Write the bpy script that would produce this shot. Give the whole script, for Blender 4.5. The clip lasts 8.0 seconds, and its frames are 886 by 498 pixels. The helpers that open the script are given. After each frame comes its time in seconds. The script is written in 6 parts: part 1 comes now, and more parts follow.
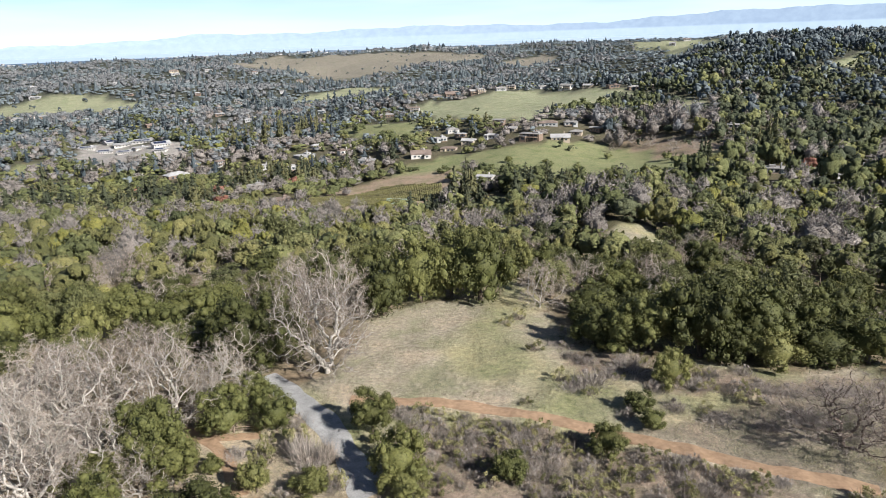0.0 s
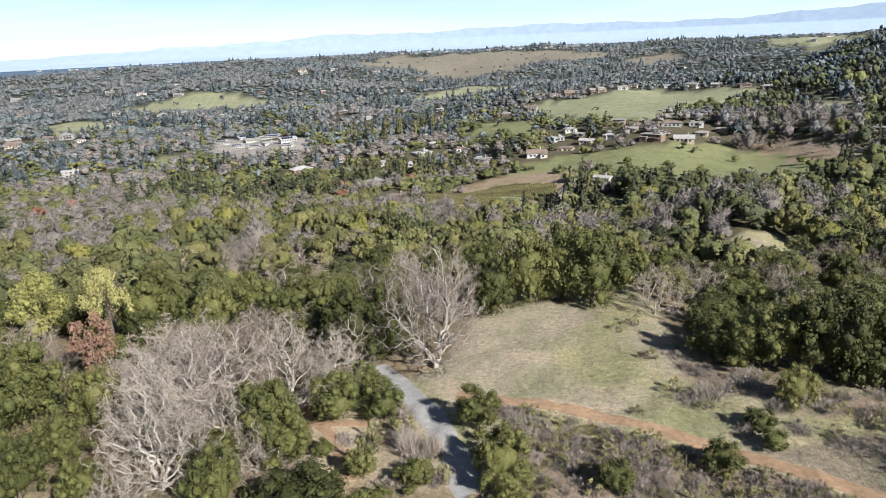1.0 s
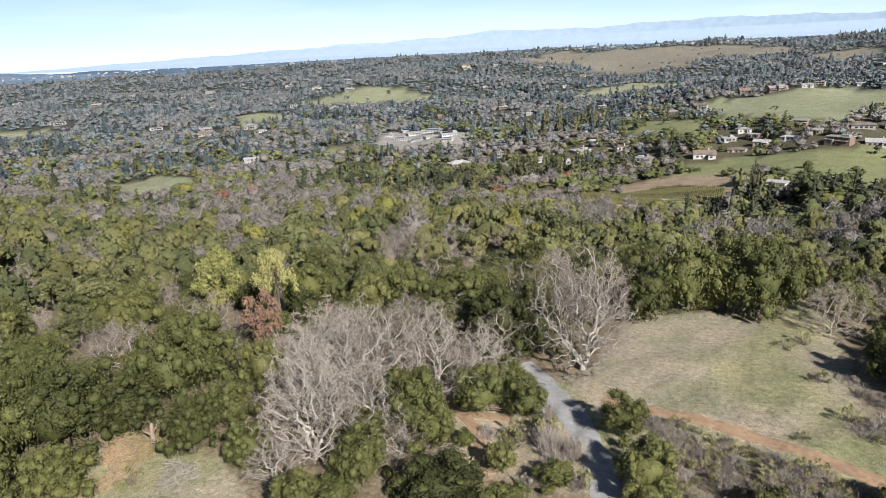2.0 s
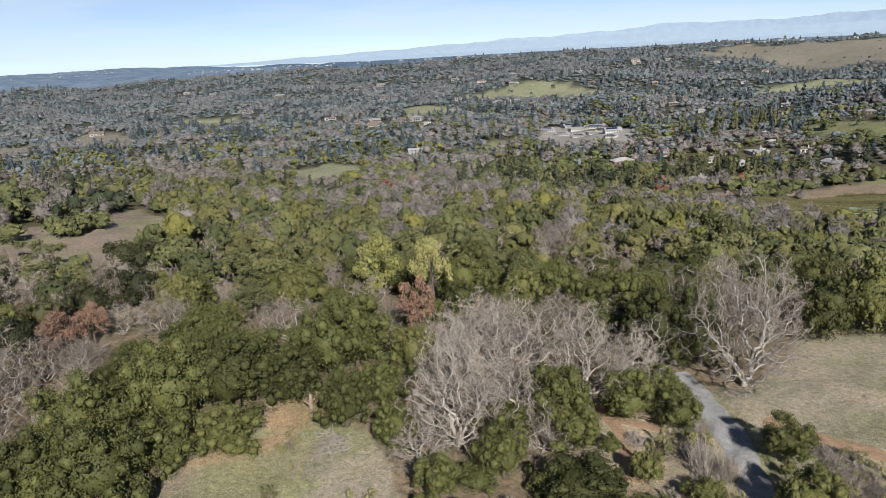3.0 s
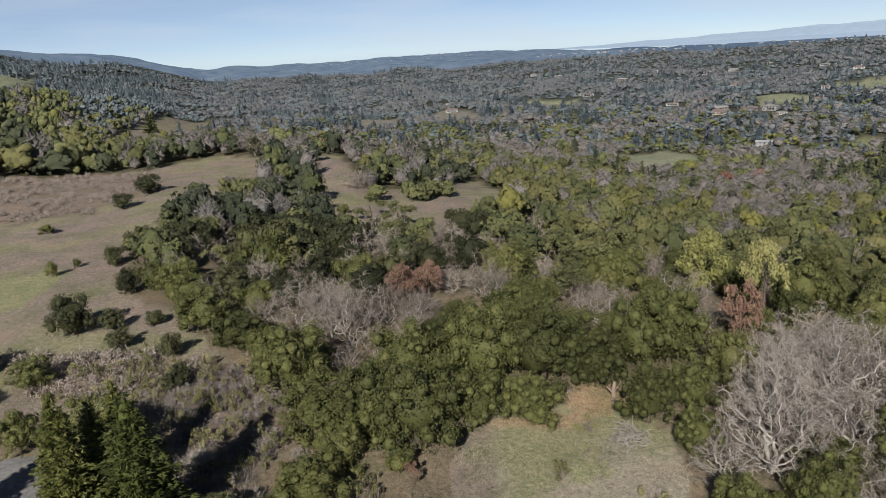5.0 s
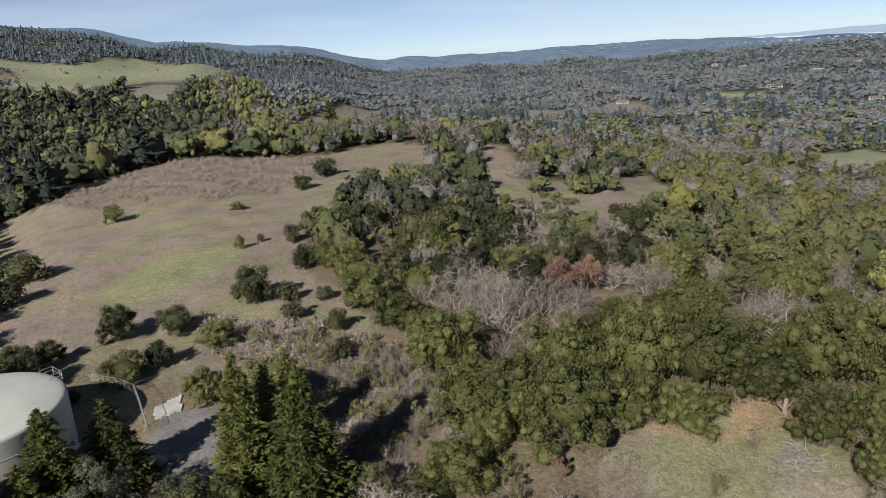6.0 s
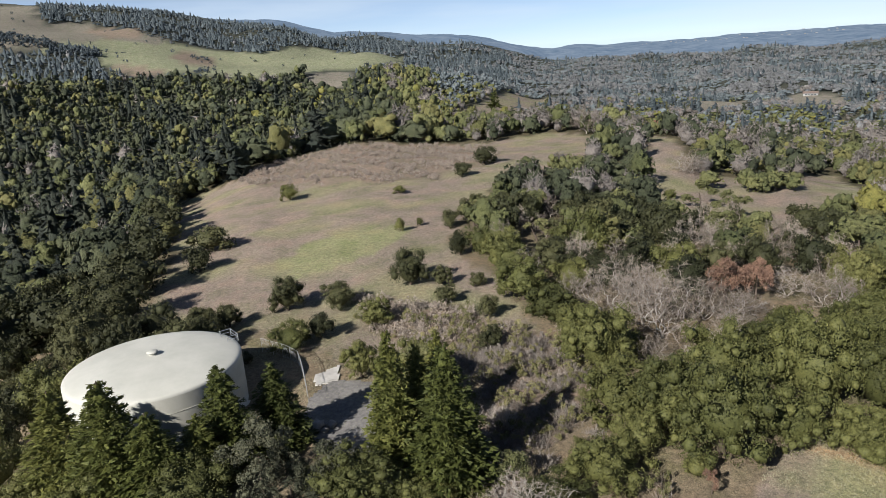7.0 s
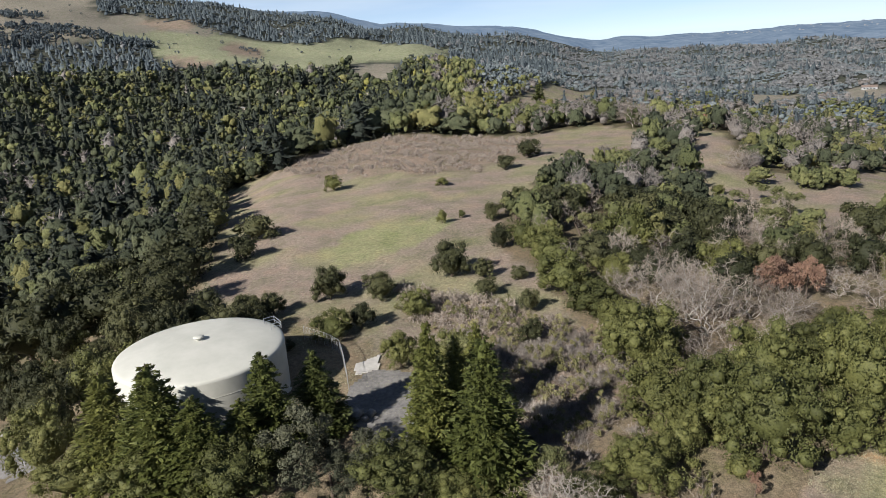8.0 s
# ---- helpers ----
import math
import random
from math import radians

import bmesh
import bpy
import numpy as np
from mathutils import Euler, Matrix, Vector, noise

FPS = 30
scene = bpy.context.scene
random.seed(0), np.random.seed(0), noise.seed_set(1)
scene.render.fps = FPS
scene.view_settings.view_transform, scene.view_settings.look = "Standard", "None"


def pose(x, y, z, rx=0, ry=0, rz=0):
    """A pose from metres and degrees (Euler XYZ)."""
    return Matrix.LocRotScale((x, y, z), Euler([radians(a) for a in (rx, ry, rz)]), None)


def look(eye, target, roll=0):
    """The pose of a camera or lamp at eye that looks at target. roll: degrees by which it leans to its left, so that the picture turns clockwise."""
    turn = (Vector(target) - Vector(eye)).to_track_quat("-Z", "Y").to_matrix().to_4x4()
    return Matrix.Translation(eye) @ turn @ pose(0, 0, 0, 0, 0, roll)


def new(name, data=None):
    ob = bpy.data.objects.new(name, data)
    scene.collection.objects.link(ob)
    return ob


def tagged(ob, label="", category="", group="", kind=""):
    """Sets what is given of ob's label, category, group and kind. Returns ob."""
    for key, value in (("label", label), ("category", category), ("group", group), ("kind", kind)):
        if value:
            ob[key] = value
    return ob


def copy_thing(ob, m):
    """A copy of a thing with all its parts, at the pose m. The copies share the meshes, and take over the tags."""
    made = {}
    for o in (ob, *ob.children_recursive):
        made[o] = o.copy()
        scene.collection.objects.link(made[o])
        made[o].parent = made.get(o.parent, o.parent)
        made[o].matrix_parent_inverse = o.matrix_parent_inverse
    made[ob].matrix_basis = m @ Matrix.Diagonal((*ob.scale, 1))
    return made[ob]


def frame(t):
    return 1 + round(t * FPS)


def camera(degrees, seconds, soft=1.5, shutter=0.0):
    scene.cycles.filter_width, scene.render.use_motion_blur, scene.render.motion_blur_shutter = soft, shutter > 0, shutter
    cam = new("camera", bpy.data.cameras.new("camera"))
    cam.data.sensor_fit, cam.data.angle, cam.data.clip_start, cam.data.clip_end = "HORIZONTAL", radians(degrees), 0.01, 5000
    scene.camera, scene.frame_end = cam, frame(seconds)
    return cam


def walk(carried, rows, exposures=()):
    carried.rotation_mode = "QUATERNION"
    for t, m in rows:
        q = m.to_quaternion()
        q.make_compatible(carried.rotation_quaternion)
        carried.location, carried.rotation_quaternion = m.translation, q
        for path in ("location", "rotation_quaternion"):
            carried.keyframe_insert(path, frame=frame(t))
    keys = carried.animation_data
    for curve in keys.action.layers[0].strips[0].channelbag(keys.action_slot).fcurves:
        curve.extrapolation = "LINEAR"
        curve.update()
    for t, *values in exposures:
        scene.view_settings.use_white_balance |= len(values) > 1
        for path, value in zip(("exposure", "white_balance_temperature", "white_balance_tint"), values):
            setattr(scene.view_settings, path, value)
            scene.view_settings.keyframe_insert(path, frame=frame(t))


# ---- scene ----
cam = camera(64.79, 8.0, soft=0.3)
walk(cam, [
    (0.0, pose(0, 0, 50, 73.000, 2.000, 0.000)),
    (0.5, pose(0, 0, 50, 73.101, 2.208, 2.944)),
    (1.0, pose(0, 0, 50, 73.263, 2.511, 9.431)),
    (1.5, pose(0, 0, 50, 73.415, 2.739, 15.929)),
    (3.0, pose(0, 0, 50, 73.776, 3.137, 35.411)),
    (3.5, pose(0, 0, 50, 73.889, 3.212, 42.083)),
    (4.0, pose(0, 0, 50, 73.962, 3.252, 48.831)),
    (4.5, pose(0, 0, 50, 74.002, 3.265, 55.599)),
    (6.0, pose(0, 0, 50, 74.122, 3.782, 75.826)),
    (6.5, pose(0, 0, 50, 74.113, 3.867, 82.546)),
    (7.0, pose(0, 0, 50, 74.131, 3.997, 88.940)),
    (7.5, pose(0, 0, 50, 74.004, 3.999, 92.531)),
    (8.0, pose(0, 0, 50, 73.746, 3.942, 92.511)),
], [(0.0, 1.18), (1.5, 1.12), (3.0, 0.70), (4.5, 0.39), (6.0, 0.50), (7.5, 0.78), (8.0, 0.78)])

# ---- light ----
SUN_TURN, SUN_HEIGHT = 130.0, 32.0   # compass turn from north towards the right, and height, in degrees
sun_to = Vector((math.sin(radians(SUN_TURN)) * math.cos(radians(SUN_HEIGHT)), math.cos(radians(SUN_TURN)) * math.cos(radians(SUN_HEIGHT)), math.sin(radians(SUN_HEIGHT))))
sun = new("sun", bpy.data.lights.new("sun", "SUN"))
sun.data.energy, sun.data.angle, sun.data.color = 5.0, radians(0.53), (1.0, 0.955, 0.90)
sun.matrix_world = look(sun_to * 300, (0, 0, 0))
world = bpy.data.worlds.new("world")
scene.world = world
world.use_nodes = True
sky = world.node_tree.nodes.new("ShaderNodeTexSky")
sky.sky_type, sky.sun_disc = "NISHITA", False
sky.sun_elevation, sky.sun_rotation = radians(SUN_HEIGHT), radians(SUN_TURN)
sky.altitude, sky.air_density, sky.dust_density, sky.ozone_density = 7000, 1.0, 0.0, 2.0
tint = world.node_tree.nodes.new("ShaderNodeMix")     # a cool winter sky
tint.data_type, tint.blend_type = "RGBA", "MULTIPLY"
tint.inputs[0].default_value, tint.inputs[7].default_value = 1.0, (1.0, 0.98, 0.97, 1)
world.node_tree.links.new(sky.outputs[0], tint.inputs[6])
thin = world.node_tree.nodes.new("ShaderNodeMix")     # thin high cloud evens it out
thin.data_type = "RGBA"
thin.inputs[7].default_value = (7.4, 8.5, 9.6, 1)
where, stretch, wisps, share = (world.node_tree.nodes.new("ShaderNode" + k) for k in ("TexCoord", "Mapping", "TexNoise", "MapRange"))
stretch.inputs["Scale"].default_value = (2.0, 2.0, 16.0)
wisps.inputs["Scale"].default_value, wisps.inputs["Detail"].default_value = 1.6, 5.0
share.inputs["From Min"].default_value, share.inputs["From Max"].default_value = 0.40, 0.68
share.inputs["To Min"].default_value, share.inputs["To Max"].default_value = 0.36, 0.72
world.node_tree.links.new(where.outputs["Generated"], stretch.inputs["Vector"])
world.node_tree.links.new(stretch.outputs[0], wisps.inputs["Vector"])
world.node_tree.links.new(wisps.outputs["Fac"], share.inputs["Value"])
rise, fade, both_ = (world.node_tree.nodes.new("ShaderNode" + k) for k in ("SeparateXYZ", "MapRange", "Math"))
fade.inputs["From Max"].default_value, fade.inputs["To Min"].default_value, fade.inputs["To Max"].default_value = 0.45, 1.0, 0.06
both_.operation = "MULTIPLY"
world.node_tree.links.new(where.outputs["Generated"], rise.inputs[0])
world.node_tree.links.new(rise.outputs["Z"], fade.inputs["Value"])
world.node_tree.links.new(share.outputs[0], both_.inputs[0])
world.node_tree.links.new(fade.outputs[0], both_.inputs[1])
world.node_tree.links.new(both_.outputs[0], thin.inputs[0])
world.node_tree.links.new(tint.outputs[2], thin.inputs[6])
world.node_tree.links.new(thin.outputs[2], world.node_tree.nodes["Background"].inputs[0])
world.node_tree.nodes["Background"].inputs[1].default_value = 0.063

# ---- materials ----
def shader(name, rough=0.8, metal=0.0, spec=0.3):
    m = bpy.data.materials.new(name)
    m.use_nodes = True
    n = m.node_tree.nodes
    b = n["Principled BSDF"]
    b.inputs["Roughness"].default_value, b.inputs["Metallic"].default_value = rough, metal
    b.inputs["Specular IOR Level"].default_value = spec
    return m, n, m.node_tree.links, b


def noise_node(n, l, scale, detail=3.0, rough=0.6):
    co = n.new("ShaderNodeNewGeometry")
    t = n.new("ShaderNodeTexNoise")
    t.inputs["Scale"].default_value, t.inputs["Detail"].default_value, t.inputs["Roughness"].default_value = scale, detail, rough
    l.new(co.outputs["Position"], t.inputs["Vector"])
    return t.outputs["Fac"]


def ramp(n, l, fac, *stops):
    r = n.new("ShaderNodeValToRGB")
    e = r.color_ramp.elements
    while len(e) < len(stops):
        e.new(0.5)
    for k, (p, c) in zip(e, stops):
        k.position, k.color = p, (*c, 1)
    l.new(fac, r.inputs[0])
    return r.outputs[0]


def blend(n, l, a, b, fac, mode="MIX"):
    x = n.new("ShaderNodeMix")
    x.data_type, x.blend_type = "RGBA", mode
    for sock, v in ((x.inputs[0], fac), (x.inputs[6], a), (x.inputs[7], b)):
        if isinstance(v, bpy.types.NodeSocket):
            l.new(v, sock)
        else:
            sock.default_value = v if not isinstance(v, tuple) else (*v, 1)
    return x.outputs[2]


def bump(n, l, b, height, strength, distance):
    k = n.new("ShaderNodeBump")
    k.inputs["Strength"].default_value, k.inputs["Distance"].default_value = strength, distance
    l.new(height, k.inputs["Height"])
    l.new(k.outputs[0], b.inputs["Normal"])


def plain(name, a, b_, scale, rough=0.8, metal=0.0, relief=0.3, deep=0.02, spec=0.3):
    """A surface that wavers between two colours at two scales, with fine relief."""
    m, n, l, b = shader(name, rough, metal, spec)
    f = noise_node(n, l, scale, 6, 0.65)
    big = noise_node(n, l, scale * 0.13, 3)
    c = ramp(n, l, f, (0.3, a), (0.7, b_))
    c = blend(n, l, c, ramp(n, l, big, (0.3, (0.78, 0.78, 0.78)), (0.7, (1.1, 1.1, 1.1))), 1.0, "MULTIPLY")
    l.new(c, b.inputs["Base Color"])
    bump(n, l, b, f, relief, deep)
    return m


def foliage(name, dark, mid, light, scale=0.5, rough=0.65, deep=0.10, grain=4.0, tone=False):
    """Leaves: each leaf and each tree takes its own tone."""
    m, n, l, b = shader(name, rough, 0, 0.25)
    g, o, k = n.new("ShaderNodeNewGeometry"), n.new("ShaderNodeObjectInfo"), n.new("ShaderNodeMath")
    k.operation = "MULTIPLY_ADD"
    l.new(g.outputs["Random Per Island"], k.inputs[0])
    k.inputs[1].default_value = 0.30
    h = n.new("ShaderNodeMath")
    h.operation = "MULTIPLY"
    if tone:      # woods in one mesh carry a tone for each tree
        q = n.new("ShaderNodeAttribute")
        q.attribute_name = "tone"
        l.new(q.outputs["Fac"], h.inputs[0])
    else:
        l.new(o.outputs["Random"], h.inputs[0])
    h.inputs[1].default_value = 0.70
    l.new(h.outputs[0], k.inputs[2])
    c = ramp(n, l, k.outputs[0], (0.05, dark), (0.5, mid), (0.95, light))
    f = noise_node(n, l, scale, 4)
    c = blend(n, l, c, ramp(n, l, f, (0.3, (0.84, 0.86, 0.86)), (0.7, (1.14, 1.11, 1.05))), 1.0, "MULTIPLY")
    # fine leaf grain; its dark end paints in shaded gaps between clumps
    fine = noise_node(n, l, grain, 3, 0.7)
    c = blend(n, l, c, ramp(n, l, fine, (0.34, (0.70, 0.72, 0.72)), (0.52, (1, 1, 1)), (0.70, (1.28, 1.26, 1.20))), 1.0, "MULTIPLY")
    l.new(c, b.inputs["Base Color"])
    if deep:
        bump(n, l, b, fine, 1.0, deep)
    if not tone:      # leaves let some light through
        thru, both = n.new("ShaderNodeBsdfTranslucent"), n.new("ShaderNodeMixShader")
        l.new(c, thru.inputs["Color"])
        both.inputs[0].default_value = 0.18
        l.new(b.outputs[0], both.inputs[1])
        l.new(thru.outputs[0], both.inputs[2])
        l.new(both.outputs[0], n["Material Output"].inputs["Surface"])
    return m


LEAF = {
    "oak": foliage("live_oak_leaves", (0.034, 0.038, 0.012), (0.086, 0.093, 0.031), (0.136, 0.137, 0.048)),
    "olive": foliage("olive_leaves", (0.060, 0.064, 0.021), (0.112, 0.116, 0.039), (0.162, 0.159, 0.060)),
    "grey_oak": foliage("grey_green_leaves", (0.046, 0.050, 0.032), (0.086, 0.090, 0.058), (0.134, 0.134, 0.089)),
    "yellow": foliage("yellow_green_leaves", (0.066, 0.072, 0.032), (0.126, 0.132, 0.058), (0.201, 0.196, 0.090)),
    "lime": foliage("lime_leaves", (0.229, 0.234, 0.080), (0.273, 0.262, 0.098), (0.373, 0.350, 0.156)),
    "red": foliage("rust_leaves", (0.184, 0.115, 0.085), (0.228, 0.138, 0.102), (0.308, 0.202, 0.158)),
    "conifer": foliage("conifer_needles", (0.036, 0.045, 0.012), (0.080, 0.093, 0.024), (0.150, 0.150, 0.042)),
    "sage": foliage("sage_leaves", (0.142, 0.125, 0.114), (0.245, 0.215, 0.198), (0.370, 0.331, 0.308)),
    "coyote": foliage("coyote_brush_leaves", (0.104, 0.104, 0.044), (0.194, 0.186, 0.081), (0.302, 0.281, 0.145)),
    # a very dark crown colour, in places standing in for shade
    "laurel": foliage("dark_shade_leaves", (0.022, 0.026, 0.012), (0.046, 0.049, 0.022), (0.090, 0.091, 0.041)),
    "pale": foliage("pale_dry_plumes", (0.28, 0.24, 0.21), (0.40, 0.35, 0.32), (0.52, 0.47, 0.43)),
}
WOODS = {
    "oak": foliage("far_oak_crowns", (0.055, 0.066, 0.029), (0.108, 0.119, 0.050), (0.184, 0.187, 0.080), 0.3, 0.85, 1.0, 2.2, True),
    "olive": foliage("far_olive_crowns", (0.078, 0.083, 0.032), (0.128, 0.126, 0.049), (0.185, 0.176, 0.072), 0.3, 0.85, 1.0, 2.2, True),
    "yellow": foliage("far_yellow_crowns", (0.095, 0.101, 0.028), (0.150, 0.150, 0.041), (0.213, 0.202, 0.061), 0.3, 0.85, 1.0, 2.2, True),
    "bare": foliage("far_bare_crowns", (0.153, 0.137, 0.130), (0.198, 0.179, 0.170), (0.260, 0.236, 0.226), 0.3, 0.85, 1.0, 2.2, True),
    "conifer": foliage("far_conifer_crowns", (0.024, 0.031, 0.026), (0.042, 0.051, 0.040), (0.078, 0.086, 0.058), 0.3, 0.85, 1.0, 2.2, True),
    "cedar": foliage("far_cedar_crowns", (0.028, 0.036, 0.023), (0.062, 0.071, 0.042), (0.147, 0.139, 0.064), 0.3, 0.85, 1.0, 2.2, True),
    "laurel": foliage("far_dark_shade_crowns", (0.033, 0.041, 0.025), (0.061, 0.072, 0.042), (0.103, 0.112, 0.061), 0.3, 0.85, 1.0, 2.2, True),
    "red": foliage("far_rust_crowns", (0.150, 0.070, 0.050), (0.220, 0.105, 0.078), (0.300, 0.150, 0.115), 0.3, 0.85, 1.0, 2.2, True),
}
# Bluer, greyer copies of the crowns: air haze painted into the leaf colour.
HAZED_WOODS = {
    "oak": foliage("hazed_evergreen_crowns", (0.083, 0.102, 0.117), (0.112, 0.135, 0.147), (0.151, 0.171, 0.184), 0.06, 0.85, 0.15, 0.5, True),
    "laurel": foliage("hazed_dark_crowns", (0.026, 0.037, 0.045), (0.052, 0.066, 0.077), (0.091, 0.111, 0.120), 0.06, 0.85, 0.15, 0.5, True),
    "bare": foliage("hazed_bare_crowns", (0.117, 0.124, 0.133), (0.143, 0.148, 0.159), (0.174, 0.177, 0.186), 0.06, 0.85, 0.15, 0.5, True),
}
TWIG = foliage("grey_twigs", (0.122, 0.100, 0.086), (0.236, 0.198, 0.172), (0.400, 0.345, 0.305))
TWIG_DARK = foliage("brown_twigs", (0.105, 0.088, 0.080), (0.190, 0.162, 0.150), (0.300, 0.262, 0.245))
BARK = plain("lichen_bark", (0.235, 0.216, 0.192), (0.45, 0.418, 0.376), 2.5, 0.9, 0, 0.8, 0.05)
BARK_DARK = plain("dark_bark", (0.06, 0.045, 0.035), (0.13, 0.10, 0.08), 3.0, 0.9, 0, 0.8, 0.05)
GRAVEL_M = plain("grey_gravel", (0.16, 0.16, 0.16), (0.34, 0.34, 0.335), 6.0, 0.95, 0, 0.7, 0.04)
DIRT_M = plain("ochre_dirt", (0.19, 0.122, 0.075), (0.33, 0.225, 0.145), 1.2, 0.95, 0, 0.6, 0.05)
ASPHALT = plain("worn_asphalt", (0.12, 0.115, 0.11), (0.24, 0.23, 0.22), 1.5, 0.9)
CONCRETE = plain("pale_concrete", (0.42, 0.40, 0.37), (0.60, 0.58, 0.54), 0.8, 0.85)
TANK_M = plain("cream_tank_paint", (0.40, 0.395, 0.345), (0.50, 0.495, 0.44), 0.35, 0.55, 0, 0.05, 0.01)
ROOF_TANK = plain("chalky_tank_roof", (0.47, 0.47, 0.42), (0.57, 0.565, 0.51), 0.22, 0.7, 0, 0.05, 0.01)
STEEL = plain("galvanised_steel", (0.42, 0.43, 0.44), (0.58, 0.59, 0.60), 4.0, 0.45, 0.8)
ROCK_M = plain("pale_rock", (0.24, 0.225, 0.20), (0.40, 0.38, 0.35), 1.6, 0.9, 0, 0.8, 0.06)
TIMBER = plain("weathered_timber", (0.16, 0.12, 0.09), (0.28, 0.22, 0.17), 5.0, 0.9)
WALL_M = [plain("house_wall_" + k, a, b, 0.8) for k, a, b in (("white", (0.38, 0.365, 0.34), (0.50, 0.48, 0.45)), ("tan", (0.30, 0.25, 0.19), (0.40, 0.34, 0.27)), ("brown", (0.14, 0.10, 0.075), (0.21, 0.155, 0.12)), ("grey", (0.25, 0.25, 0.25), (0.36, 0.36, 0.35)))]
ROOF_M = [plain("house_roof_" + k, a, b, 1.2) for k, a, b in (("grey", (0.17, 0.165, 0.16), (0.27, 0.26, 0.25)), ("brown", (0.13, 0.10, 0.085), (0.21, 0.165, 0.14)), ("pale", (0.24, 0.24, 0.24), (0.36, 0.355, 0.35)))]
GLASS, _n, _l, _b = shader("window_glass", 0.08, 0, 0.6)
_b.inputs["Base Color"].default_value = (0.03, 0.04, 0.05, 1)
SOLAR, _n, _l, _b = shader("solar_panel", 0.2, 0, 0.6)
_b.inputs["Base Color"].default_value = (0.02, 0.028, 0.06, 1)
TOWN_M = plain("far_town_walls", (0.20, 0.205, 0.21), (0.34, 0.34, 0.34), 0.05)
COURT_M = plain("court_green", (0.16, 0.24, 0.20), (0.22, 0.30, 0.25), 0.5)
VINE_M = foliage("vine_rows", (0.06, 0.055, 0.025), (0.10, 0.095, 0.04), (0.15, 0.14, 0.06))

# The ground: the cover that grows there comes with the mesh.
GROUND, n, l, b = shader("grassland", 0.95, 0, 0.1)
at_ = n.new("ShaderNodeAttribute")
at_.attribute_name = "cover"
f1, f2, f3 = noise_node(n, l, 0.09, 5, 0.7), noise_node(n, l, 1.3, 6, 0.7), noise_node(n, l, 6.0, 3, 0.7)
c = blend(n, l, at_.outputs["Color"], ramp(n, l, f2, (0.28, (0.55, 0.54, 0.52)), (0.5, (1.0, 1.0, 1.0)), (0.74, (1.5, 1.42, 1.35))), 1.0, "MULTIPLY")
c = blend(n, l, c, ramp(n, l, f1, (0.36, (0.78, 0.85, 0.72)), (0.5, (1, 1, 1)), (0.64, (1.16, 1.09, 1.06))), 1.0, "MULTIPLY")
c = blend(n, l, c, ramp(n, l, f3, (0.3, (0.48, 0.48, 0.48)), (0.7, (1.5, 1.48, 1.45))), 0.9, "MULTIPLY")
l.new(c, b.inputs["Base Color"])
bump(n, l, b, f2, 1.0, 0.25)

# The farthest land; its blue emission stands in for air haze.
DISTANCE, n, l, b = shader("blue_haze_distance", 1.0, 0, 0.0)
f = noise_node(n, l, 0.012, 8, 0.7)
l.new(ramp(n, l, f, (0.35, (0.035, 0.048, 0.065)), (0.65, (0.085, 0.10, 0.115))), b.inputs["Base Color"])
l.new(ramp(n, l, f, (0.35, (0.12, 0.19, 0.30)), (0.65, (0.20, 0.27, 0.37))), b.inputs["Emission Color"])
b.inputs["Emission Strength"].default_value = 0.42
# Haze over the mountains is put in as blue emission.
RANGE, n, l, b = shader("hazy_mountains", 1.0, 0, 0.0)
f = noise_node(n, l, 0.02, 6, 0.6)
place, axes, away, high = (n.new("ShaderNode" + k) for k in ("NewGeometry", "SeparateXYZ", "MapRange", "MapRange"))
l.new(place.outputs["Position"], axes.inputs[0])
l.new(axes.outputs["X"], away.inputs["Value"])      # haze painted paler towards the west
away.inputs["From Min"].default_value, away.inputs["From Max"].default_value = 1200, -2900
l.new(axes.outputs["Z"], high.inputs["Value"])      # pale bay and haze painted at the foot, ridges above
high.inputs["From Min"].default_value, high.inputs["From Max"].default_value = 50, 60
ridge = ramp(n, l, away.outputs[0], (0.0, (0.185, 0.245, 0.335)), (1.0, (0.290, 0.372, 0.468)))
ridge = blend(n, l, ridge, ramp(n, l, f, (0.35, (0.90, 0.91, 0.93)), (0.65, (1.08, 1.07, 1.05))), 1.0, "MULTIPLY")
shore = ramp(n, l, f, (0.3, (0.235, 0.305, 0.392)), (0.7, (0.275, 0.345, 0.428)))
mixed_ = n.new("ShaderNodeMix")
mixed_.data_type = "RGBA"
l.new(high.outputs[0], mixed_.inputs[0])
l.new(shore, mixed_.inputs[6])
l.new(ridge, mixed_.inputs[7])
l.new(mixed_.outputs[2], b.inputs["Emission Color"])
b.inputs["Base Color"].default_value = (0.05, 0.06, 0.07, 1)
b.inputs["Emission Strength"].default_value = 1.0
# Haze and sky light on the bay are put in as emission.
WATER, n, l, b = shader("bay_water_glow", 0.35, 0, 0.5)
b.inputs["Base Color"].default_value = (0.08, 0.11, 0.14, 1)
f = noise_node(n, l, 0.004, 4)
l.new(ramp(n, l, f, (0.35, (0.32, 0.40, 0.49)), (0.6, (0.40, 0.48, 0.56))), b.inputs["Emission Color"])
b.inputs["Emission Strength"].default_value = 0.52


# ---- the lie of the land ----
# Heights along bearings (degrees, leftwards from north) at these distances from the hilltop.
REACH = np.array([0, 60, 110, 160, 250, 400, 600, 900, 1300, 1900, 2700, 3600, 4700], float)
SECTIONS = []


def section(bearing, *heights):
    SECTIONS.append((bearing, np.array(heights, float)))


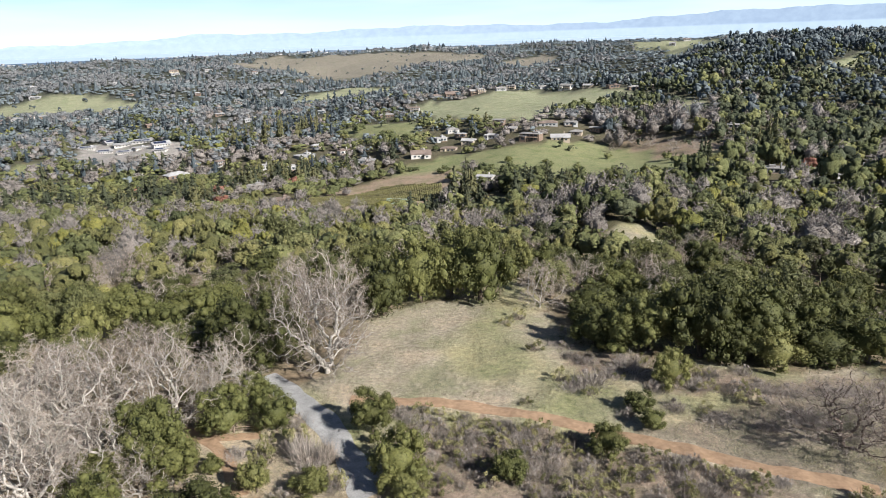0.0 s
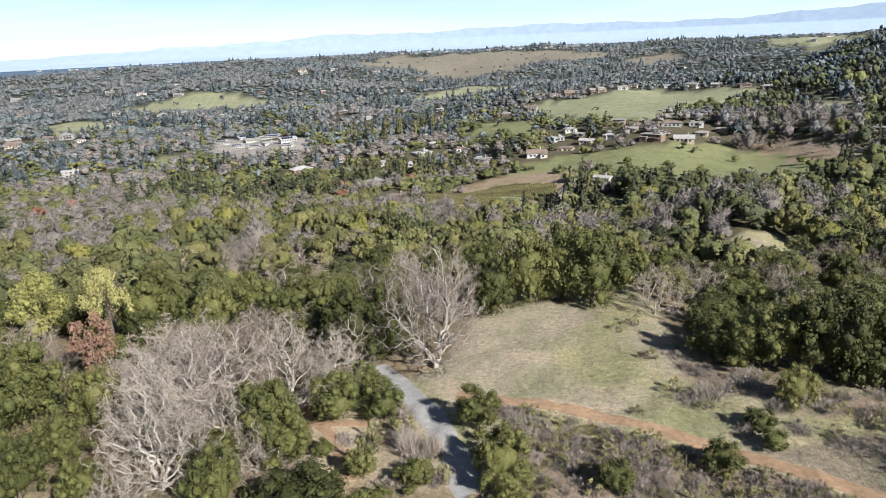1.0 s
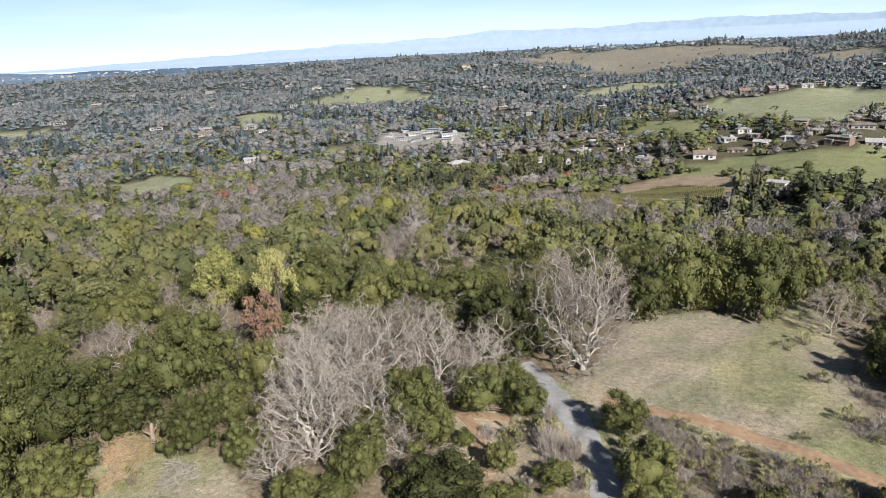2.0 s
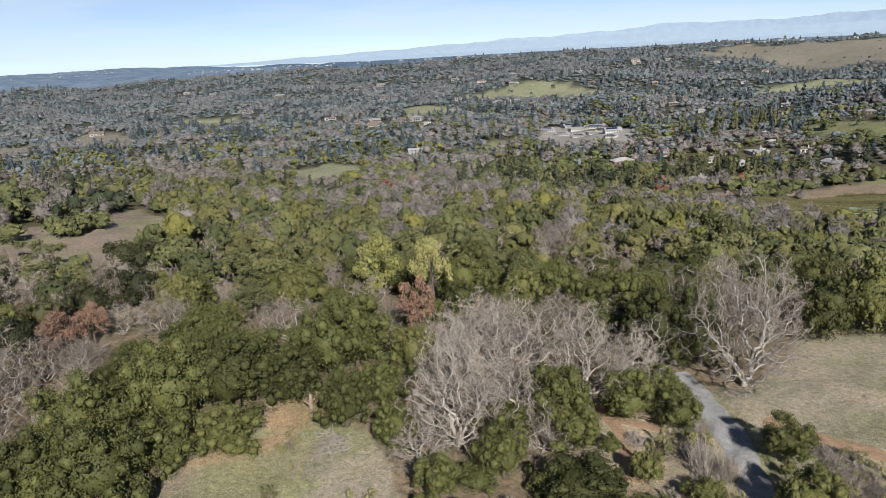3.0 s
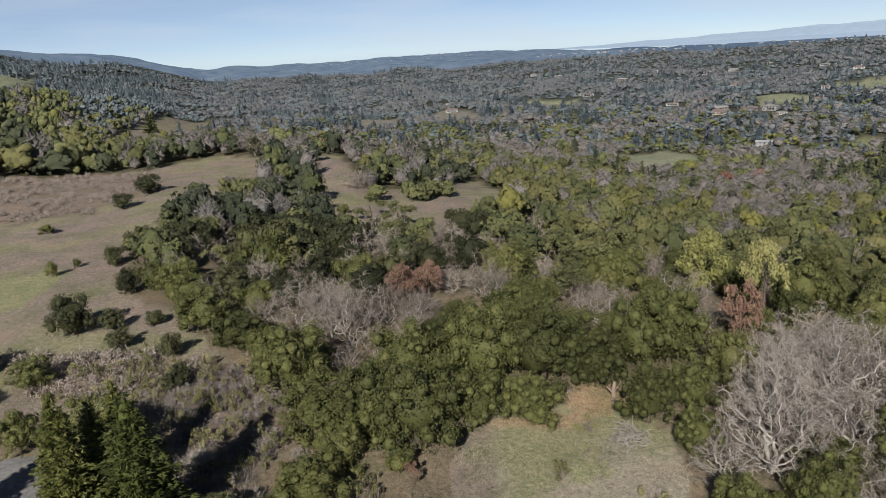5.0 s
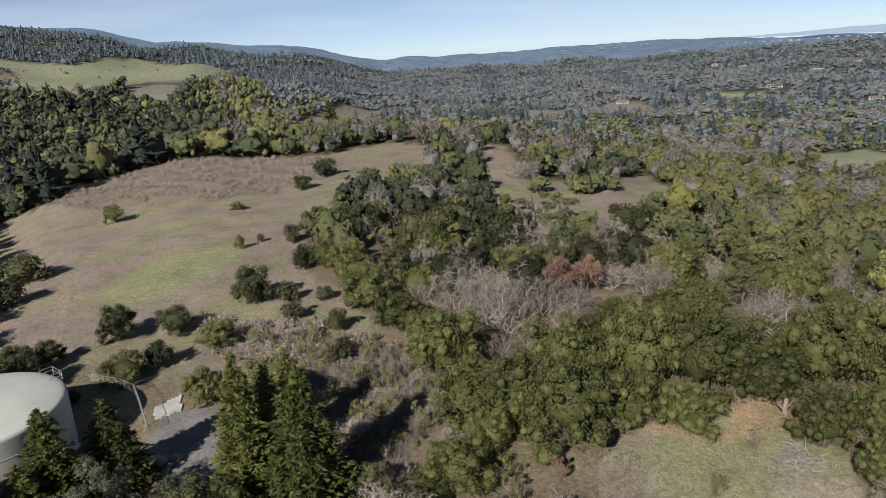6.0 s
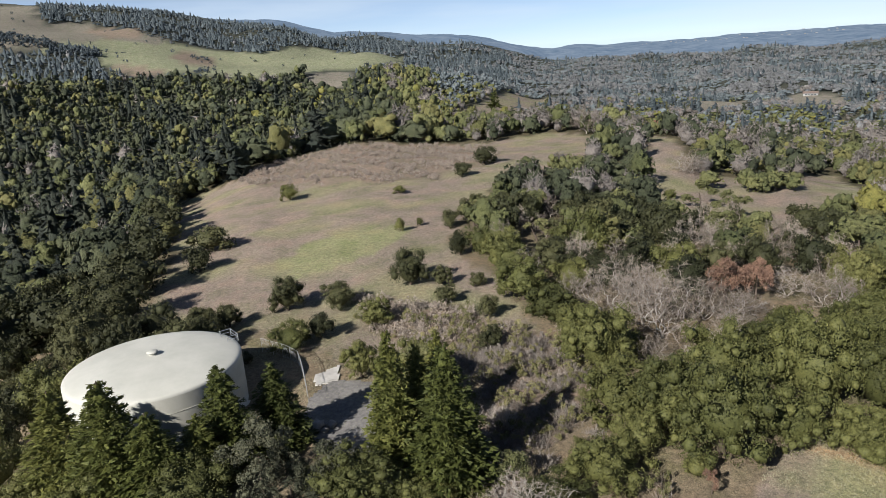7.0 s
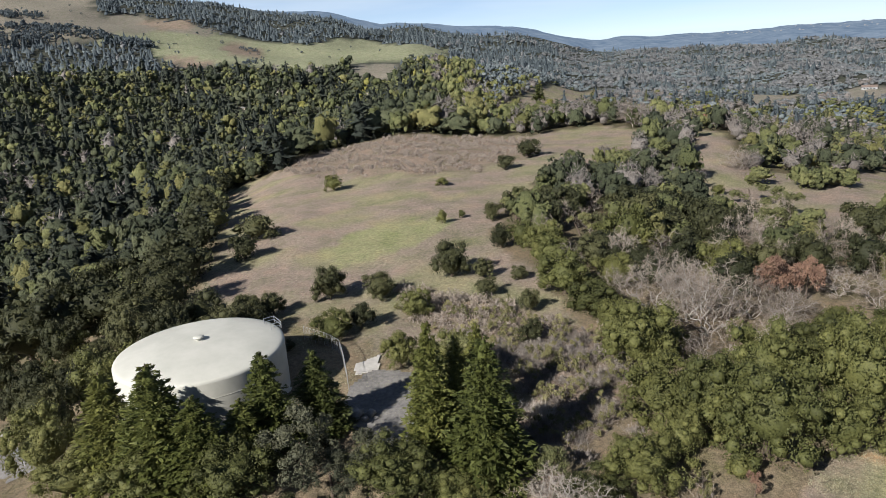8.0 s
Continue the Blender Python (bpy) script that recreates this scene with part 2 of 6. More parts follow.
section(-60, 0, 0, 0, -6, -18, -36, -44, -35, -5, 5, 0, -10, -20)
section(-30, 0, 0, 0, -8, -20, -38, -40, -13, 30, 20, 10, -10, -20)
section(-22, 0, 0, 0, -6, -20, -40, -36, -15, 22, 12, 0, -10, -20)
section(-14, 0, 0, 0, -9, -11, -40, -48, -24, -38, 8, 0, -10, -20)
section(-6, 0, 0, 0, -5, -25, -46, -43, -27, -40, -18, 0, -10, -20)
section(2, 0, 0, 0, -5, -28, -52, -50, -36, -45, -18, 0, -10, -20)
section(10, 0, 0, 0, -5, -25, -50, -60, -58, -50, -33, 0, -10, -20)
section(18, 0, 0, 0, -6, -22, -45, -60, -62, -45, -12, -5, -10, -20)
section(26, 0, 0, 0, -6, -20, -42, -60, -62, -46, -4, -5, -10, -20)
section(34, 0, 0, 0, -6, -20, -40, -58, -62, -50, -33, -10, -10, -20)
section(42, 0, 0, 0, -6, -20, -40, -56, -62, -55, -40, -16, -10, -20)
section(50, 0, 0, 0, -5, -16, -36, -52, -60, -55, -40, -18, -10, -10)
section(58, 0, 0, 0, -3, -9, -25, -45, -55, -55, -45, -30, 0, 22)
section(66, 0, 0, 0, -2, -8, -14, -40, -52, -52, -45, -30, 0, 25)
section(72, 0, 0, 0, -1, -5, -3, -32, -50, -52, -45, -30, -5, 15)
section(80, 0, 0, 0, 0, 0, 0, -12, -35, -45, -40, -25, 0, 20)
section(88, 0, 0, 0, 1, 1, 0, -14, -15, -5, 5, 55, 115, 110)
section(96, 0, 0, 0, 1, 2, 2, -14, -10, 22, 52, 105, 165, 155)
section(104, 0, 0, 0, 0, 0, -4, -32, -35, 24, 75, 180, 250, 240)
section(112, 0, 0, 0, -1, -4, -18, -42, -45, 34, 130, 250, 275, 260)
section(120, 0, 0, -1, -4, -16, -38, -50, -40, 44, 160, 285, 290, 280)
section(130, 0, 0, -4, -14, -30, -50, -50, -30, 50, 165, 290, 300, 290)
section(180, 0, 0, -3, -8, -18, -32, -40, -35, -15, 0, 20, 20, 20)
section(240, 0, 0, -3, -8, -18, -32, -40, -35, -15, 0, 20, 20, 20)
BEARINGS = np.array([b for b, _ in SECTIONS] + [300.0])
TABLE = np.array([h for _, h in SECTIONS] + [SECTIONS[0][1]])


def waves(x, y, size, seed):
    """A smooth wavy field between about -1 and 1."""
    rng = np.random.RandomState(seed)
    total = 0
    for k in range(5):
        a, p, s = rng.uniform(0, 6.283), rng.uniform(0, 6.283), size * rng.uniform(0.6, 1.5)
        total = total + np.sin((x * math.cos(a) + y * math.sin(a)) * 6.283 / s + p)
    return total / 2.6


def cubic(p0, p1, p2, p3, u):
    return p1 + 0.5 * u * (p2 - p0 + u * (2 * p0 - 5 * p1 + 4 * p2 - p3 + u * (3 * (p1 - p2) + p3 - p0)))


def ground(x, y):
    """The height of the ground."""
    x, y = np.asarray(x, float), np.asarray(y, float)
    d = np.clip(np.hypot(x, y), 0, 4699)
    b = (np.degrees(np.arctan2(-x, y)) + 60) % 360 - 60
    i = np.clip(np.searchsorted(BEARINGS, b, side="right") - 1, 0, len(BEARINGS) - 2)
    u = (b - BEARINGS[i]) / (BEARINGS[i + 1] - BEARINGS[i])
    u = u * u * (3 - 2 * u)
    j = np.clip(np.searchsorted(REACH, d, side="right") - 1, 0, len(REACH) - 2)
    w = (d - REACH[j]) / (REACH[j + 1] - REACH[j])
    n = len(REACH) - 1

    def along(row):
        return cubic(TABLE[row, np.maximum(j - 1, 0)], TABLE[row, j], TABLE[row, j + 1], TABLE[row, np.minimum(j + 2, n)], w)

    z = along(i) * (1 - u) + along(i + 1) * u
    far = np.clip((d - 120) / 600, 0, 1)
    z = z + far * (3.2 * waves(x, y, 130, 3) + 7.0 * waves(x, y, 380, 5) * np.clip((d - 300) / 900, 0, 1))
    z = z + np.clip((d - 1600) / 800, 0, 1) * 9 * waves(x, y, 330, 9) * np.clip((b - 75) / 10, 0, 1)
    return z + 0.25 * waves(x, y, 17, 7) + 0.10 * waves(x, y, 5, 8)

# ---- building helpers ----
def mesh(name, verts, faces, materials, slots=None, smooth=False):
    me = bpy.data.meshes.new(name)
    verts = np.asarray(verts, np.float32).reshape(-1, 3)
    if isinstance(faces, np.ndarray):
        k = faces.shape[1]
        me.vertices.add(len(verts))
        me.vertices.foreach_set("co", verts.ravel())
        me.loops.add(faces.size)
        me.loops.foreach_set("vertex_index", faces.ravel().astype(np.int32))
        me.polygons.add(len(faces))
        me.polygons.foreach_set("loop_start", np.arange(0, faces.size, k, dtype=np.int32))
        me.update(calc_edges=True)
    else:
        me.from_pydata([tuple(v) for v in verts.tolist()], [], [tuple(f) for f in faces])
    for m in materials if isinstance(materials, (list, tuple)) else [materials]:
        me.materials.append(m)
    if slots is not None:
        me.polygons.foreach_set("material_index", np.asarray(slots, np.int32))
    if smooth:
        me.polygons.foreach_set("use_smooth", np.ones(len(me.polygons), bool))
    me.validate()
    return me


def part(name, verts, faces, material, parent, label="", slots=None, smooth=False):
    ob = new(name, mesh(name, verts, faces, material, slots, smooth))
    ob.parent = parent
    return tagged(ob, label) if label else ob


def bm_part(name, bm, material, parent, label="", smooth=False):
    """Links a bmesh as one mesh object under a thing, or on its own."""
    me = bpy.data.meshes.new(name)
    bm.to_mesh(me)
    bm.free()
    me.materials.append(material)
    if smooth:
        me.polygons.foreach_set("use_smooth", np.ones(len(me.polygons), bool))
    ob = new(name, me)
    ob.parent = parent
    return tagged(ob, label) if label else ob


def box(bm, x, y, z, sx, sy, sz, turn=0.0, bevel=0.0):
    """A block on (x, y, z), with its base at z."""
    made = bmesh.ops.create_cube(bm, size=1.0, matrix=pose(x, y, z + sz / 2, 0, 0, turn) @ Matrix.Diagonal((sx, sy, sz, 1)))
    if bevel:
        edges = {e for v in made["verts"] for e in v.link_edges}
        bmesh.ops.bevel(bm, geom=list(edges), offset=bevel, segments=1, affect="EDGES")


def rod(bm, a, b, r0, r1=None, sides=8):
    """A round bar from a to b."""
    a, b = Vector(a), Vector(b)
    turn = (b - a).to_track_quat("Z", "Y").to_matrix().to_4x4()
    bmesh.ops.create_cone(bm, cap_ends=True, segments=sides, radius1=r0, radius2=r0 if r1 is None else r1, depth=(b - a).length,
                          matrix=Matrix.Translation((a + b) / 2) @ turn)


def join(pieces):
    """Joins (verts, faces) pieces with faces of one size."""
    vs, fs, k = [], [], 0
    for v, f in pieces:
        vs.append(v)
        fs.append(f + k)
        k += len(v)
    return np.concatenate(vs), np.concatenate(fs)


def height_at(x, y):
    return float(ground(x, y))


# ---- open land ----
COVERS = {"dry": (0.278, 0.249, 0.200), "flush": (0.22, 0.22, 0.125), "straw": (0.29, 0.25, 0.185), "litter": (0.20, 0.165, 0.115), "ochre": (0.285, 0.208, 0.130), "verge": (0.165, 0.145, 0.115), "soil": (0.225, 0.180, 0.135), "brush": (0.20, 0.162, 0.13),
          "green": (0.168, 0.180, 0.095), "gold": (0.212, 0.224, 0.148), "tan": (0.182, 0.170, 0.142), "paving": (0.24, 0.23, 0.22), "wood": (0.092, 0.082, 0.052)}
OPEN = []


def open_land(name, cover, *corners):
    """A stretch without trees, and what covers it."""
    OPEN.append((name, cover, np.array(corners, float)))


def inside(x, y, corners):
    hit = np.zeros(np.shape(x), bool)
    a, b = corners, np.roll(corners, -1, axis=0)
    for (x0, y0), (x1, y1) in zip(a, b):
        if y0 != y1:
            hit ^= ((y0 > y) != (y1 > y)) & (x < (x1 - x0) * (y - y0) / (y1 - y0) + x0)
    return hit


open_land("oak meadow", "dry", (-25.3, 93.6), (-18.2, 99.8), (-16.7, 118.7), (-8.9, 129.1), (0.0, 131.0), (9.4, 135.0), (11, 147), (15, 145), (19.4, 121.0), (19.8, 108.2), (27.0, 102.5), (39.2, 98.6), (50.1, 93.9), (65.6, 96.5), (46.6, 65.0), (-11.1, 68.1), (-14.8, 76.4), (-23.5, 90.9))
open_land("track side", "straw", (-37.2, 84.0), (-25.7, 82.8), (-25.4, 92.1), (-19.6, 87.9), (-12.4, 68.1), (-36.7, 69.0), (-34.4, 71.7), (-31.6, 75.7))
open_land("lower brush", "brush", (-9, 87), (0, 85.5), (12, 80), (24, 74), (36, 67), (41, 64), (46, 56), (-9.5, 56), (-9, 78))
open_land("side brush", "brush", (20, 106), (27, 101), (40, 96), (50, 92), (66, 92), (64, 80), (44, 85), (28, 91), (17, 98))
open_land("south lawn", "dry", (45, 201), (55, 214), (64, 214), (62, 190), (51, 174), (43, 179))
open_land("glade", "dry", (-67, 176), (-61, 188), (-54, 164), (-59, 159))
open_land("picnic clearing", "dry", (-77.4, 62.7), (-66.2, 61.4), (-57.2, 59.8), (-51.0, 56.6), (-46.7, 52.0), (-40.0, 46.5), (-60.0, 29.0), (-69.4, 34.4), (-76.3, 39.9), (-75.4, 44.6), (-70.9, 49.7), (-76.9, 58.8))
open_land("bare soil", "soil", (-73.3, 76.4), (-68.0, 77.5), (-61.9, 69.6), (-64.4, 68.0))
open_land("ochre rim", "ochre", (-75.0, 43.0), (-72.0, 49.0), (-71.0, 54.0), (-79.0, 61.0), (-76.0, 65.0), (-68.0, 65.0), (-65.0, 62.0), (-69.0, 57.0), (-68.0, 53.0), (-70.0, 48.0), (-73.0, 42.0))
open_land("track verge", "verge", (23.0, 79.0), (34.0, 82.0), (47.0, 87.0), (60.0, 88.0), (47.0, 66.0), (39.0, 66.0), (33.0, 73.0))
open_land("ridge meadow", "dry", (-137, -65), (-189, -75), (-337, -128), (-335, -97), (-374, -89), (-404, -49), (-399, 0), (-381, 28), (-406, 62), (-389, 87), (-345, 77), (-323, 39), (-278, 24), (-241, 10), (-208, 2), (-187, 0), (-156, 5), (-147, 12), (-124.8, 14.4), (-115.8, 17.2), (-113.3, 3.1), (-106.6, -16.1), (-115.8, -23.3), (-128.9, -40.2))
open_land("green flush", "flush", (-171, -44), (-188, -38), (-198, -26), (-202, -14), (-190, -9), (-172, -19), (-163, -28), (-159, -36))
open_land("green verge", "flush", (-13.2, 87.5), (-3.6, 85.3), (4.1, 83.4), (6.8, 79.5), (-0.6, 81.3), (-11.3, 83.9))
open_land("green lawn", "flush", (-71.8, 43.9), (-66.8, 49.2), (-57.0, 49.3), (-57.2, 44.7), (-65.7, 41.2))
open_land("ridge brush", "brush", (-335, -97), (-374, -89), (-404, -49), (-399, 0), (-373, 27), (-327, 30), (-296, 19), (-287, 7), (-272, -1), (-279, -14), (-266, -20), (-276, -34), (-273, -43), (-295, -61), (-284, -69))
open_land("scrub slope", "brush", (-144, -20), (-128.7, 3.8), (-114.3, 17.0), (-101.1, 25.5), (-82.8, 15.1), (-77.2, 8.5), (-68.9, 7.5), (-69.5, -0.2), (-93.4, 4.7), (-103.9, 2.7), (-123.3, -15.8))
open_land("tank yard", "litter", (-130.8, -44.3), (-116.7, -25.5), (-102.8, -12.0), (-73.6, -6.9), (-78.8, -13.8), (-91.7, -22.9), (-107.3, -29.7))
open_land("west glade", "dry", (-389, 118), (-365, 123), (-324, 108), (-304, 96), (-267, 90), (-248, 113), (-343, 196), (-261, 165), (-239, 143), (-241, 125), (-226, 102), (-252, 81))
open_land("west crest", "dry", (-327, 97), (-365, 124), (-284, 106), (-290, 165), (-194, 112), (-211, 93), (-226, 83), (-261, 81))
open_land("pine knoll", "dry", (-749, 26), (-1156, 114), (-1336, 225), (-963, 124), (-772, 69))
open_land("green hills", "gold", (-1414, -811), (-1557, -785), (-1698, -746), (-1839, -577), (-1861, -511), (-1781, -413), (-2118, -397), (-2229, -313), (-1864, -146), (-2030, -81), (-1716, -63), (-1513, -169), (-1493, -261), (-1254, -280), (-1254, -330), (-1316, -408), (-1294, -475), (-1331, -551), (-1392, -631), (-1570, -703), (-1577, -751), (-1485, -756), (-1431, -749))
open_land("brown slope", "tan", (-1209, -213), (-1472, -187), (-1183, -109), (-1145, -138))
open_land("brown top", "tan", (-1640, -1079), (-1936, -1228), (-2071, -1226), (-1932, -1040), (-1939, -1000), (-2029, -924), (-1850, -750), (-1827, -685), (-1826, -643), (-1702, -761), (-1560, -786), (-1425, -803), (-1426, -832), (-1601, -984))
open_land("bare crest", "tan", (-1463, -762), (-1245, -1082), (-2038, -1771), (-2395, -1247))
open_land("hill brush", "brush", (-1613, -571), (-1758, -581), (-1727, -511), (-1460, -430), (-1425, -463), (-1445, -498))
open_land("crest brush", "brush", (-1981, -929), (-1978, -833), (-1825, -706), (-1783, -698), (-1717, -741), (-1777, -804))
open_land("shoulder brush", "brush", (-1414, -640), (-1366, -554), (-1324, -479), (-1282, -471), (-1300, -540))
open_land("house field", "green", (-53, 584), (-15, 597), (53, 598), (128, 632), (215, 532), (185, 495), (120, 478), (46, 519), (-5, 573))
open_land("red bank", "soil", (157, 659), (217, 537), (185, 495), (166, 524), (165, 602))
open_land("green top", "gold", (-52, 956), (57, 989), (125, 1033), (218, 940), (263, 685), (245, 696), (242, 799), (195, 840), (136, 809), (109, 800), (55, 760), (-21, 905))
open_land("green shoulder", "green", (-123, 829), (-102, 850), (-32, 816), (-29, 721), (-93, 770))
open_land("green saddle", "gold", (-284, 1242), (-215, 1376), (-97, 1412), (-105, 1363), (-172, 1295), (-247, 1252))
open_land("west field", "gold", (-799, 1282), (-652, 1288), (-512, 1217), (-650, 1181), (-706, 1127))
open_land("school ground", "paving", (-409, 756), (-436, 868), (-320, 791), (-278, 745), (-292, 717), (-371, 723))
open_land("sports field", "green", (-441, 687), (-423, 720), (-400, 688), (-422, 668))
open_land("far hills", "tan", (-586, 1995), (-614, 2577), (29, 2515), (118, 2018), (-70, 1954), (-192, 1671), (-442, 1974))
open_land("far hill", "tan", (151, 1855), (281, 2062), (292, 1830), (159, 1777))
open_land("valley clearing", "gold", (-530, 457), (-515, 505), (-445, 489), (-444, 421))
open_land("valley strip", "tan", (-1089, 540), (-1030, 587), (-948, 558), (-962, 493))
open_land("valley glade", "gold", (-1223, 812), (-1107, 850), (-1028, 827), (-1109, 772))
open_land("west strip", "tan", (-1003, 361), (-1123, 490), (-989, 442), (-958, 365))
open_land("north strip", "gold", (-782, 954), (-737, 1025), (-684, 1000), (-699, 895))
open_land("ridge grass", "gold", (519, 2053), (637, 2078), (647, 1833), (471, 1201), (489, 1413), (521, 1739))
open_land("high grass", "gold", (429, 841), (559, 965), (552, 941), (430, 825))
open_land("vineyard", "soil", (-95, 461), (-44, 515), (-5, 499), (-5, 454), (-39, 448), (-81, 416))
open_land("vine slope", "soil", (-97, 502), (-42, 556), (4, 551), (3, 510), (-44, 521))
open_land("lower lawn", "green", (16, 418), (33, 420), (35, 395), (19, 400))
open_land("estate lawn", "gold", (-815, 1183), (-762, 1322), (-628, 1315), (-526, 1244), (-621, 1199), (-741, 1179))

# ---- roads and paths: centre lines ----
GRAVEL = [(-29.3, 97.7), (-24.8, 93.2), (-20.7, 87.3), (-17.4, 83.5), (-14.6, 77.7), (-12.1, 72.9), (-10.4, 67.9), (-10.0, 67.7)]
TRACK = [(-15.0, 89.2), (-8.5, 88.9), (-0.5, 87.7), (7.3, 85.0), (14.5, 81.8), (21.1, 78.3), (27.2, 75.0), (33.1, 72.4), (38.4, 69.3), (47.1, 66.0)]
PATH = [(-38.2, 83.6), (-35.2, 81.9), (-32.2, 79.6), (-28.9, 76.0), (-26.6, 71.6), (-24.8, 68.6)]
SPUR = [(-32.3, 79.8), (-29.6, 80.7), (-25.3, 81.4)]
YARD = [(-96.9, -22.8), (-103.3, -19.9), (-101.7, -11.9), (-87.2, -10.4), (-75.1, -5.6), (-71.6, -7.5), (-77.4, -13.6), (-89.0, -22.4)]
SLAB = [(-104.8, -23.0), (-109.2, -19.5), (-103.2, -18.7), (-101.3, -22.1)]
FENCE = [(-96.7, -22.3), (-102.5, -23.8), (-109.7, -25.9), (-114.9, -30.4), (-117.3, -34.1)]
FENCE2 = [(-95.4, -78.9), (-90.8, -74.1), (-83.6, -66.8)]
LANE = [(-92.1, -76.8), (-86.3, -71.6), (-81.0, -65.5)]
VALLEY = [(-117.4, 460.6), (-102.0, 439.2), (-91.7, 432.9), (-71.9, 416.0)]
MISC = [(-69.4, -8.4), (-111.0, -51.1)]
RAIL = [(-32.3, 80.8), (-29.5, 81.7), (-26.3, 82.3)]
ROCKS = [(-88.6, -19.8), (-89.3, -17.8), (-87.9, -18.5)]
COURT = [(-40.4, 470.5), (-14.8, 466.2), (-12.5, 445.9), (-38.7, 448.2)]


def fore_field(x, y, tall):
    """The number of the open land that something this tall, standing here, would hide from the camera; -1: none."""
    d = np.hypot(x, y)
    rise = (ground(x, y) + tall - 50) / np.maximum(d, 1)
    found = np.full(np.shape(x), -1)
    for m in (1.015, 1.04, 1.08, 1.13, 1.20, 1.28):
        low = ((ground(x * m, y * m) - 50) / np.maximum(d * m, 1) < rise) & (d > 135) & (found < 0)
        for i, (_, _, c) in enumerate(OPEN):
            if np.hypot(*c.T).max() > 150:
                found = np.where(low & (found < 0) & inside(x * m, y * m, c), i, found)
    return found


def cover_at(x, y):
    """The colour of what covers the ground; edges of open land are ragged."""
    d = np.hypot(x, y)
    r = np.clip(d / 110, 0.5, 6)
    xx, yy = x + r * 0.9 * waves(x, y, 9, 21), y + r * 0.9 * waves(x, y, 11, 22)
    col = np.empty(x.shape + (3,))
    # woodland floor: litter tone near the camera, darker and greyer with distance
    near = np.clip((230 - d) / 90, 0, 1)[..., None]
    far_wood = np.clip((d - 450) / 700, 0, 1)[..., None]
    col[:] = (np.array(COVERS["wood"]) * (1 - far_wood) + np.array((0.052, 0.056, 0.046)) * far_wood) * (1 - near) + np.array(COVERS["litter"]) * 0.85 * near
    patch = np.clip(0.25 + 1.1 * waves(x, y, 46, 31) + 0.5 * waves(x, y, 13, 32), 0, 1)[..., None]
    # fields also cover the cleared ground before them, to fit the camera's view
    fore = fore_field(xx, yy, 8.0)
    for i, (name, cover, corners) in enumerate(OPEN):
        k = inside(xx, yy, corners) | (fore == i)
        c = np.array(COVERS[cover])
        if cover == "dry":
            greener = np.array((0.215, 0.215, 0.115))
            c = c * np.where((np.degrees(np.arctan2(-x, y)) > 60)[..., None], (0.79, 0.73, 0.76), (0.92, 0.92, 0.90))
            col[k] = (c + (greener - c) * patch * np.clip(0.75 - 0.15 * (np.degrees(np.arctan2(-x, y)) > 60)[..., None], 0, 1))[k]
        else:
            col[k] = c
    return col


# ---- ground: one sheet to the horizon ----
def build_ground():
    rings = np.concatenate([np.linspace(0, 50, 12), np.geomspace(52, 420, 105), np.geomspace(426, 4690, 80)])
    turns = np.radians(np.concatenate([np.arange(-45, 138, 0.6), np.arange(138, 315, 3.0)]))
    R, A = np.meshgrid(rings, turns, indexing="ij")
    X, Y = -R * np.sin(A), R * np.cos(A)
    Z = ground(X, Y)
    nr, na = R.shape
    i, j = np.meshgrid(np.arange(nr - 1), np.arange(na), indexing="ij")
    a, b = i * na + j, i * na + (j + 1) % na
    faces = np.stack([a, a + na, b + na, b], -1).reshape(-1, 4)[:, ::-1]
    # beyond 2850 m the sheet glows blue in place of haze
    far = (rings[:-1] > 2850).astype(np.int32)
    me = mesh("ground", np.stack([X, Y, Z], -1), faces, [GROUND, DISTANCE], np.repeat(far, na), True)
    rgba = np.ones((X.size, 4), np.float32)
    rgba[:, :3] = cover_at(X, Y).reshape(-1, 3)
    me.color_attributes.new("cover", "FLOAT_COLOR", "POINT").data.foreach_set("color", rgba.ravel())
    tagged(new("ground", me), "rolling ground of dry and green winter grass and leaf litter", "ground", kind="structure")


build_ground()


def ribbon(name, line, width, material, label, category, lift=0.05):
    """A worn way laid over the ground along a line."""
    p = np.array(line, float)
    for _ in range(2):
        q = np.empty((2 * len(p), 2))
        q[0::2], q[1::2] = p * 0.75 + np.roll(p, -1, 0) * 0.25, p * 0.25 + np.roll(p, -1, 0) * 0.75
        p = np.concatenate([p[:1], q[:-2], p[-1:]])
    s = np.concatenate([[0], np.cumsum(np.hypot(*np.diff(p, axis=0).T))])
    u = np.arange(0, s[-1], 0.6)
    x, y = np.interp(u, s, p[:, 0]), np.interp(u, s, p[:, 1])
    tx, ty = np.gradient(x), np.gradient(y)
    k = np.hypot(tx, ty)
    nx, ny = -ty / k, tx / k
    across = np.linspace(-0.5, 0.5, 9)
    wob = 1 + 0.10 * np.sin(u / 2.3) + 0.07 * np.sin(u / 0.9 + 1)
    X = x[:, None] + nx[:, None] * across * width * wob[:, None]
    Y = y[:, None] + ny[:, None] * across * width * wob[:, None]
    rut = -0.06 * np.exp(-((np.abs(across) - 0.24) / 0.09) ** 2) - 0.10 * (np.abs(across) > 0.45)
    Z = ground(X, Y) + lift + 0.06 + rut
    n, m = X.shape
    i, j = np.meshgrid(np.arange(n - 1), np.arange(m - 1), indexing="ij")
    a = (i * m + j).ravel()
    tagged(new(name, mesh(name, np.stack([X, Y, Z], -1), np.stack([a, a + 1, a + m + 1, a + m], -1)[:, ::-1], material, None, True)), label, category, kind="structure")


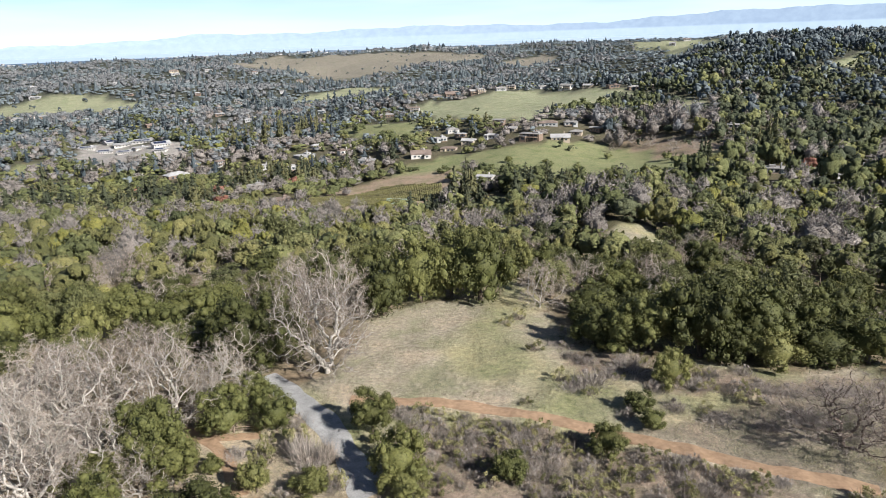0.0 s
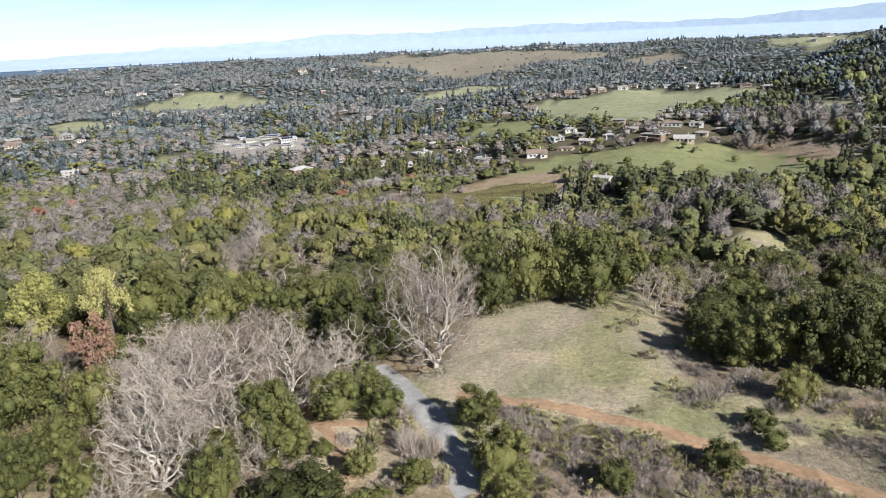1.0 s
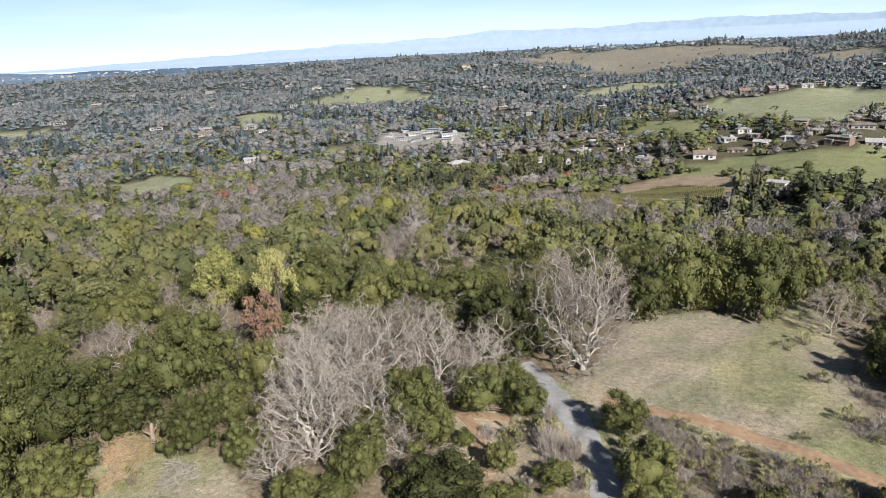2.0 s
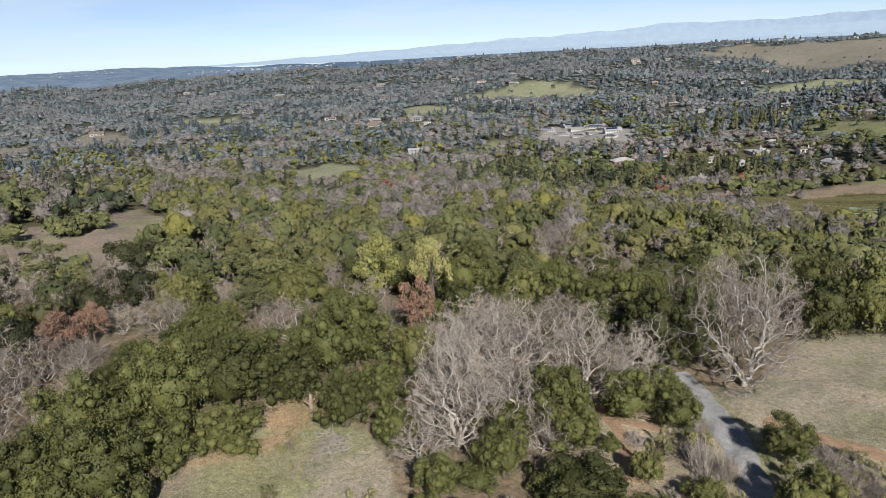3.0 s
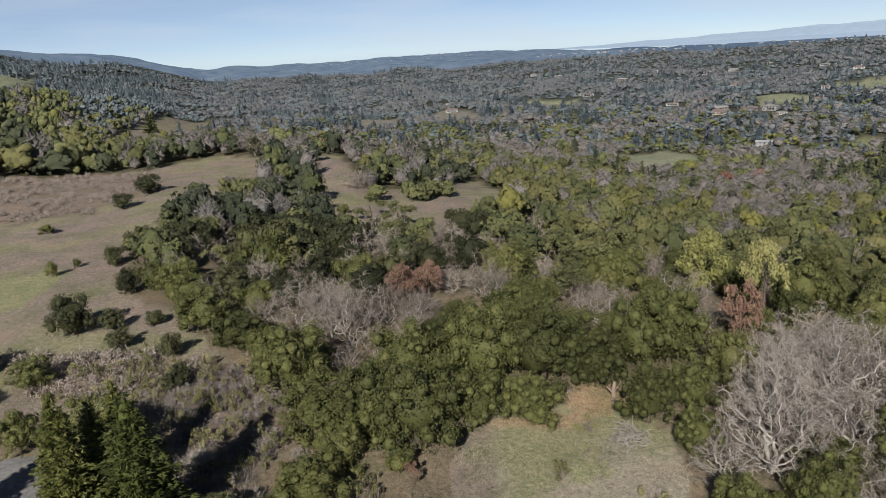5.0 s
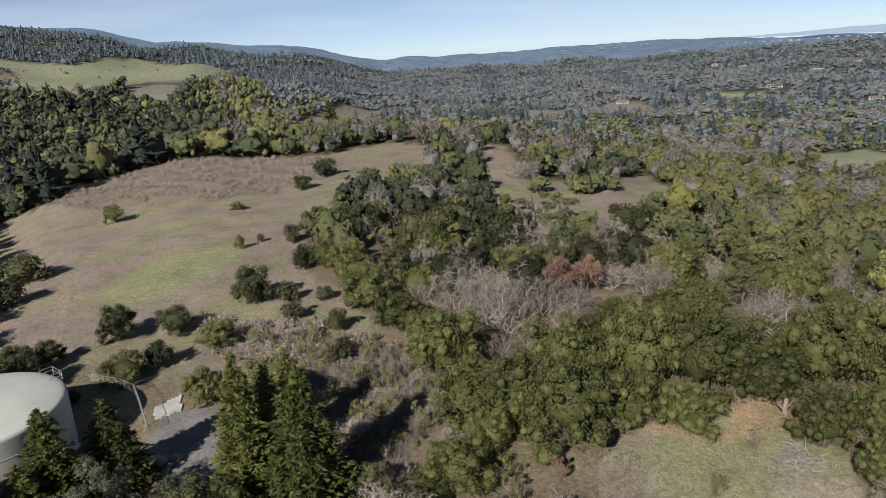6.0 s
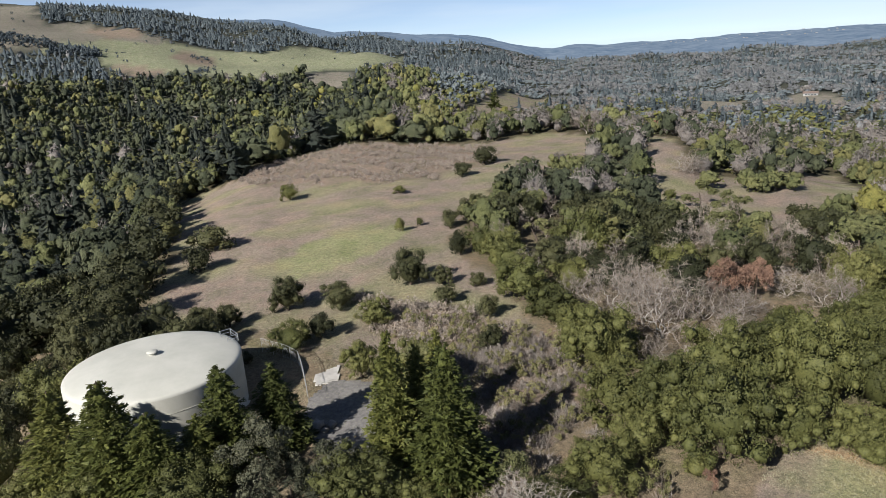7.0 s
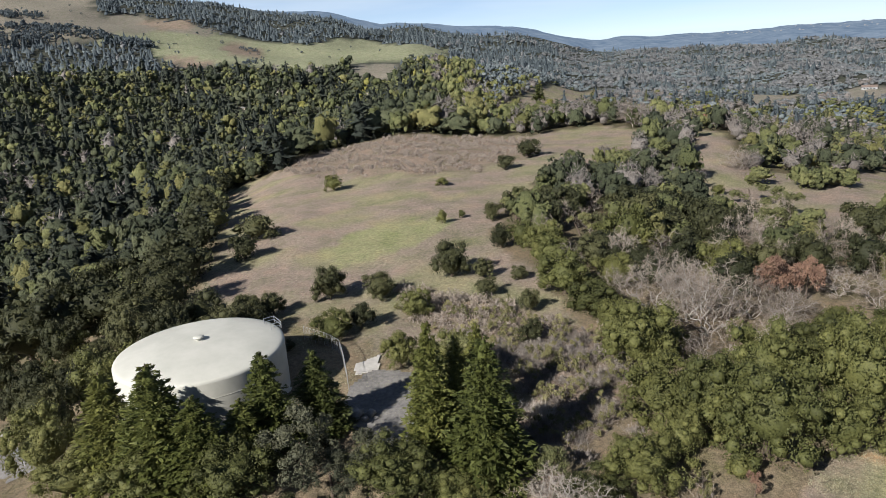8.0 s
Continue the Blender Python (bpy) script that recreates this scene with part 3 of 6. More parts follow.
ribbon("road", GRAVEL, 3.7, GRAVEL_M, "pale grey gravel road through the oak meadow", "road", 0.07)
ribbon("dirt_track", TRACK, 2.4, DIRT_M, "ochre dirt track worn across the dry meadow", "track")
ribbon("footpath", PATH, 2.0, DIRT_M, "ochre dirt path between shrubs", "path")
ribbon("footpath", SPUR, 1.7, DIRT_M, "grassy dirt path branching to the gravel road", "path", 0.03)
ribbon("valley_road", VALLEY, 9.0, ASPHALT, "grey asphalt road through the wooded valley", "road", 0.3)
ribbon("service_lane", LANE, 4.0, ASPHALT, "grey paved service lane beside the tank", "road")


def slab(name, corners, material, label, category, thick, lift):
    """A flat paved sheet over the ground, with an edge."""
    c = np.array(corners, float)
    lo, hi = c.min(0), c.max(0)
    gx, gy = np.meshgrid(np.arange(lo[0], hi[0], 0.5), np.arange(lo[1], hi[1], 0.5), indexing="ij")
    keep = inside(gx, gy, c)
    bm = bmesh.new()
    for x, y in zip(gx[keep].tolist(), gy[keep].tolist()):
        bm.faces.new([bm.verts.new((x + dx, y + dy, float(ground(x + dx, y + dy)) + lift)) for dx, dy in ((0, 0), (0.5, 0), (0.5, 0.5), (0, 0.5))])
    bmesh.ops.remove_doubles(bm, verts=bm.verts, dist=0.02)
    side = bmesh.ops.extrude_face_region(bm, geom=list(bm.faces))
    bmesh.ops.translate(bm, verts=[v for v in side["geom"] if isinstance(v, bmesh.types.BMVert)], vec=(0, 0, thick))
    bmesh.ops.recalc_face_normals(bm, faces=bm.faces)
    tagged(bm_part(name, bm, material, None), label, category, kind="structure")


slab("paved_yard", YARD, ASPHALT, "worn grey asphalt yard beside the water tank", "yard", 0.08, 0.0)
slab("concrete_pad", SLAB, CONCRETE, "pale concrete pad by the tank gate", "pad", 0.2, 0.0)


# ---- bay and mountains: the backdrop ----
def build_backdrop():
    a = np.radians(np.arange(-75, 55.1, 1.0))
    near = 2950 + 1690 * np.clip((np.degrees(a) - 40) / 15, 0, 1) ** 1.5
    v = np.concatenate([np.stack([-r * np.sin(a), r * np.cos(a), np.full(len(a), 7.0)], -1) for r in (near + (4660 - near) * k for k in (0, 0.3, 0.6, 1))])
    m = len(a)
    i, j = np.meshgrid(np.arange(3), np.arange(m - 1), indexing="ij")
    q = (i * m + j).ravel()
    tagged(new("water", mesh("water", v, np.stack([q, q + 1, q + m + 1, q + m], -1), WATER)), "bay water on the horizon, glowing pale blue", "water", kind="structure")
    a = np.radians(np.arange(-80, 56.1, 0.25))
    deg = np.degrees(a)
    top = 0.45 + 0.28 * np.exp(-((deg - 18) / 4.0) ** 2) + 0.35 * np.exp(-((deg - 2) / 9.0) ** 2) + 0.65 / (1 + np.exp((deg + 16) / 2.5))
    top = top * np.clip((57 - deg) / 40, 0, 1) ** 1.2 + 0.05 * np.sin(deg * 1.1) + 0.03 * np.sin(deg * 2.7 + 1) + 0.012 * np.sin(deg * 9)
    rows = []
    for k in np.linspace(0, 1, 7):
        r = 4560 + 110 * k 
        rows.append(np.stack([-r * np.sin(a), r * np.cos(a), 4 + (44 + r * np.tan(np.radians(top))) * np.clip((56 - deg) / 26, 0, 1) ** 0.8 * k ** 0.8 ], -1))
    m = len(a)
    i, j = np.meshgrid(np.arange(6), np.arange(m - 1), indexing="ij")
    q = (i * m + j).ravel()
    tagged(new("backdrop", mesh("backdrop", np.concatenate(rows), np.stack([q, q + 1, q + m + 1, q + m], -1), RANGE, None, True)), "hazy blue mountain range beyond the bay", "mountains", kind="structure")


build_backdrop()

# ---- trees ----
def ico(level):
    bm = bmesh.new()
    bmesh.ops.create_icosphere(bm, subdivisions=level, radius=1.0)
    v = np.array([w.co[:] for w in bm.verts])
    f = np.array([[w.index for w in t.verts] for t in bm.faces])
    bm.free()
    return v, f


ICO1, ICO2, ICO3 = ico(1), ico(2), ico(3)


def unit(v):
    return v / (np.linalg.norm(v, axis=-1, keepdims=True) + 1e-9)


def lobes_of(rng, count, w, h, low=0.0, slim=1.0):
    """Leaf clumps of a crown, gathered on larger boughs: centres and radii, on a dome w wide and h high."""
    boughs = max(4, int(round(count / 5)))
    i = np.arange(boughs) + rng.uniform(-0.25, 0.25, boughs)     # spread evenly round the dome
    z = 0.97 - (1.50 if low > 0 else 1.75) * (i + 0.5) / boughs
    turn = 2.39996 * i + rng.uniform(0, 6.283)
    out = np.sqrt(1 - (np.clip(z, 0, 1) if low <= 0 else np.clip(z, -1, 1)) ** 2)
    d = np.stack([out * np.cos(turn), out * np.sin(turn), z], -1)
    bc = d * (0.60 * w / 2, 0.60 * w / 2, 0.58 * h / 2) * rng.uniform(0.75, 1.12, (boughs, 1))
    br = w / 2 * rng.uniform(0.36, 0.52, boughs) * min(1.0, 9 / boughs) ** 0.35
    k = np.arange(count) % boughs
    e = unit(rng.normal(size=(count, 3)) + d[k] * 0.9 + (0, 0, 0.45))
    c = bc[k] + e * br[k][:, None] * rng.uniform(0.62, 0.95, (count, 1)) * (1, 1, 0.75)
    c[:, 2] += h * (0.50 + low)
    r = br[k] * rng.uniform(0.36, 0.62, count) * slim * min(1.0, 40 / count) ** 0.15
    c[:, 2] = np.maximum(c[:, 2], r * 0.5)
    c[:, 2] = np.minimum(c[:, 2], h - r * 0.8)
    return c, r


def leaf_shell(rng, c, r, count, size, flat=0.75):
    """Small leaf sprays over the boughs, as three-cornered blades."""
    k = rng.choice(len(r), count * 2, p=r ** 2 / (r ** 2).sum())
    d = unit(rng.normal(size=(count * 2, 3)) + (0, 0, 0.25))
    pull = rng.uniform(0.72, 1.32, (len(r), 3))     # no two boughs alike
    pull[-1] = 1
    p = c[k] + d * pull[k] * r[k][:, None] * rng.uniform(0.80, 1.22, (count * 2, 1)) * (1, 1, 0.9)
    gap = np.linalg.norm(p[:, None] - c[None], axis=2) / r[None]
    gap[np.arange(len(k)), k] = 2
    ok = np.where(gap.min(1) > 0.76)[0][:count]
    p, d = p[ok], d[ok]
    nrm = unit(d + rng.normal(size=d.shape) * flat)
    t = unit(np.cross(nrm, rng.normal(size=d.shape)))
    b = np.cross(nrm, t)
    s = size * rng.uniform(0.6, 1.35, (len(p), 1))
    v = np.stack([p - t * s * 0.5 - b * s * 0.3, p + t * s * 0.5 - b * s * 0.3 + nrm * s * 0.12, p + b * s * 0.6], 1).reshape(-1, 3)
    return v, np.arange(len(v)).reshape(-1, 3)


def cores(rng, c, r, shape, share=0.88, rough=0.16):
    v0, f0 = shape
    out = []
    for ci, ri in zip(c, r):
        v = v0 * (ri * share * (1 + rng.normal(size=(len(v0), 1)) * rough)) * (1, 1, 0.9) + ci
        out.append((v, f0))
    return join(out)


def tube(pts, radii, sides):
    """A tapered limb along points."""
    pts = np.asarray(pts)
    n = len(pts)
    d = unit(np.gradient(pts, axis=0))
    side = unit(np.cross(d, np.where(np.abs(d[:, 2:3]) > 0.9, (1.0, 0, 0), (0, 0, 1.0))))
    up = np.cross(d, side)
    a = np.arange(sides) * 2 * math.pi / sides
    v = pts[:, None] + (side[:, None] * np.cos(a)[None, :, None] + up[:, None] * np.sin(a)[None, :, None]) * np.asarray(radii)[:, None, None]
    i, j = np.meshgrid(np.arange(n - 1), np.arange(sides), indexing="ij")
    q, q2 = (i * sides + j).ravel(), (i * sides + (j + 1) % sides).ravel()
    f = np.concatenate([np.stack([q, q2, q2 + sides], -1), np.stack([q, q2 + sides, q + sides], -1)])
    return v.reshape(-1, 3), f


def framework(rng, w, h, aims, step, low=0.12, drop=0.0):
    """A crooked branching framework that grows towards scattered aims in a dome: limbs as tubes, and the thin ends with their directions."""
    u = unit(rng.normal(size=(aims, 3)) + (0, 0, 0.30))
    u[:, 2] = np.where(u[:, 2] < -drop, -u[:, 2], u[:, 2])
    u = u * rng.uniform(0.12, 1.0, (aims, 1)) ** 0.42 * (1 + 0.18 * np.sin(3 * np.arctan2(u[:, 1], u[:, 0]) + rng.uniform(0, 6)))[:, None]
    z0 = h * (low + 0.36 * drop)
    left = u * np.where(u[:, 2:] > 0, (w / 2, w / 2, h - z0), (w / 2, w / 2, z0 * 1.15)) + (0, 0, z0)
    left = left[left[:, 2] > 0.05 * h]
    p = [np.zeros(3)]
    up = [-1]
    lean = rng.normal(size=3) * (0.20, 0.20, 0)
    for _ in range(max(1, int(low * h / step))):
        p.append(p[-1] + unit(np.array((0, 0, 1.0)) + lean + rng.normal(size=3) * 0.15) * step)
        up.append(len(p) - 2)
    way = [np.array((0, 0, 1.0))] * len(p)
    for _ in range(70):
        if not len(left):
            break
        P = np.array(p)
        gap = left[:, None] - P[None]
        dist = np.linalg.norm(gap, axis=2)
        k = dist.argmin(1)
        pull = np.zeros_like(P)
        np.add.at(pull, k, gap[np.arange(len(k)), k] / (dist[np.arange(len(k)), k][:, None] + 1e-6))
        for i in np.unique(k):
            d = unit(unit(pull[i]) + way[i] * 0.30 + rng.normal(size=3) * 0.62)
            p.append(p[i] + d * step)
            up.append(int(i))
            way.append(d)
        near = np.linalg.norm(left[:, None] - np.array(p[len(P):])[None], axis=2).min(1)
        left = left[near > step * 1.15]
    P, up = np.array(p), np.array(up)
    n = len(P)
    area = np.zeros(n)
    kids = [[] for _ in range(n)]
    for i in range(n - 1, -1, -1):
        area[i] = area[i] or 0.026 ** 2.2
        if i:
            area[up[i]] += area[i]
            kids[up[i]].append(i)
    r = area ** (1 / 2.2)
    tubes = []
    todo = [(0, None)]
    while todo:
        i, base = todo.pop()
        line = [i] if base is None else [base, i]
        while kids[line[-1]]:
            more = sorted(kids[line[-1]], key=lambda q: -r[q])
            for q in more[1:]:
                todo.append((q, line[-1]))
            line.append(more[0])
        if len(line) > 1:
            rr = r[line].copy()
            if base is not None:
                rr[0] = rr[1]
            rr[-1] = max(rr[-1] * 0.4, 0.010)
            tubes.append(tube(P[line], rr, 6 if rr[0] > 0.14 else 4 if rr[0] > 0.06 else 3))
    thin = [i for i in range(n) if r[i] < 0.075]
    return join(tubes), [(P[[i]], way[i]) for i in thin]


def twigs(rng, tips, count, length, width):
    """Fine bare twigs as slender three-sided slivers round the tips."""
    base = np.concatenate([t[0] for t in tips])
    way = np.concatenate([np.repeat(t[1][None], len(t[0]), 0) for t in tips])
    k = rng.randint(0, len(base), count)
    p = base[k] + rng.normal(size=(count, 3)) * length * 0.22
    d = unit(way[k] * 0.6 + rng.normal(size=(count, 3)) * 0.75 + (0, 0, 0.18))
    s = unit(np.cross(d, rng.normal(size=d.shape)))
    ln = length * rng.uniform(0.5, 1.4, (count, 1))
    v = np.stack([p - s * width / 2, p + s * width / 2, p + d * ln], 1).reshape(-1, 3)
    return v, np.arange(len(v)).reshape(-1, 3)


def fit_box(pieces, w, h):
    """Scales pieces together so that they span w across and h up."""
    allv = np.concatenate([p for p in pieces])
    lo, hi = allv.min(0), allv.max(0)
    k = np.array((w / max(hi[0] - lo[0], hi[1] - lo[1]), w / max(hi[0] - lo[0], hi[1] - lo[1]), h / hi[2]))
    return [p * k for p in pieces]


def thing(name, label, category, group=""):
    return tagged(new(name), label, category, group)


LABELS = {
    "oak": ("live_oak", "dark green rounded live oak with dense clumped foliage", "tree"),
    "olive": ("live_oak", "olive-green bushy oak with sunlit outer leaves", "tree"),
    "grey_oak": ("oak_tree", "grey-green leafy oak with loose open foliage", "tree"),
    "laurel": ("bay_laurel", "very dark green broadleaf tree with dense rounded foliage", "tree"),
    "scrub_oak": ("shrub", "dark low scrub oak standing in dry grass", "shrub"),
    "yellow": ("willow_tree", "yellow-green leafy tree among dark oaks", "tree"),
    "lime": ("willow_tree", "pale lime-yellow tree with an airy crown", "tree"),
    "red": ("dead_oak", "rust-brown tree with withered leaves among oaks", "tree"),
    "bare": ("bare_oak", "leafless grey oak with crooked lichen-pale limbs", "tree"),
    "dark_bare": ("bare_oak", "leafless brown oak with dark crooked limbs", "tree"),
    "grey": ("bare_oak", "leafless low grey tree with dense fine twigs", "tree"),
    "pale": ("dry_bush", "pale dry bush of upright leafless stems", "shrub"),
    "conifer": ("conifer", "tall pointed evergreen conifer with tiered green branches", "tree"),
    "pine": ("pine_tree", "lone dark pine with flat tiers on the far knoll", "tree"),
    "sage": ("sage_bush", "grey-brown winter sage bush with dry twigs", "shrub"),
    "coyote": ("coyote_bush", "yellow-green coyote bush on the brushy slope", "shrub"),
}


def leafy(kind, seed, fine, w=10.0, h=10.0):
    """A broadleaf tree, 10 m wide and high: trunk and crown."""
    rng = np.random.RandomState(seed)
    name, label, cat = LABELS[kind]
    key = {"scrub_oak": "oak"}.get(kind, kind)
    airy = kind in ("lime", "yellow", "grey_oak", "red")
    count = {2: 58, 1: 40, 0: 18}[fine]
    c, r = lobes_of(rng, count, w, h, 0.04 if airy else -0.2 if kind == "scrub_oak" else -0.10, 0.80 if airy else 1.0)
    if kind in ("lime", "yellow"):
        c[:, :2] *= (1.12 - 0.75 * np.clip(c[:, 2:3] / h - 0.35, 0, 1))
    if not airy:     # a dense heart under the clumps
        c, r = np.concatenate([c, [(0, 0, h * 0.40)]]), np.concatenate([r, [w * (0.33 if fine == 2 else 0.37)]])
    lv, lf = leaf_shell(rng, c, r, {2: 6200, 1: 3200, 0: 1000}[fine], {2: 0.21, 1: 0.28, 0: 0.52}[fine], 0.95)
    if airy:
        cv, cf = cores(rng, c, r, ICO1, 0.5, 0.20)
    else:
        cv, cf = join([cores(rng, c[:-1], r[:-1], ICO1, 0.68, 0.20), cores(rng, c[-1:], r[-1:], ICO2, 0.80, 0.10)])
    v, f = join([(lv, lf), (cv, cf)])
    lean = rng.normal(size=2) * 0.5
    tv, tf = tube(np.array([(0, 0, -0.4), (lean[0] * 0.3, lean[1] * 0.3, h * 0.2), (lean[0], lean[1], h * 0.55)]), [h * 0.035, h * 0.026, h * 0.014], 7)
    v, = fit_box([v], w, h)
    if not airy:     # foliage down to the ground
        v[:, 2] = (v[:, 2] - v[:, 2].min()) / (h - v[:, 2].min()) * h * 1.02 - 0.02 * h
    ob = thing(name, label, cat)
    part("trunk", tv, tf, BARK_DARK, ob)
    part("crown", v, f, LEAF[key], ob, smooth=True)
    return ob


def bare(kind, seed, fine, w=12.0, h=12.0):
    """A leafless oak: trunk with its crooked limbs, and a crown of fine twigs."""
    rng = np.random.RandomState(seed)
    name, label, cat = LABELS[kind]
    low = kind == "grey"
    (tv, tf), tips = framework(rng, w, h, {2: 600, 1: 240, 0: 90}[fine], {2: 0.42, 1: 0.66, 0: 1.1}[fine], 0.04 if low else 0.07, 0.75)
    wv, wf = twigs(rng, tips, {2: 7500, 1: 3600, 0: 1200}[fine], {2: 0.55, 1: 0.75, 0: 1.2}[fine], {2: 0.036, 1: 0.060, 0: 0.11}[fine])
    tv, wv = fit_box([tv, wv], w, h)
    ob = thing(name, label, cat)
    part("trunk", tv, tf, BARK_DARK if kind == "dark_bare" else BARK, ob, smooth=True)
    part("crown", wv, wf, TWIG_DARK if kind == "dark_bare" else TWIG, ob)
    return ob


def conifer(kind, seed, fine, w=7.0, h=16.0):
    """A pointed evergreen: trunk, and tiers of drooping fans of small sprays."""
    rng = np.random.RandomState(seed)
    name, label, cat = LABELS[kind]
    flat = kind == "pine"
    arms = {2: 250, 1: 120, 0: 60}[fine]
    each = {2: 26, 1: 16, 0: 8}[fine]
    u = 1 - (1 - (np.arange(arms) + 0.5) / arms) ** 0.68
    a = np.arange(arms) * 2.39996 + rng.normal(size=arms) * 0.3
    reach = w / 2 * ((1 - u) ** 0.70 * rng.uniform(0.62, 1.12, arms) + 0.04)
    z = h * ((0.3 + 0.68 * u) if flat else (0.03 + 0.94 * u))
    o = np.stack([np.cos(a), np.sin(a), 0 * a], -1)
    q = np.stack([-o[:, 1], o[:, 0], 0 * a], -1)
    i = np.repeat(np.arange(arms), each)
    n = len(i)
    s = rng.uniform(0.25, 1.0, n) ** 0.7
    lat = rng.normal(size=n) * 0.20 * (1.2 - s) + rng.normal(size=n) * 0.09
    P = o[i] * (reach[i] * s)[:, None] + q[i] * (reach[i] * lat)[:, None]
    P[:, 2] = z[i] + reach[i] * (0.10 * s if flat else 0.34 * s - 0.42 * s * s) - np.abs(lat) * reach[i] * 0.25 + rng.normal(size=n) * 0.10
    D = unit(o[i] + q[i] * lat[:, None] * 3 + rng.normal(size=(n, 3)) * 0.5 + (0, 0, 0.15))
    S = ({2: 0.46, 1: 0.75, 0: 1.3}[fine] * rng.uniform(0.6, 1.3, n) * (0.55 + 0.45 * (1 - u[i])))[:, None]
    side = unit(np.cross(D, rng.normal(size=D.shape) * 0.6 + (0, 0, 1.0)))
    v = np.stack([P - D * S * 0.5 + side * S * 0.36, P - D * S * 0.5 - side * S * 0.36, P + D * S * 0.7], 1).reshape(-1, 3)
    cz = np.linspace(0.05 if not flat else 0.4, 0.95, 12) * h
    cr = w / 2 * (1 - cz / h) ** 0.9 * (0.42 if not flat else 0.2) + 0.03
    cv, cf = tube(np.stack([cz * 0, cz * 0, cz], -1), cr * rng.uniform(0.75, 1.2, 12), 10)
    cv = cv + rng.normal(size=cv.shape) * np.clip(0.03 * (h - cv[:, 2:3]), 0, 0.2)
    v, f = join([(v, np.arange(len(v)).reshape(-1, 3)), (cv, cf)])
    tv, tf = tube(np.array([(0, 0, -0.3), (0, 0, h * 0.5), (0, 0, h * 0.97)]), [h * 0.018, h * 0.010, 0.03], 7)
    ob = thing(name, label, cat)
    part("trunk", tv, tf, BARK_DARK, ob)
    part("crown", v, f, LEAF["conifer"], ob)
    return ob


def shrub(kind, seed, fine, w=3.0, h=2.0):
    """A low bush: stems and leafy mound."""
    rng = np.random.RandomState(seed)
    name, label, cat = LABELS[kind]
    ob = thing(name, label, cat)
    count = {"pale": 800, "sage": 430}.get(kind, 80)
    p = rng.normal(size=(count, 3)) * (w * 0.12, w * 0.12, 0) * (2.0 if kind == "sage" else 1.0)
    d = unit(rng.normal(size=(count, 3)) * ({"pale": 0.42, "sage": 0.70}.get(kind, 0.75)) + (0, 0, 1.0) + p * (0.35, 0.35, 0))
    s = unit(np.cross(d, rng.normal(size=d.shape)))
    ln = h * rng.uniform(0.6, 1.3, (count, 1)) * (0.75 if kind == "pale" else 0.52 if kind == "sage" else 1.0)
    wv = np.stack([p - s * 0.026, p + s * 0.026, p + d * ln], 1).reshape(-1, 3)
    wf = np.arange(len(wv)).reshape(-1, 3)
    tagged(part("twig_mass", wv, wf, TWIG if kind == "coyote" else LEAF[kind], ob), kind="stuff")
    if kind != "pale":
        c, r = lobes_of(rng, 9 if kind == "sage" else 12, w, h, -0.12, 0.7)
        c[:, 2] = np.maximum(c[:, 2], 0.2)
        if kind == "sage":
            r, c = r * 0.8, c * (1, 1, 0.6)
        lv, lf = leaf_shell(rng, c, r, 210 if kind == "sage" else 300, 0.15 if kind == "sage" else 0.19, 1.1)
        if kind == "coyote":
            lv = lv * (1, 1, 1.15)
        cv, cf = cores(rng, c, r, ICO1, 0.5, 0.25)
        v, f = join([(lv, lf), (cv, cf)])
        v, = fit_box([v], w * (0.8 if kind == "sage" else 1.0), h * (0.7 if kind == "sage" else 1.0))
        part("crown", v, f, LEAF[kind], ob, smooth=True)
    return ob


MAKERS = {"bare": (bare, 12.0, 12.0), "dark_bare": (bare, 12.0, 12.0), "grey": (bare, 12.0, 12.0), "conifer": (conifer, 4.8, 16.0), "pine": (conifer, 7.0, 16.0),
          "sage": (shrub, 3.0, 2.0), "coyote": (shrub, 3.0, 2.0), "pale": (shrub, 3.0, 2.0)}
PLANTED = []     # kind, x, y, height, width


def plant(kind, x, y, high, wide):
    if kind in ("oak", "olive", "bare", "grey_oak"):     # broad crowns
        wide = max(wide, high * (0.95 if kind == "bare" else 0.92))
    if kind in ("oak", "olive") and wide > 8:
        high = max(high, 0.62 * wide)
    PLANTED.append((kind, x, y, high, wide))


plant("bare", -19.8, 98.9, 20.2, 14.6)
plant("bare", -26.7, 111.0, 16.8, 12.1)
plant("bare", -20.3, 118.3, 16.1, 11.6)
plant("bare", -38.1, 83.3, 15.3, 16.0)
plant("bare", -47.1, 76.8, 16.4, 20.0)
plant("bare", -63.3, 93.7, 10.5, 15.0)
plant("bare", -50.2, 70.6, 15.4, 16.2)
plant("bare", -41.4, 69.1, 12.6, 15.3)
plant("bare", -32.7, 88.7, 10.3, 11.2)
plant("bare", -47.7, 95.4, 11.7, 16.2)
plant("bare", -33.6, 97.6, 9.7, 12.0)
plant("bare", -57.7, 78.8, 12.2, 13.3)
plant("bare", -55.6, 90.5, 12.0, 15.2)
plant("bare", -44.4, 105.5, 7.9, 13.2)
plant("bare", -36.7, 69.0, 6.4, 9.0)
plant("coyote", 9.6, 116.7, 1.7, 3.1)
plant("coyote", 12.4, 119.2, 2.2, 3.7)
plant("coyote", 13.1, 103.8, 2.0, 3.3)
plant("sage", 17.1, 105.8, 2.0, 3.8)
plant("coyote", 15.6, 93.5, 2.3, 3.0)
plant("sage", 19.8, 91.7, 3.2, 5.1)
plant("sage", 16.7, 90.5, 1.6, 3.4)
plant("coyote", 19.1, 88.4, 1.3, 2.5)
plant("sage", 26.5, 96.9, 3.3, 5.4)
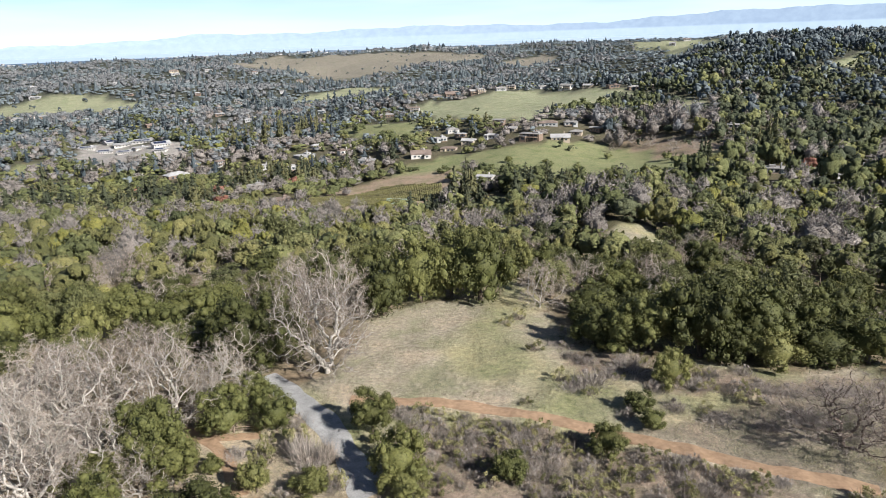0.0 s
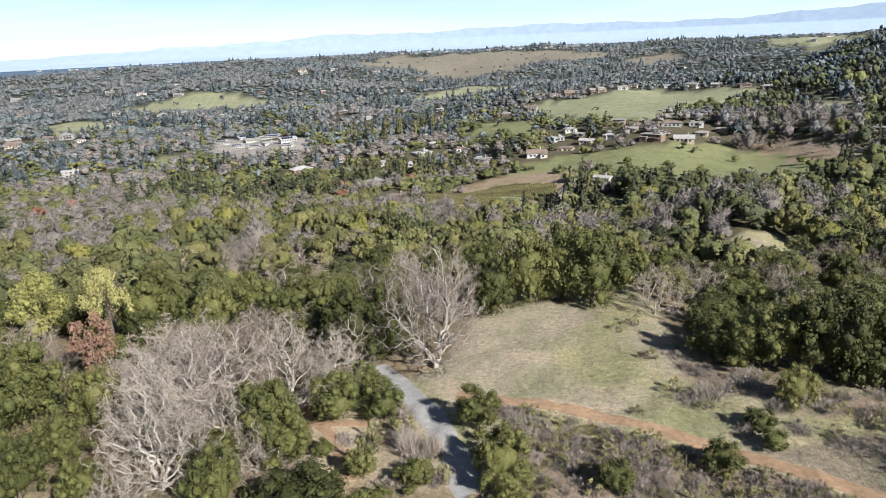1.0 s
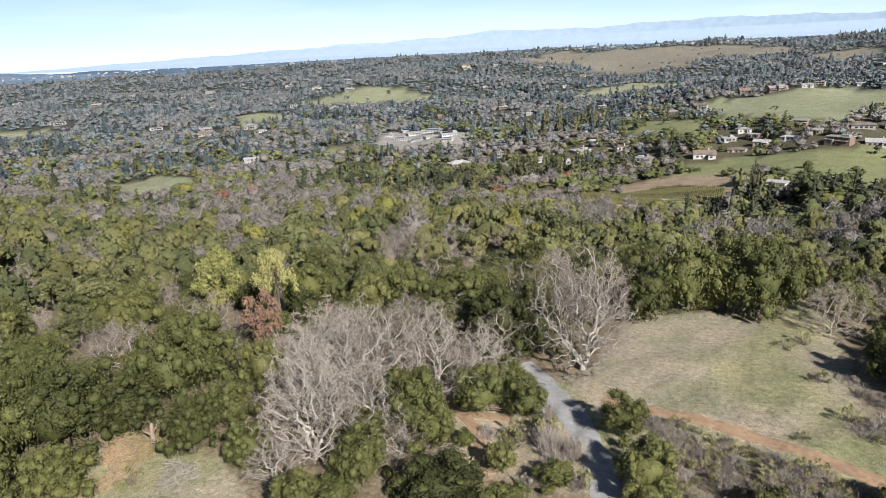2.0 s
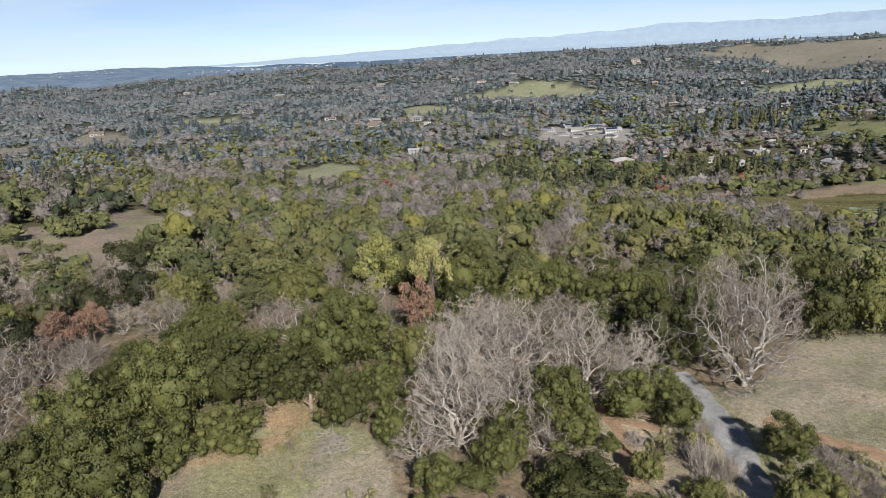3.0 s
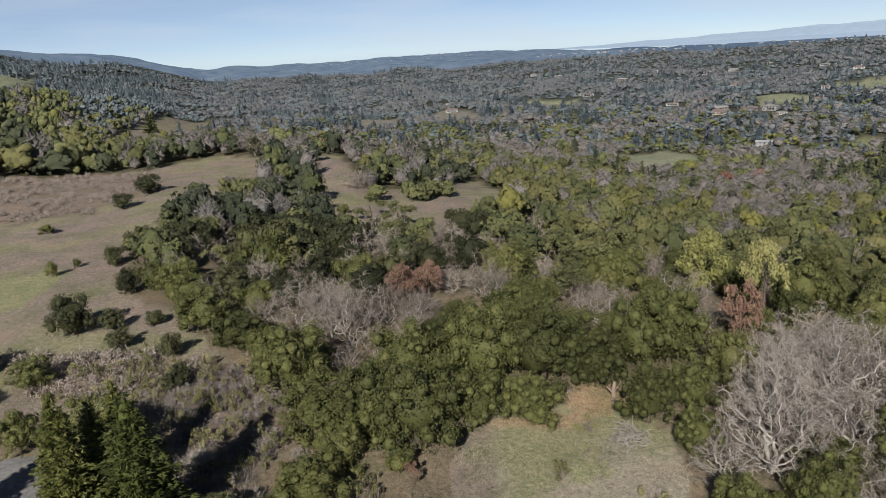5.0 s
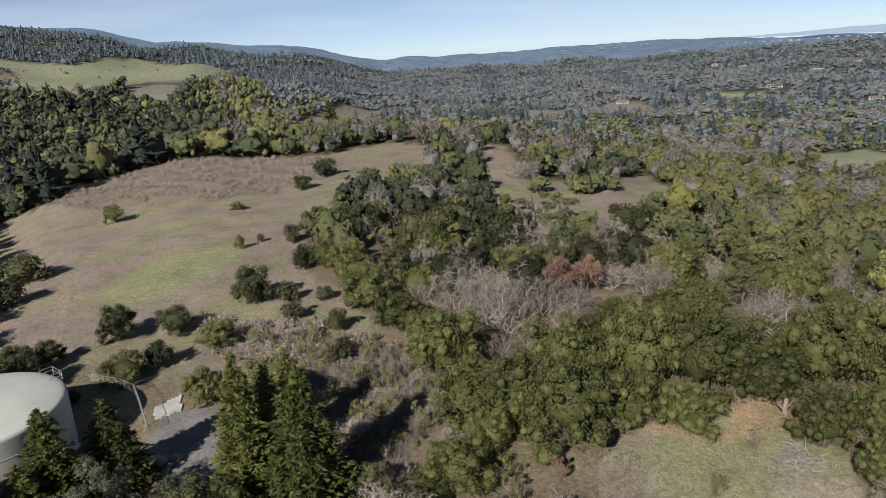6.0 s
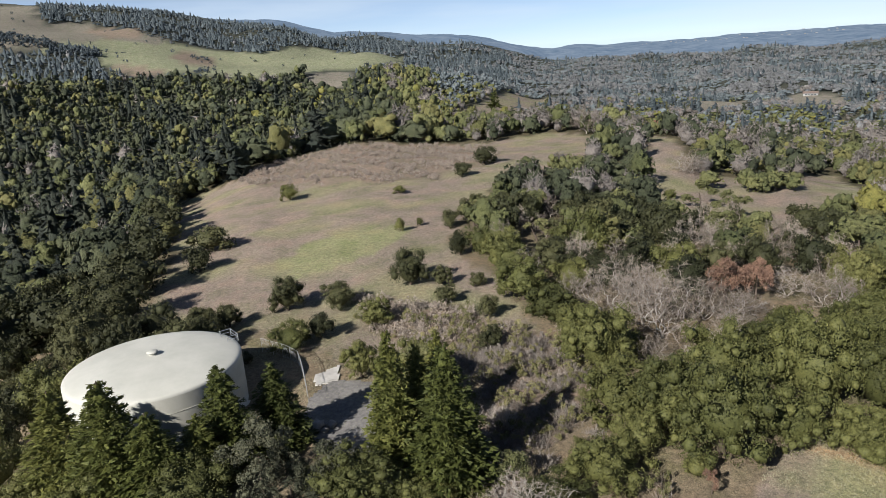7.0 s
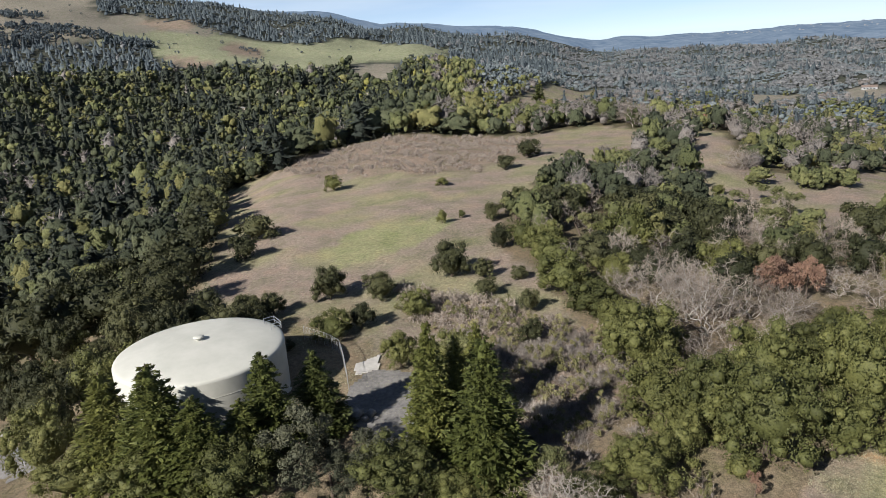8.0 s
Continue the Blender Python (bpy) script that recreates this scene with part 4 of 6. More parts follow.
plant("sage", 34.3, 90.7, 2.7, 4.4)
plant("coyote", 35.7, 89.1, 1.8, 3.1)
plant("sage", 39.4, 88.2, 2.6, 4.4)
plant("coyote", 40.3, 84.7, 2.1, 3.9)
plant("sage", 43.4, 89.2, 2.2, 3.6)
plant("sage", 29.7, 83.9, 2.1, 3.3)
plant("sage", 23.0, 82.9, 2.5, 2.4)
plant("coyote", 33.6, 83.2, 1.5, 2.5)
plant("sage", 34.2, 80.8, 2.0, 3.7)
plant("coyote", 9.8, 87.1, 1.2, 2.3)
plant("sage", 23.3, 94.5, 2.3, 4.0)
plant("sage", 28.8, 90.0, 2.2, 3.5)
plant("sage", 47.1, 87.6, 2.2, 4.5)
plant("sage", 45.6, 80.0, 2.0, 4.2)
plant("sage", 39.9, 78.7, 2.0, 3.7)
plant("bare", 172.3, 591.8, 12.9, 17.7)
plant("bare", 177.6, 548.5, 12.4, 18.9)
plant("bare", 163.4, 613.0, 12.8, 18.2)
plant("bare", 187.5, 526.4, 9.8, 16.0)
plant("bare", 140.2, 587.4, 10.5, 14.9)
plant("oak", 162.9, 514.6, 7.1, 9.8)
plant("oak", 128.1, 554.9, 5.4, 7.5)
plant("scrub_oak", 73.9, 522.3, 3.4, 6.1)
plant("scrub_oak", 47.2, 533.5, 5.2, 7.0)
plant("dark_bare", 46.8, 74.2, 10.0, 15.5)
plant("dark_bare", 52.3, 75.1, 8.2, 10.1)
plant("bare", 16.9, 126.0, 10.3, 11.1)
plant("oak", -13.0, 123.4, 13.2, 10.3)
plant("oak", -6.2, 130.3, 15.8, 13.0)
plant("oak", 5.7, 131.3, 16.7, 12.6)
plant("oak", 0.1, 133.0, 15.1, 12.7)
plant("oak", 23.2, 106.2, 8.2, 8.7)
plant("oak", 31.7, 103.1, 12.3, 12.5)
plant("oak", 39.1, 100.9, 14.1, 13.5)
plant("olive", 48.7, 96.4, 6.4, 10.1)
plant("oak", 47.5, 101.8, 12.8, 14.9)
plant("oak", 57.2, 97.9, 7.6, 11.0)
plant("oak", 64.0, 98.3, 9.4, 13.4)
plant("oak", 58.6, 105.6, 11.2, 13.8)
plant("oak", 27.1, 124.9, 8.1, 12.3)
plant("oak", 42.6, 98.4, 7.5, 8.6)
plant("oak", 27.0, 102.5, 7.5, 8.5)
plant("oak", -33.0, 101.7, 13.3, 12.4)
plant("oak", -27.9, 103.5, 11.6, 8.6)
plant("oak", -41.1, 116.0, 10.7, 11.9)
plant("oak", -24.1, 82.6, 6.8, 7.2)
plant("oak", -30.5, 81.4, 7.1, 8.9)
plant("oak", -39.7, 76.2, 8.8, 9.6)
plant("olive", -33.8, 71.7, 6.6, 9.1)
plant("olive", -11.0, 81.0, 7.2, 7.4)
plant("olive", -7.0, 70.3, 7.5, 7.7)
plant("olive", -5.9, 67.6, 3.7, 6.5)
plant("olive", 18.6, 75.2, 4.9, 6.3)
plant("oak", 6.2, 70.1, 4.5, 5.6)
plant("oak", 24.7, 83.9, 3.2, 4.9)
plant("oak", 25.4, 79.5, 3.0, 4.3)
plant("olive", 31.2, 91.2, 6.4, 6.6)
plant("olive", -23.4, 69.4, 4.6, 4.7)
plant("olive", -17.0, 68.7, 3.1, 6.0)
plant("oak", -29.7, 72.8, 2.5, 3.2)
plant("olive", -41.4, 69.1, 4.6, 10.0)
plant("yellow", -46.4, 189.3, 15.6, 14.1)
plant("yellow", -67.4, 122.2, 11.1, 9.7)
plant("yellow", -67.9, 118.8, 5.4, 6.5)
plant("yellow", 54.2, 108.4, 13.9, 11.7)
plant("oak", -43.0, 105.5, 7.9, 11.1)
plant("oak", -28.7, 88.8, 6.1, 6.8)
plant("pale", -18.9, 75.3, 4.4, 4.5)
plant("pale", -15.9, 74.6, 3.7, 3.3)
plant("sage", -21.2, 77.9, 2.5, 3.1)
plant("coyote", -24.3, 70.2, 4.9, 2.9)
plant("coyote", -24.3, 76.7, 3.2, 2.8)
plant("olive", -16.4, 69.5, 3.2, 3.5)
plant("olive", -29.2, 73.0, 2.2, 2.3)
plant("coyote", -17.6, 68.4, 2.0, 2.7)
plant("sage", -27.7, 76.1, 2.0, 3.1)
plant("sage", -20.2, 68.6, 1.9, 3.2)
plant("coyote", -13.7, 69.4, 2.6, 2.5)
plant("sage", -30.9, 70.4, 1.9, 3.3)
plant("sage", -28.8, 68.1, 1.9, 3.3)
plant("bare", -117.6, 46.2, 9.3, 12.1)
plant("bare", -123.7, 36.1, 10.0, 13.4)
plant("bare", -119.9, 73.6, 7.3, 8.5)
plant("bare", -174.9, 142.4, 6.7, 11.4)
plant("bare", -182.1, 88.9, 6.5, 11.9)
plant("bare", -100.1, 155.9, 6.4, 11.0)
plant("bare", -62.0, 136.9, 9.0, 14.2)
plant("bare", -59.0, 157.7, 8.3, 12.9)
plant("bare", -129.0, 90.3, 6.1, 8.1)
plant("bare", -285.3, 101.5, 7.7, 14.9)
plant("yellow", -146.9, 107.3, 7.8, 9.2)
plant("yellow", -147.8, 119.8, 7.4, 8.8)
plant("yellow", -92.8, 158.4, 6.3, 9.4)
plant("lime", -77.3, 145.2, 7.1, 7.0)
plant("yellow", -226.7, 87.1, 9.1, 14.1)
plant("yellow", -210.0, 90.4, 8.8, 11.4)
plant("lime", -97.1, 107.0, 16.0, 11.2)
plant("lime", -82.9, 108.6, 15.8, 9.5)
plant("red", -72.7, 90.0, 13.0, 8.7)
plant("bare", -86.5, 93.3, 11.6, 10.6)
plant("oak", -80.0, 55.8, 13.1, 14.6)
plant("oak", -84.2, 48.6, 14.5, 13.3)
plant("oak", -74.9, 62.2, 9.4, 11.1)
plant("oak", -92.7, 46.1, 10.9, 12.1)
plant("oak", -89.3, 37.1, 12.1, 13.2)
plant("oak", -74.9, 70.1, 15.3, 10.1)
plant("oak", -74.5, 75.6, 13.8, 8.5)
plant("oak", -72.0, 47.7, 8.1, 9.7)
plant("oak", -75.6, 41.2, 8.8, 10.1)
plant("oak", -62.2, 60.2, 8.9, 6.5)
plant("bare", -111.0, 36.6, 14.0, 17.5)
plant("bare", -120.8, 29.8, 12.2, 16.3)
plant("red", -126.2, 53.6, 10.1, 8.9)
plant("red", -127.6, 60.1, 8.8, 7.3)
plant("grey", -114.7, 51.1, 7.4, 12.0)
plant("bare", -119.0, 69.6, 9.4, 11.9)
plant("bare", -91.0, 77.4, 9.8, 14.7)
plant("bare", -46.6, 64.4, 15.7, 15.2)
plant("bare", -46.2, 79.0, 16.2, 14.3)
plant("bare", -49.1, 59.4, 6.3, 9.7)
plant("oak", -75.0, 32.4, 12.6, 13.2)
plant("oak", -80.2, 27.3, 12.1, 11.9)
plant("olive", -84.9, 22.4, 8.6, 12.3)
plant("oak", -38.3, 61.7, 8.6, 7.1)
plant("oak", -54.0, 60.7, 6.6, 6.9)
plant("olive", -63.7, 77.9, 9.6, 5.0)
plant("oak", -36.4, 73.4, 10.3, 7.7)
plant("oak", -99.9, 22.9, 12.0, 13.8)
plant("olive", -77.9, 143.5, 6.4, 9.1)
plant("yellow", -67.3, 120.6, 6.1, 7.2)
plant("bare", -59.8, 91.3, 10.6, 11.7)
plant("oak", -43.0, 54.7, 5.9, 6.2)
plant("oak", -39.8, 58.0, 3.0, 5.6)
plant("coyote", -60.1, 48.7, 2.0, 2.4)
plant("coyote", -58.8, 43.1, 2.6, 2.7)
plant("coyote", -66.3, 53.3, 2.0, 3.8)
plant("coyote", -50.5, 49.4, 2.1, 3.9)
plant("grey", -59.8, 54.5, 3.5, 6.0)
plant("laurel", -317.3, -124.8, 13.7, 21.0)
plant("laurel", -223.9, -92.2, 14.2, 19.1)
plant("laurel", -185.0, -80.8, 13.6, 17.7)
plant("laurel", -159.8, -74.1, 13.4, 17.1)
plant("laurel", -139.8, -69.9, 13.8, 16.7)
plant("laurel", -129.5, -70.7, 10.6, 15.8)
plant("laurel", -141.7, -85.4, 12.2, 16.9)
plant("laurel", -138.8, -92.3, 14.0, 18.6)
plant("laurel", -142.5, -105.1, 15.8, 21.3)
plant("oak", -357.0, -126.9, 11.5, 18.6)
plant("oak", -353.1, -112.9, 11.6, 15.2)
plant("conifer", -78.8, -7.9, 18.7, 6.4)
plant("conifer", -82.6, -4.7, 14.7, 5.9)
plant("conifer", -87.2, -2.0, 14.6, 5.3)
plant("conifer", -72.8, -0.9, 19.4, 8.6)
plant("conifer", -80.4, -29.5, 15.0, 7.2)
plant("conifer", -85.3, -24.1, 12.4, 7.0)
plant("conifer", -76.0, -48.4, 15.5, 8.4)
plant("conifer", -74.1, -41.2, 17.4, 9.6)
plant("conifer", -72.9, -35.9, 12.8, 8.5)
plant("conifer", -76.3, -31.6, 10.1, 6.2)
plant("grey_oak", -71.8, -14.7, 7.8, 6.1)
plant("olive", -80.3, -60.8, 10.8, 11.0)
plant("grey_oak", -72.5, -23.5, 10.5, 9.2)
plant("oak", -71.9, -43.8, 4.5, 11.9)
plant("oak", -69.7, -12.1, 4.5, 12.6)
plant("olive", -73.4, -53.4, 3.8, 10.1)
plant("oak", -70.4, -31.2, 4.4, 11.9)
plant("grey_oak", -70.4, -19.6, 6.0, 8.6)
plant("oak", -69.6, -5.5, 4.1, 7.0)
plant("laurel", -194.4, -66.7, 7.9, 13.4)
plant("laurel", -175.1, -63.9, 7.6, 9.7)
plant("scrub_oak", -257.6, -55.9, 6.4, 8.7)
plant("scrub_oak", -247.7, -14.4, 3.1, 6.1)
plant("laurel", -275.9, 9.6, 5.8, 8.6)
plant("laurel", -300.0, 20.3, 8.0, 13.6)
plant("scrub_oak", -191.7, -11.9, 4.1, 3.5)
plant("scrub_oak", -198.1, -6.4, 2.5, 2.5)
plant("laurel", -147.0, -7.8, 9.1, 11.3)
plant("laurel", -144.9, -0.9, 4.5, 5.6)
plant("laurel", -135.2, -0.5, 3.9, 5.8)
plant("laurel", -143.3, 6.9, 3.2, 4.3)
plant("laurel", -125.4, 7.7, 5.0, 4.6)
plant("laurel", -194.9, 2.1, 5.8, 5.7)
plant("laurel", -166.1, 3.9, 6.5, 5.9)
plant("laurel", -138.9, -33.7, 7.8, 9.6)
plant("laurel", -136.7, -22.4, 6.2, 8.1)
plant("laurel", -131.5, -43.9, 5.6, 6.2)
plant("laurel", -133.0, -49.7, 5.1, 7.6)
plant("oak", -117.3, -28.8, 6.0, 8.5)
plant("laurel", -121.4, -24.2, 5.6, 6.5)
plant("oak", -104.1, -14.9, 7.4, 7.5)
plant("laurel", -112.1, 7.0, 4.7, 5.0)
plant("oak", -126.2, -13.8, 5.8, 7.7)
plant("yellow", -71.4, 6.5, 5.3, 5.0)
plant("pale", -85.4, 6.4, 3.9, 4.8)
plant("pale", -88.2, 1.9, 2.7, 3.7)
plant("bare", -117.5, 35.0, 12.6, 13.4)
plant("bare", -118.6, 40.3, 7.0, 8.7)
plant("red", -132.0, 57.1, 6.9, 8.0)
plant("red", -137.1, 64.8, 6.0, 6.5)
plant("grey", -119.8, 54.1, 4.8, 12.0)
plant("bare", -130.1, 67.6, 6.8, 12.0)
plant("pine", -765.9, 65.6, 27.8, 18.7)
plant("bare", -282.8, 103.5, 11.3, 18.6)
plant("oak", -262.3, 103.5, 6.4, 11.2)
plant("oak", -255.8, 118.1, 6.6, 14.4)
plant("oak", -257.3, 128.9, 7.3, 14.7)
plant("bare", -370.0, 154.9, 10.8, 20.4)
plant("oak", -197.4, 111.5, 5.7, 7.9)
plant("bare", -395.8, 85.1, 17.9, 28.1)
plant("oak", -401.1, 105.1, 16.9, 25.4)
plant("oak", -433.7, 69.4, 14.8, 23.3)
plant("scrub_oak", -238.8, 80.2, 3.9, 5.2)
plant("oak", -106.5, 26.8, 7.9, 12.7)
plant("oak", -121.7, 19.2, 7.7, 11.8)
plant("oak", -133.5, 15.4, 9.5, 12.8)
plant("red", -67.6, 28.1, 3.2, 2.5)
plant("olive", -70.6, 16.7, 5.9, 10.7)
plant("oak", -78.6, 29.0, 9.3, 11.0)

# ---- where woods grow ----
TANK_AT, TANK_R, TANK_H = (-97.0, -44.6), 12.65, 8.4
KEEP_OFF = [(TANK_AT[0], TANK_AT[1], TANK_R + 3.0)]
HOUSES, SCHOOL = [], []


def house(x, y, wide):
    HOUSES.append((x, y, wide))
    KEEP_OFF.append((x, y, wide * 0.8))


def school_block(x, y, wide):
    SCHOOL.append((x, y, wide))
    KEEP_OFF.append((x, y, wide * 0.7))


house(75, 617, 23)
house(101, 621, 21)
house(142, 667, 14)
house(99, 683, 23)
house(-23, 607, 22)
house(2, 642, 18)
house(21, 660, 16)
house(-72, 621, 18)
house(-100, 682, 17)
house(-139, 679, 23)
house(-134, 612, 15)
house(-234, 594, 24)
house(-148, 525, 16)
house(-104, 634, 13)
house(6, 712, 15)
house(53, 697, 14)
house(-75, 902, 22)
house(-14, 1030, 21)
house(10, 1039, 25)
house(42, 1004, 20)
house(78, 1004, 18)
house(147, 1345, 24)
house(144, 1053, 17)
house(171, 1005, 21)
house(222, 943, 20)
house(245, 919, 23)
house(266, 903, 15)
house(311, 1445, 18)
house(237, 1516, 15)
house(236, 574, 15)
house(212, 445, 16)
house(119, 443, 11)
house(26, 473, 14)
house(-188, 382, 12)
house(232, 431, 12)
house(253, 424, 12)
house(-156, 804, 13)
house(-218, 666, 11)
house(-108, 444, 11)
house(-95, 966, 14)
house(-47, 643, 11)
house(-34, 884, 13)
house(-617, 1647, 26)
house(-455, 1724, 20)
house(-331, 1636, 19)
house(-587, 1328, 16)
house(-833, 1448, 19)
house(-662, 1430, 18)
house(-640, 1053, 18)
house(-616, 1078, 16)
house(-333, 1044, 18)
house(-223, 892, 15)
house(619, 1853, 22)
house(548, 1741, 18)
house(-145, 1050, 16)
house(-40, 932, 15)
house(-108, 906, 13)
house(-167, 635, 12)
house(-134, 718, 13)
house(-59, 731, 12)
house(-6, 687, 15)
house(121, 686, 16)
house(122, 658, 14)
house(61, 659, 14)
house(42, 654, 15)
house(14, 689, 14)
house(50, 1004, 15)
house(98, 1056, 16)
house(195, 974, 16)
house(256, 1022, 17)
house(-538, 1052, 13)
house(-426, 1012, 14)
house(-383, 1041, 13)
house(-361, 1237, 13)
house(-454, 1309, 13)
house(-627, 1537, 16)
house(-305, 1341, 16)
house(-179, 1024, 14)
house(-279, 996, 12)
house(228, 451, 11)
house(232, 415, 11)
house(215, 595, 11)
house(-468, 596, 19)
house(-686, 783, 26)
house(-1195, 1523, 19)
house(-628, 830, 17)
house(-748, 1093, 16)
house(-622, 1061, 20)
house(-364, 1138, 19)
house(-192, 395, 11)
house(-1288, 1366, 18)
house(-1091, 880, 26)
house(-1753, 1213, 21)
house(-856, 1483, 19)
house(-1674, 1425, 21)
house(-1308, 1262, 18)
house(-1175, 1285, 17)
house(-713, -79, 11)
house(-1447, 661, 15)
house(-1924, 784, 20)
house(-1160, 614, 15)
house(-1007, -338, 12)
house(-1036, 552, 25)
house(-1114, 890, 26)
house(-707, 805, 24)
house(-658, 846, 24)
house(-673, 973, 25)
house(-1226, 1436, 26)
house(-1031, 1495, 26)
house(-645, 1020, 25)
house(-885, 1390, 26)
house(-1602, 1191, 26)
house(-1285, 1139, 26)
house(-756, 1314, 26)
house(-671, 832, 24)
house(-969, 1146, 26)
house(-814, 821, 24)
house(-631, 1677, 26)
house(-561, 1711, 26)
school_block(-415, 805, 19)
school_block(-387, 789, 21)
school_block(-355, 769, 19)
school_block(-383, 831, 25)
school_block(-362, 839, 25)
school_block(-311, 760, 17)
school_block(-300, 732, 13)
school_block(-414, 859, 15)
school_block(-341, 775, 15)


def near_line(x, y, line, reach):
    p = np.array(line, float)
    hit = np.zeros(x.shape, bool)
    for (x0, y0), (x1, y1) in zip(p[:-1], p[1:]):
        u = np.clip(((x - x0) * (x1 - x0) + (y - y0) * (y1 - y0)) / ((x1 - x0) ** 2 + (y1 - y0) ** 2 + 1e-9), 0, 1)
        hit |= np.hypot(x - x0 - u * (x1 - x0), y - y0 - u * (y1 - y0)) < reach
    return hit


def spots(near, far, step, seed, lo=-40.0, hi=129.0):
    """Scattered places between two distances, outside the open land."""
    rng = np.random.RandomState(seed)
    n = int(2 * far / step) + 1
    g = (np.arange(n) - n / 2) * step
    x, y = np.meshgrid(g, g)
    x = (x + rng.uniform(-0.48, 0.48, x.shape) * step).ravel()
    y = (y + rng.uniform(-0.48, 0.48, y.shape) * step).ravel()
    d, b = np.hypot(x, y), np.degrees(np.arctan2(-x, y))
    ok = (d > near) & (d <= far) & (b > lo) & (b < hi)
    x, y, d, b = x[ok], y[ok], d[ok], b[ok]
    ok = np.ones(len(x), bool)
    m = step * 0.32
    for _, _, c in OPEN:
        for dx, dy in ((0, 0), (m, 0), (-m, 0), (0, m), (0, -m)):
            ok &= ~inside(x + dx, y + dy, c)
    for kx, ky, r in KEEP_OFF:
        ok &= np.hypot(x - kx, y - ky) > r
    for line, r in ((GRAVEL, 5), (VALLEY, 9), (TRACK, 4), (PATH, 3.5), (YARD, 5), (LANE, 5)):
        ok &= ~near_line(x, y, line, r)
    # trees that would block the camera's view of fields and house fronts are left out
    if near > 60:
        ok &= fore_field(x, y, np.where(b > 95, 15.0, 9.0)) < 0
    ok &= ~((b > 117.5) & (d > 1650))     # the bare crest
    for kx, ky, r in KEEP_OFF[1:]:
        kd = math.hypot(kx, ky)
        along = (x * kx + y * ky) / kd
        aside = np.abs(x * ky - y * kx) / kd
        ok &= ~((along < kd) & (along > kd - 45) & (aside < r * 0.7) & (rng.rand(len(x)) < 0.7))
    return x[ok], y[ok], d[ok], b[ok], rng


def species(x, y, d, b, rng):
    """Which tree grows where: by bearing and distance, fitted to the camera's view."""
    n = len(x)
    k = np.array(["oak"] * n, dtype=object)
    u = rng.rand(n)
    damp = waves(x, y, 60, 41) * 0.6 + waves(x, y, 230, 42) * np.clip(d / 600, 0, 1)
    valley = (b < 84) & (b > -13) & (d > 380)
    edge = 93 + 3.5 * waves(x, y, 140, 46) + 2.5 * waves(x, y, 45, 47)
    canyon = ((b > edge) & (d > 120)) | ((b > 99) & (d > 55)) | ((b < -13) & (d > 560))
    bare_share = np.where(valley, 0.24 + 0.12 * np.clip(b / 30, 0, 1), np.where(b < -5, 0.14, 0.17)) + np.where(valley, 0.55, 0.20) * damp
    bare_share = np.where(canyon, 0.03, bare_share)
    k[u < bare_share] = "bare"
    v = rng.rand(n)
    leaf = k != "bare"
    k[leaf & (v < np.where(canyon, 0.10, np.where(valley, 0.16, 0.28)))] = "olive"
    k[leaf & (v > np.where(valley, 0.975, 0.94)) & ~canyon] = "yellow"
    grow = waves(x, y, 150, 44)
    deep = np.clip((b - 96) / 14, 0, 1)
    k[leaf & canyon & (d > 230) & (b > 0) & (v > 0.92 - 0.20 * deep - 0.24 * grow)] = "conifer"
    k[leaf & canyon & (d > 450) & (b > 0) & (b < 104) & (v < 0.07)] = "yellow"
    k[leaf & valley & (v > 0.78 - 0.45 * grow) & (v < 0.95)] = "cedar"
    mixed = (b < 84) & (d > 130) & (d < 460) & (k == "oak")
    more = rng.rand(n)
    k[mixed & (more < 0.15)] = "olive"
    k[mixed & (more > 0.95)] = "yellow"
    k[mixed & (more > 0.70) & (more < 0.95)] = "bare"
    k[(b < -7) & (b > -21) & (d > 590) & (d < 730) & (more < 0.8)] = "bare"
    crest = (b > 60) & (b < edge) & (d > 110) & (d < 420)
    k[crest & (k != "bare") & (more < 0.75)] = "oak"
    k[crest & (k == "oak") & (more < 0.50)] = "laurel"
    # very dark crowns, partly in place of shade here and in the canyon
    shady = (b < -7) & (d > 190)
    k[shady & (k == "olive") & (more < 0.7)] = "oak"
    k[((canyon & (more > 0.30)) | (shady & (more > 0.60))) & (k == "oak")] = "laurel"
    # dark crowns stand in for the shade left of the tank
    k[(b > 104) & (d < 200) & (k == "olive")] = "laurel"
    k[(rng.rand(n) < 0.005) & ~canyon & (d < 600)] = "red"
    return k


def close_to_planted(x, y, w):
    bad = np.zeros(len(x), bool)
    for _, px, py, _, pw in PLANTED:
        bad |= np.hypot(x - px, y - py) < 0.36 * (pw + w)
    return bad


x, y, d, b, rng = spots(58, 210, 7.4, 11)
w = rng.uniform(6.5, 11.5, len(x))
h = w * rng.uniform(0.75, 1.05, len(x))
kind = species(x, y, d, b, rng)
free = ~close_to_planted(x, y, w)
for i in np.where(free)[0]:
    hi = h[i] * (1.9 if kind[i] == "conifer" else 1.0)
    PLANTED.append((kind[i], x[i], y[i], hi * (0.62 if d[i] < 78 else 1.0), w[i] * (0.7 if kind[i] == "conifer" else 1.0)))

# undergrowth between the trees
x, y, d, b, rng = spots(57, 135, 3.9, 13)
w = rng.uniform(2.6, 4.4, len(x))
free = ~close_to_planted(x, y, w * 0.6)
pick = rng.rand(len(x))
for i in np.where(free & (pick < 0.7))[0]:
    # dark bushes at the left stand in for shade by the tank
    PLANTED.append(("laurel" if b[i] > 104 and pick[i] < 0.55 else "olive" if pick[i] < 0.3 else "sage" if pick[i] < 0.52 else "coyote", x[i], y[i], w[i] * 0.75, w[i]))

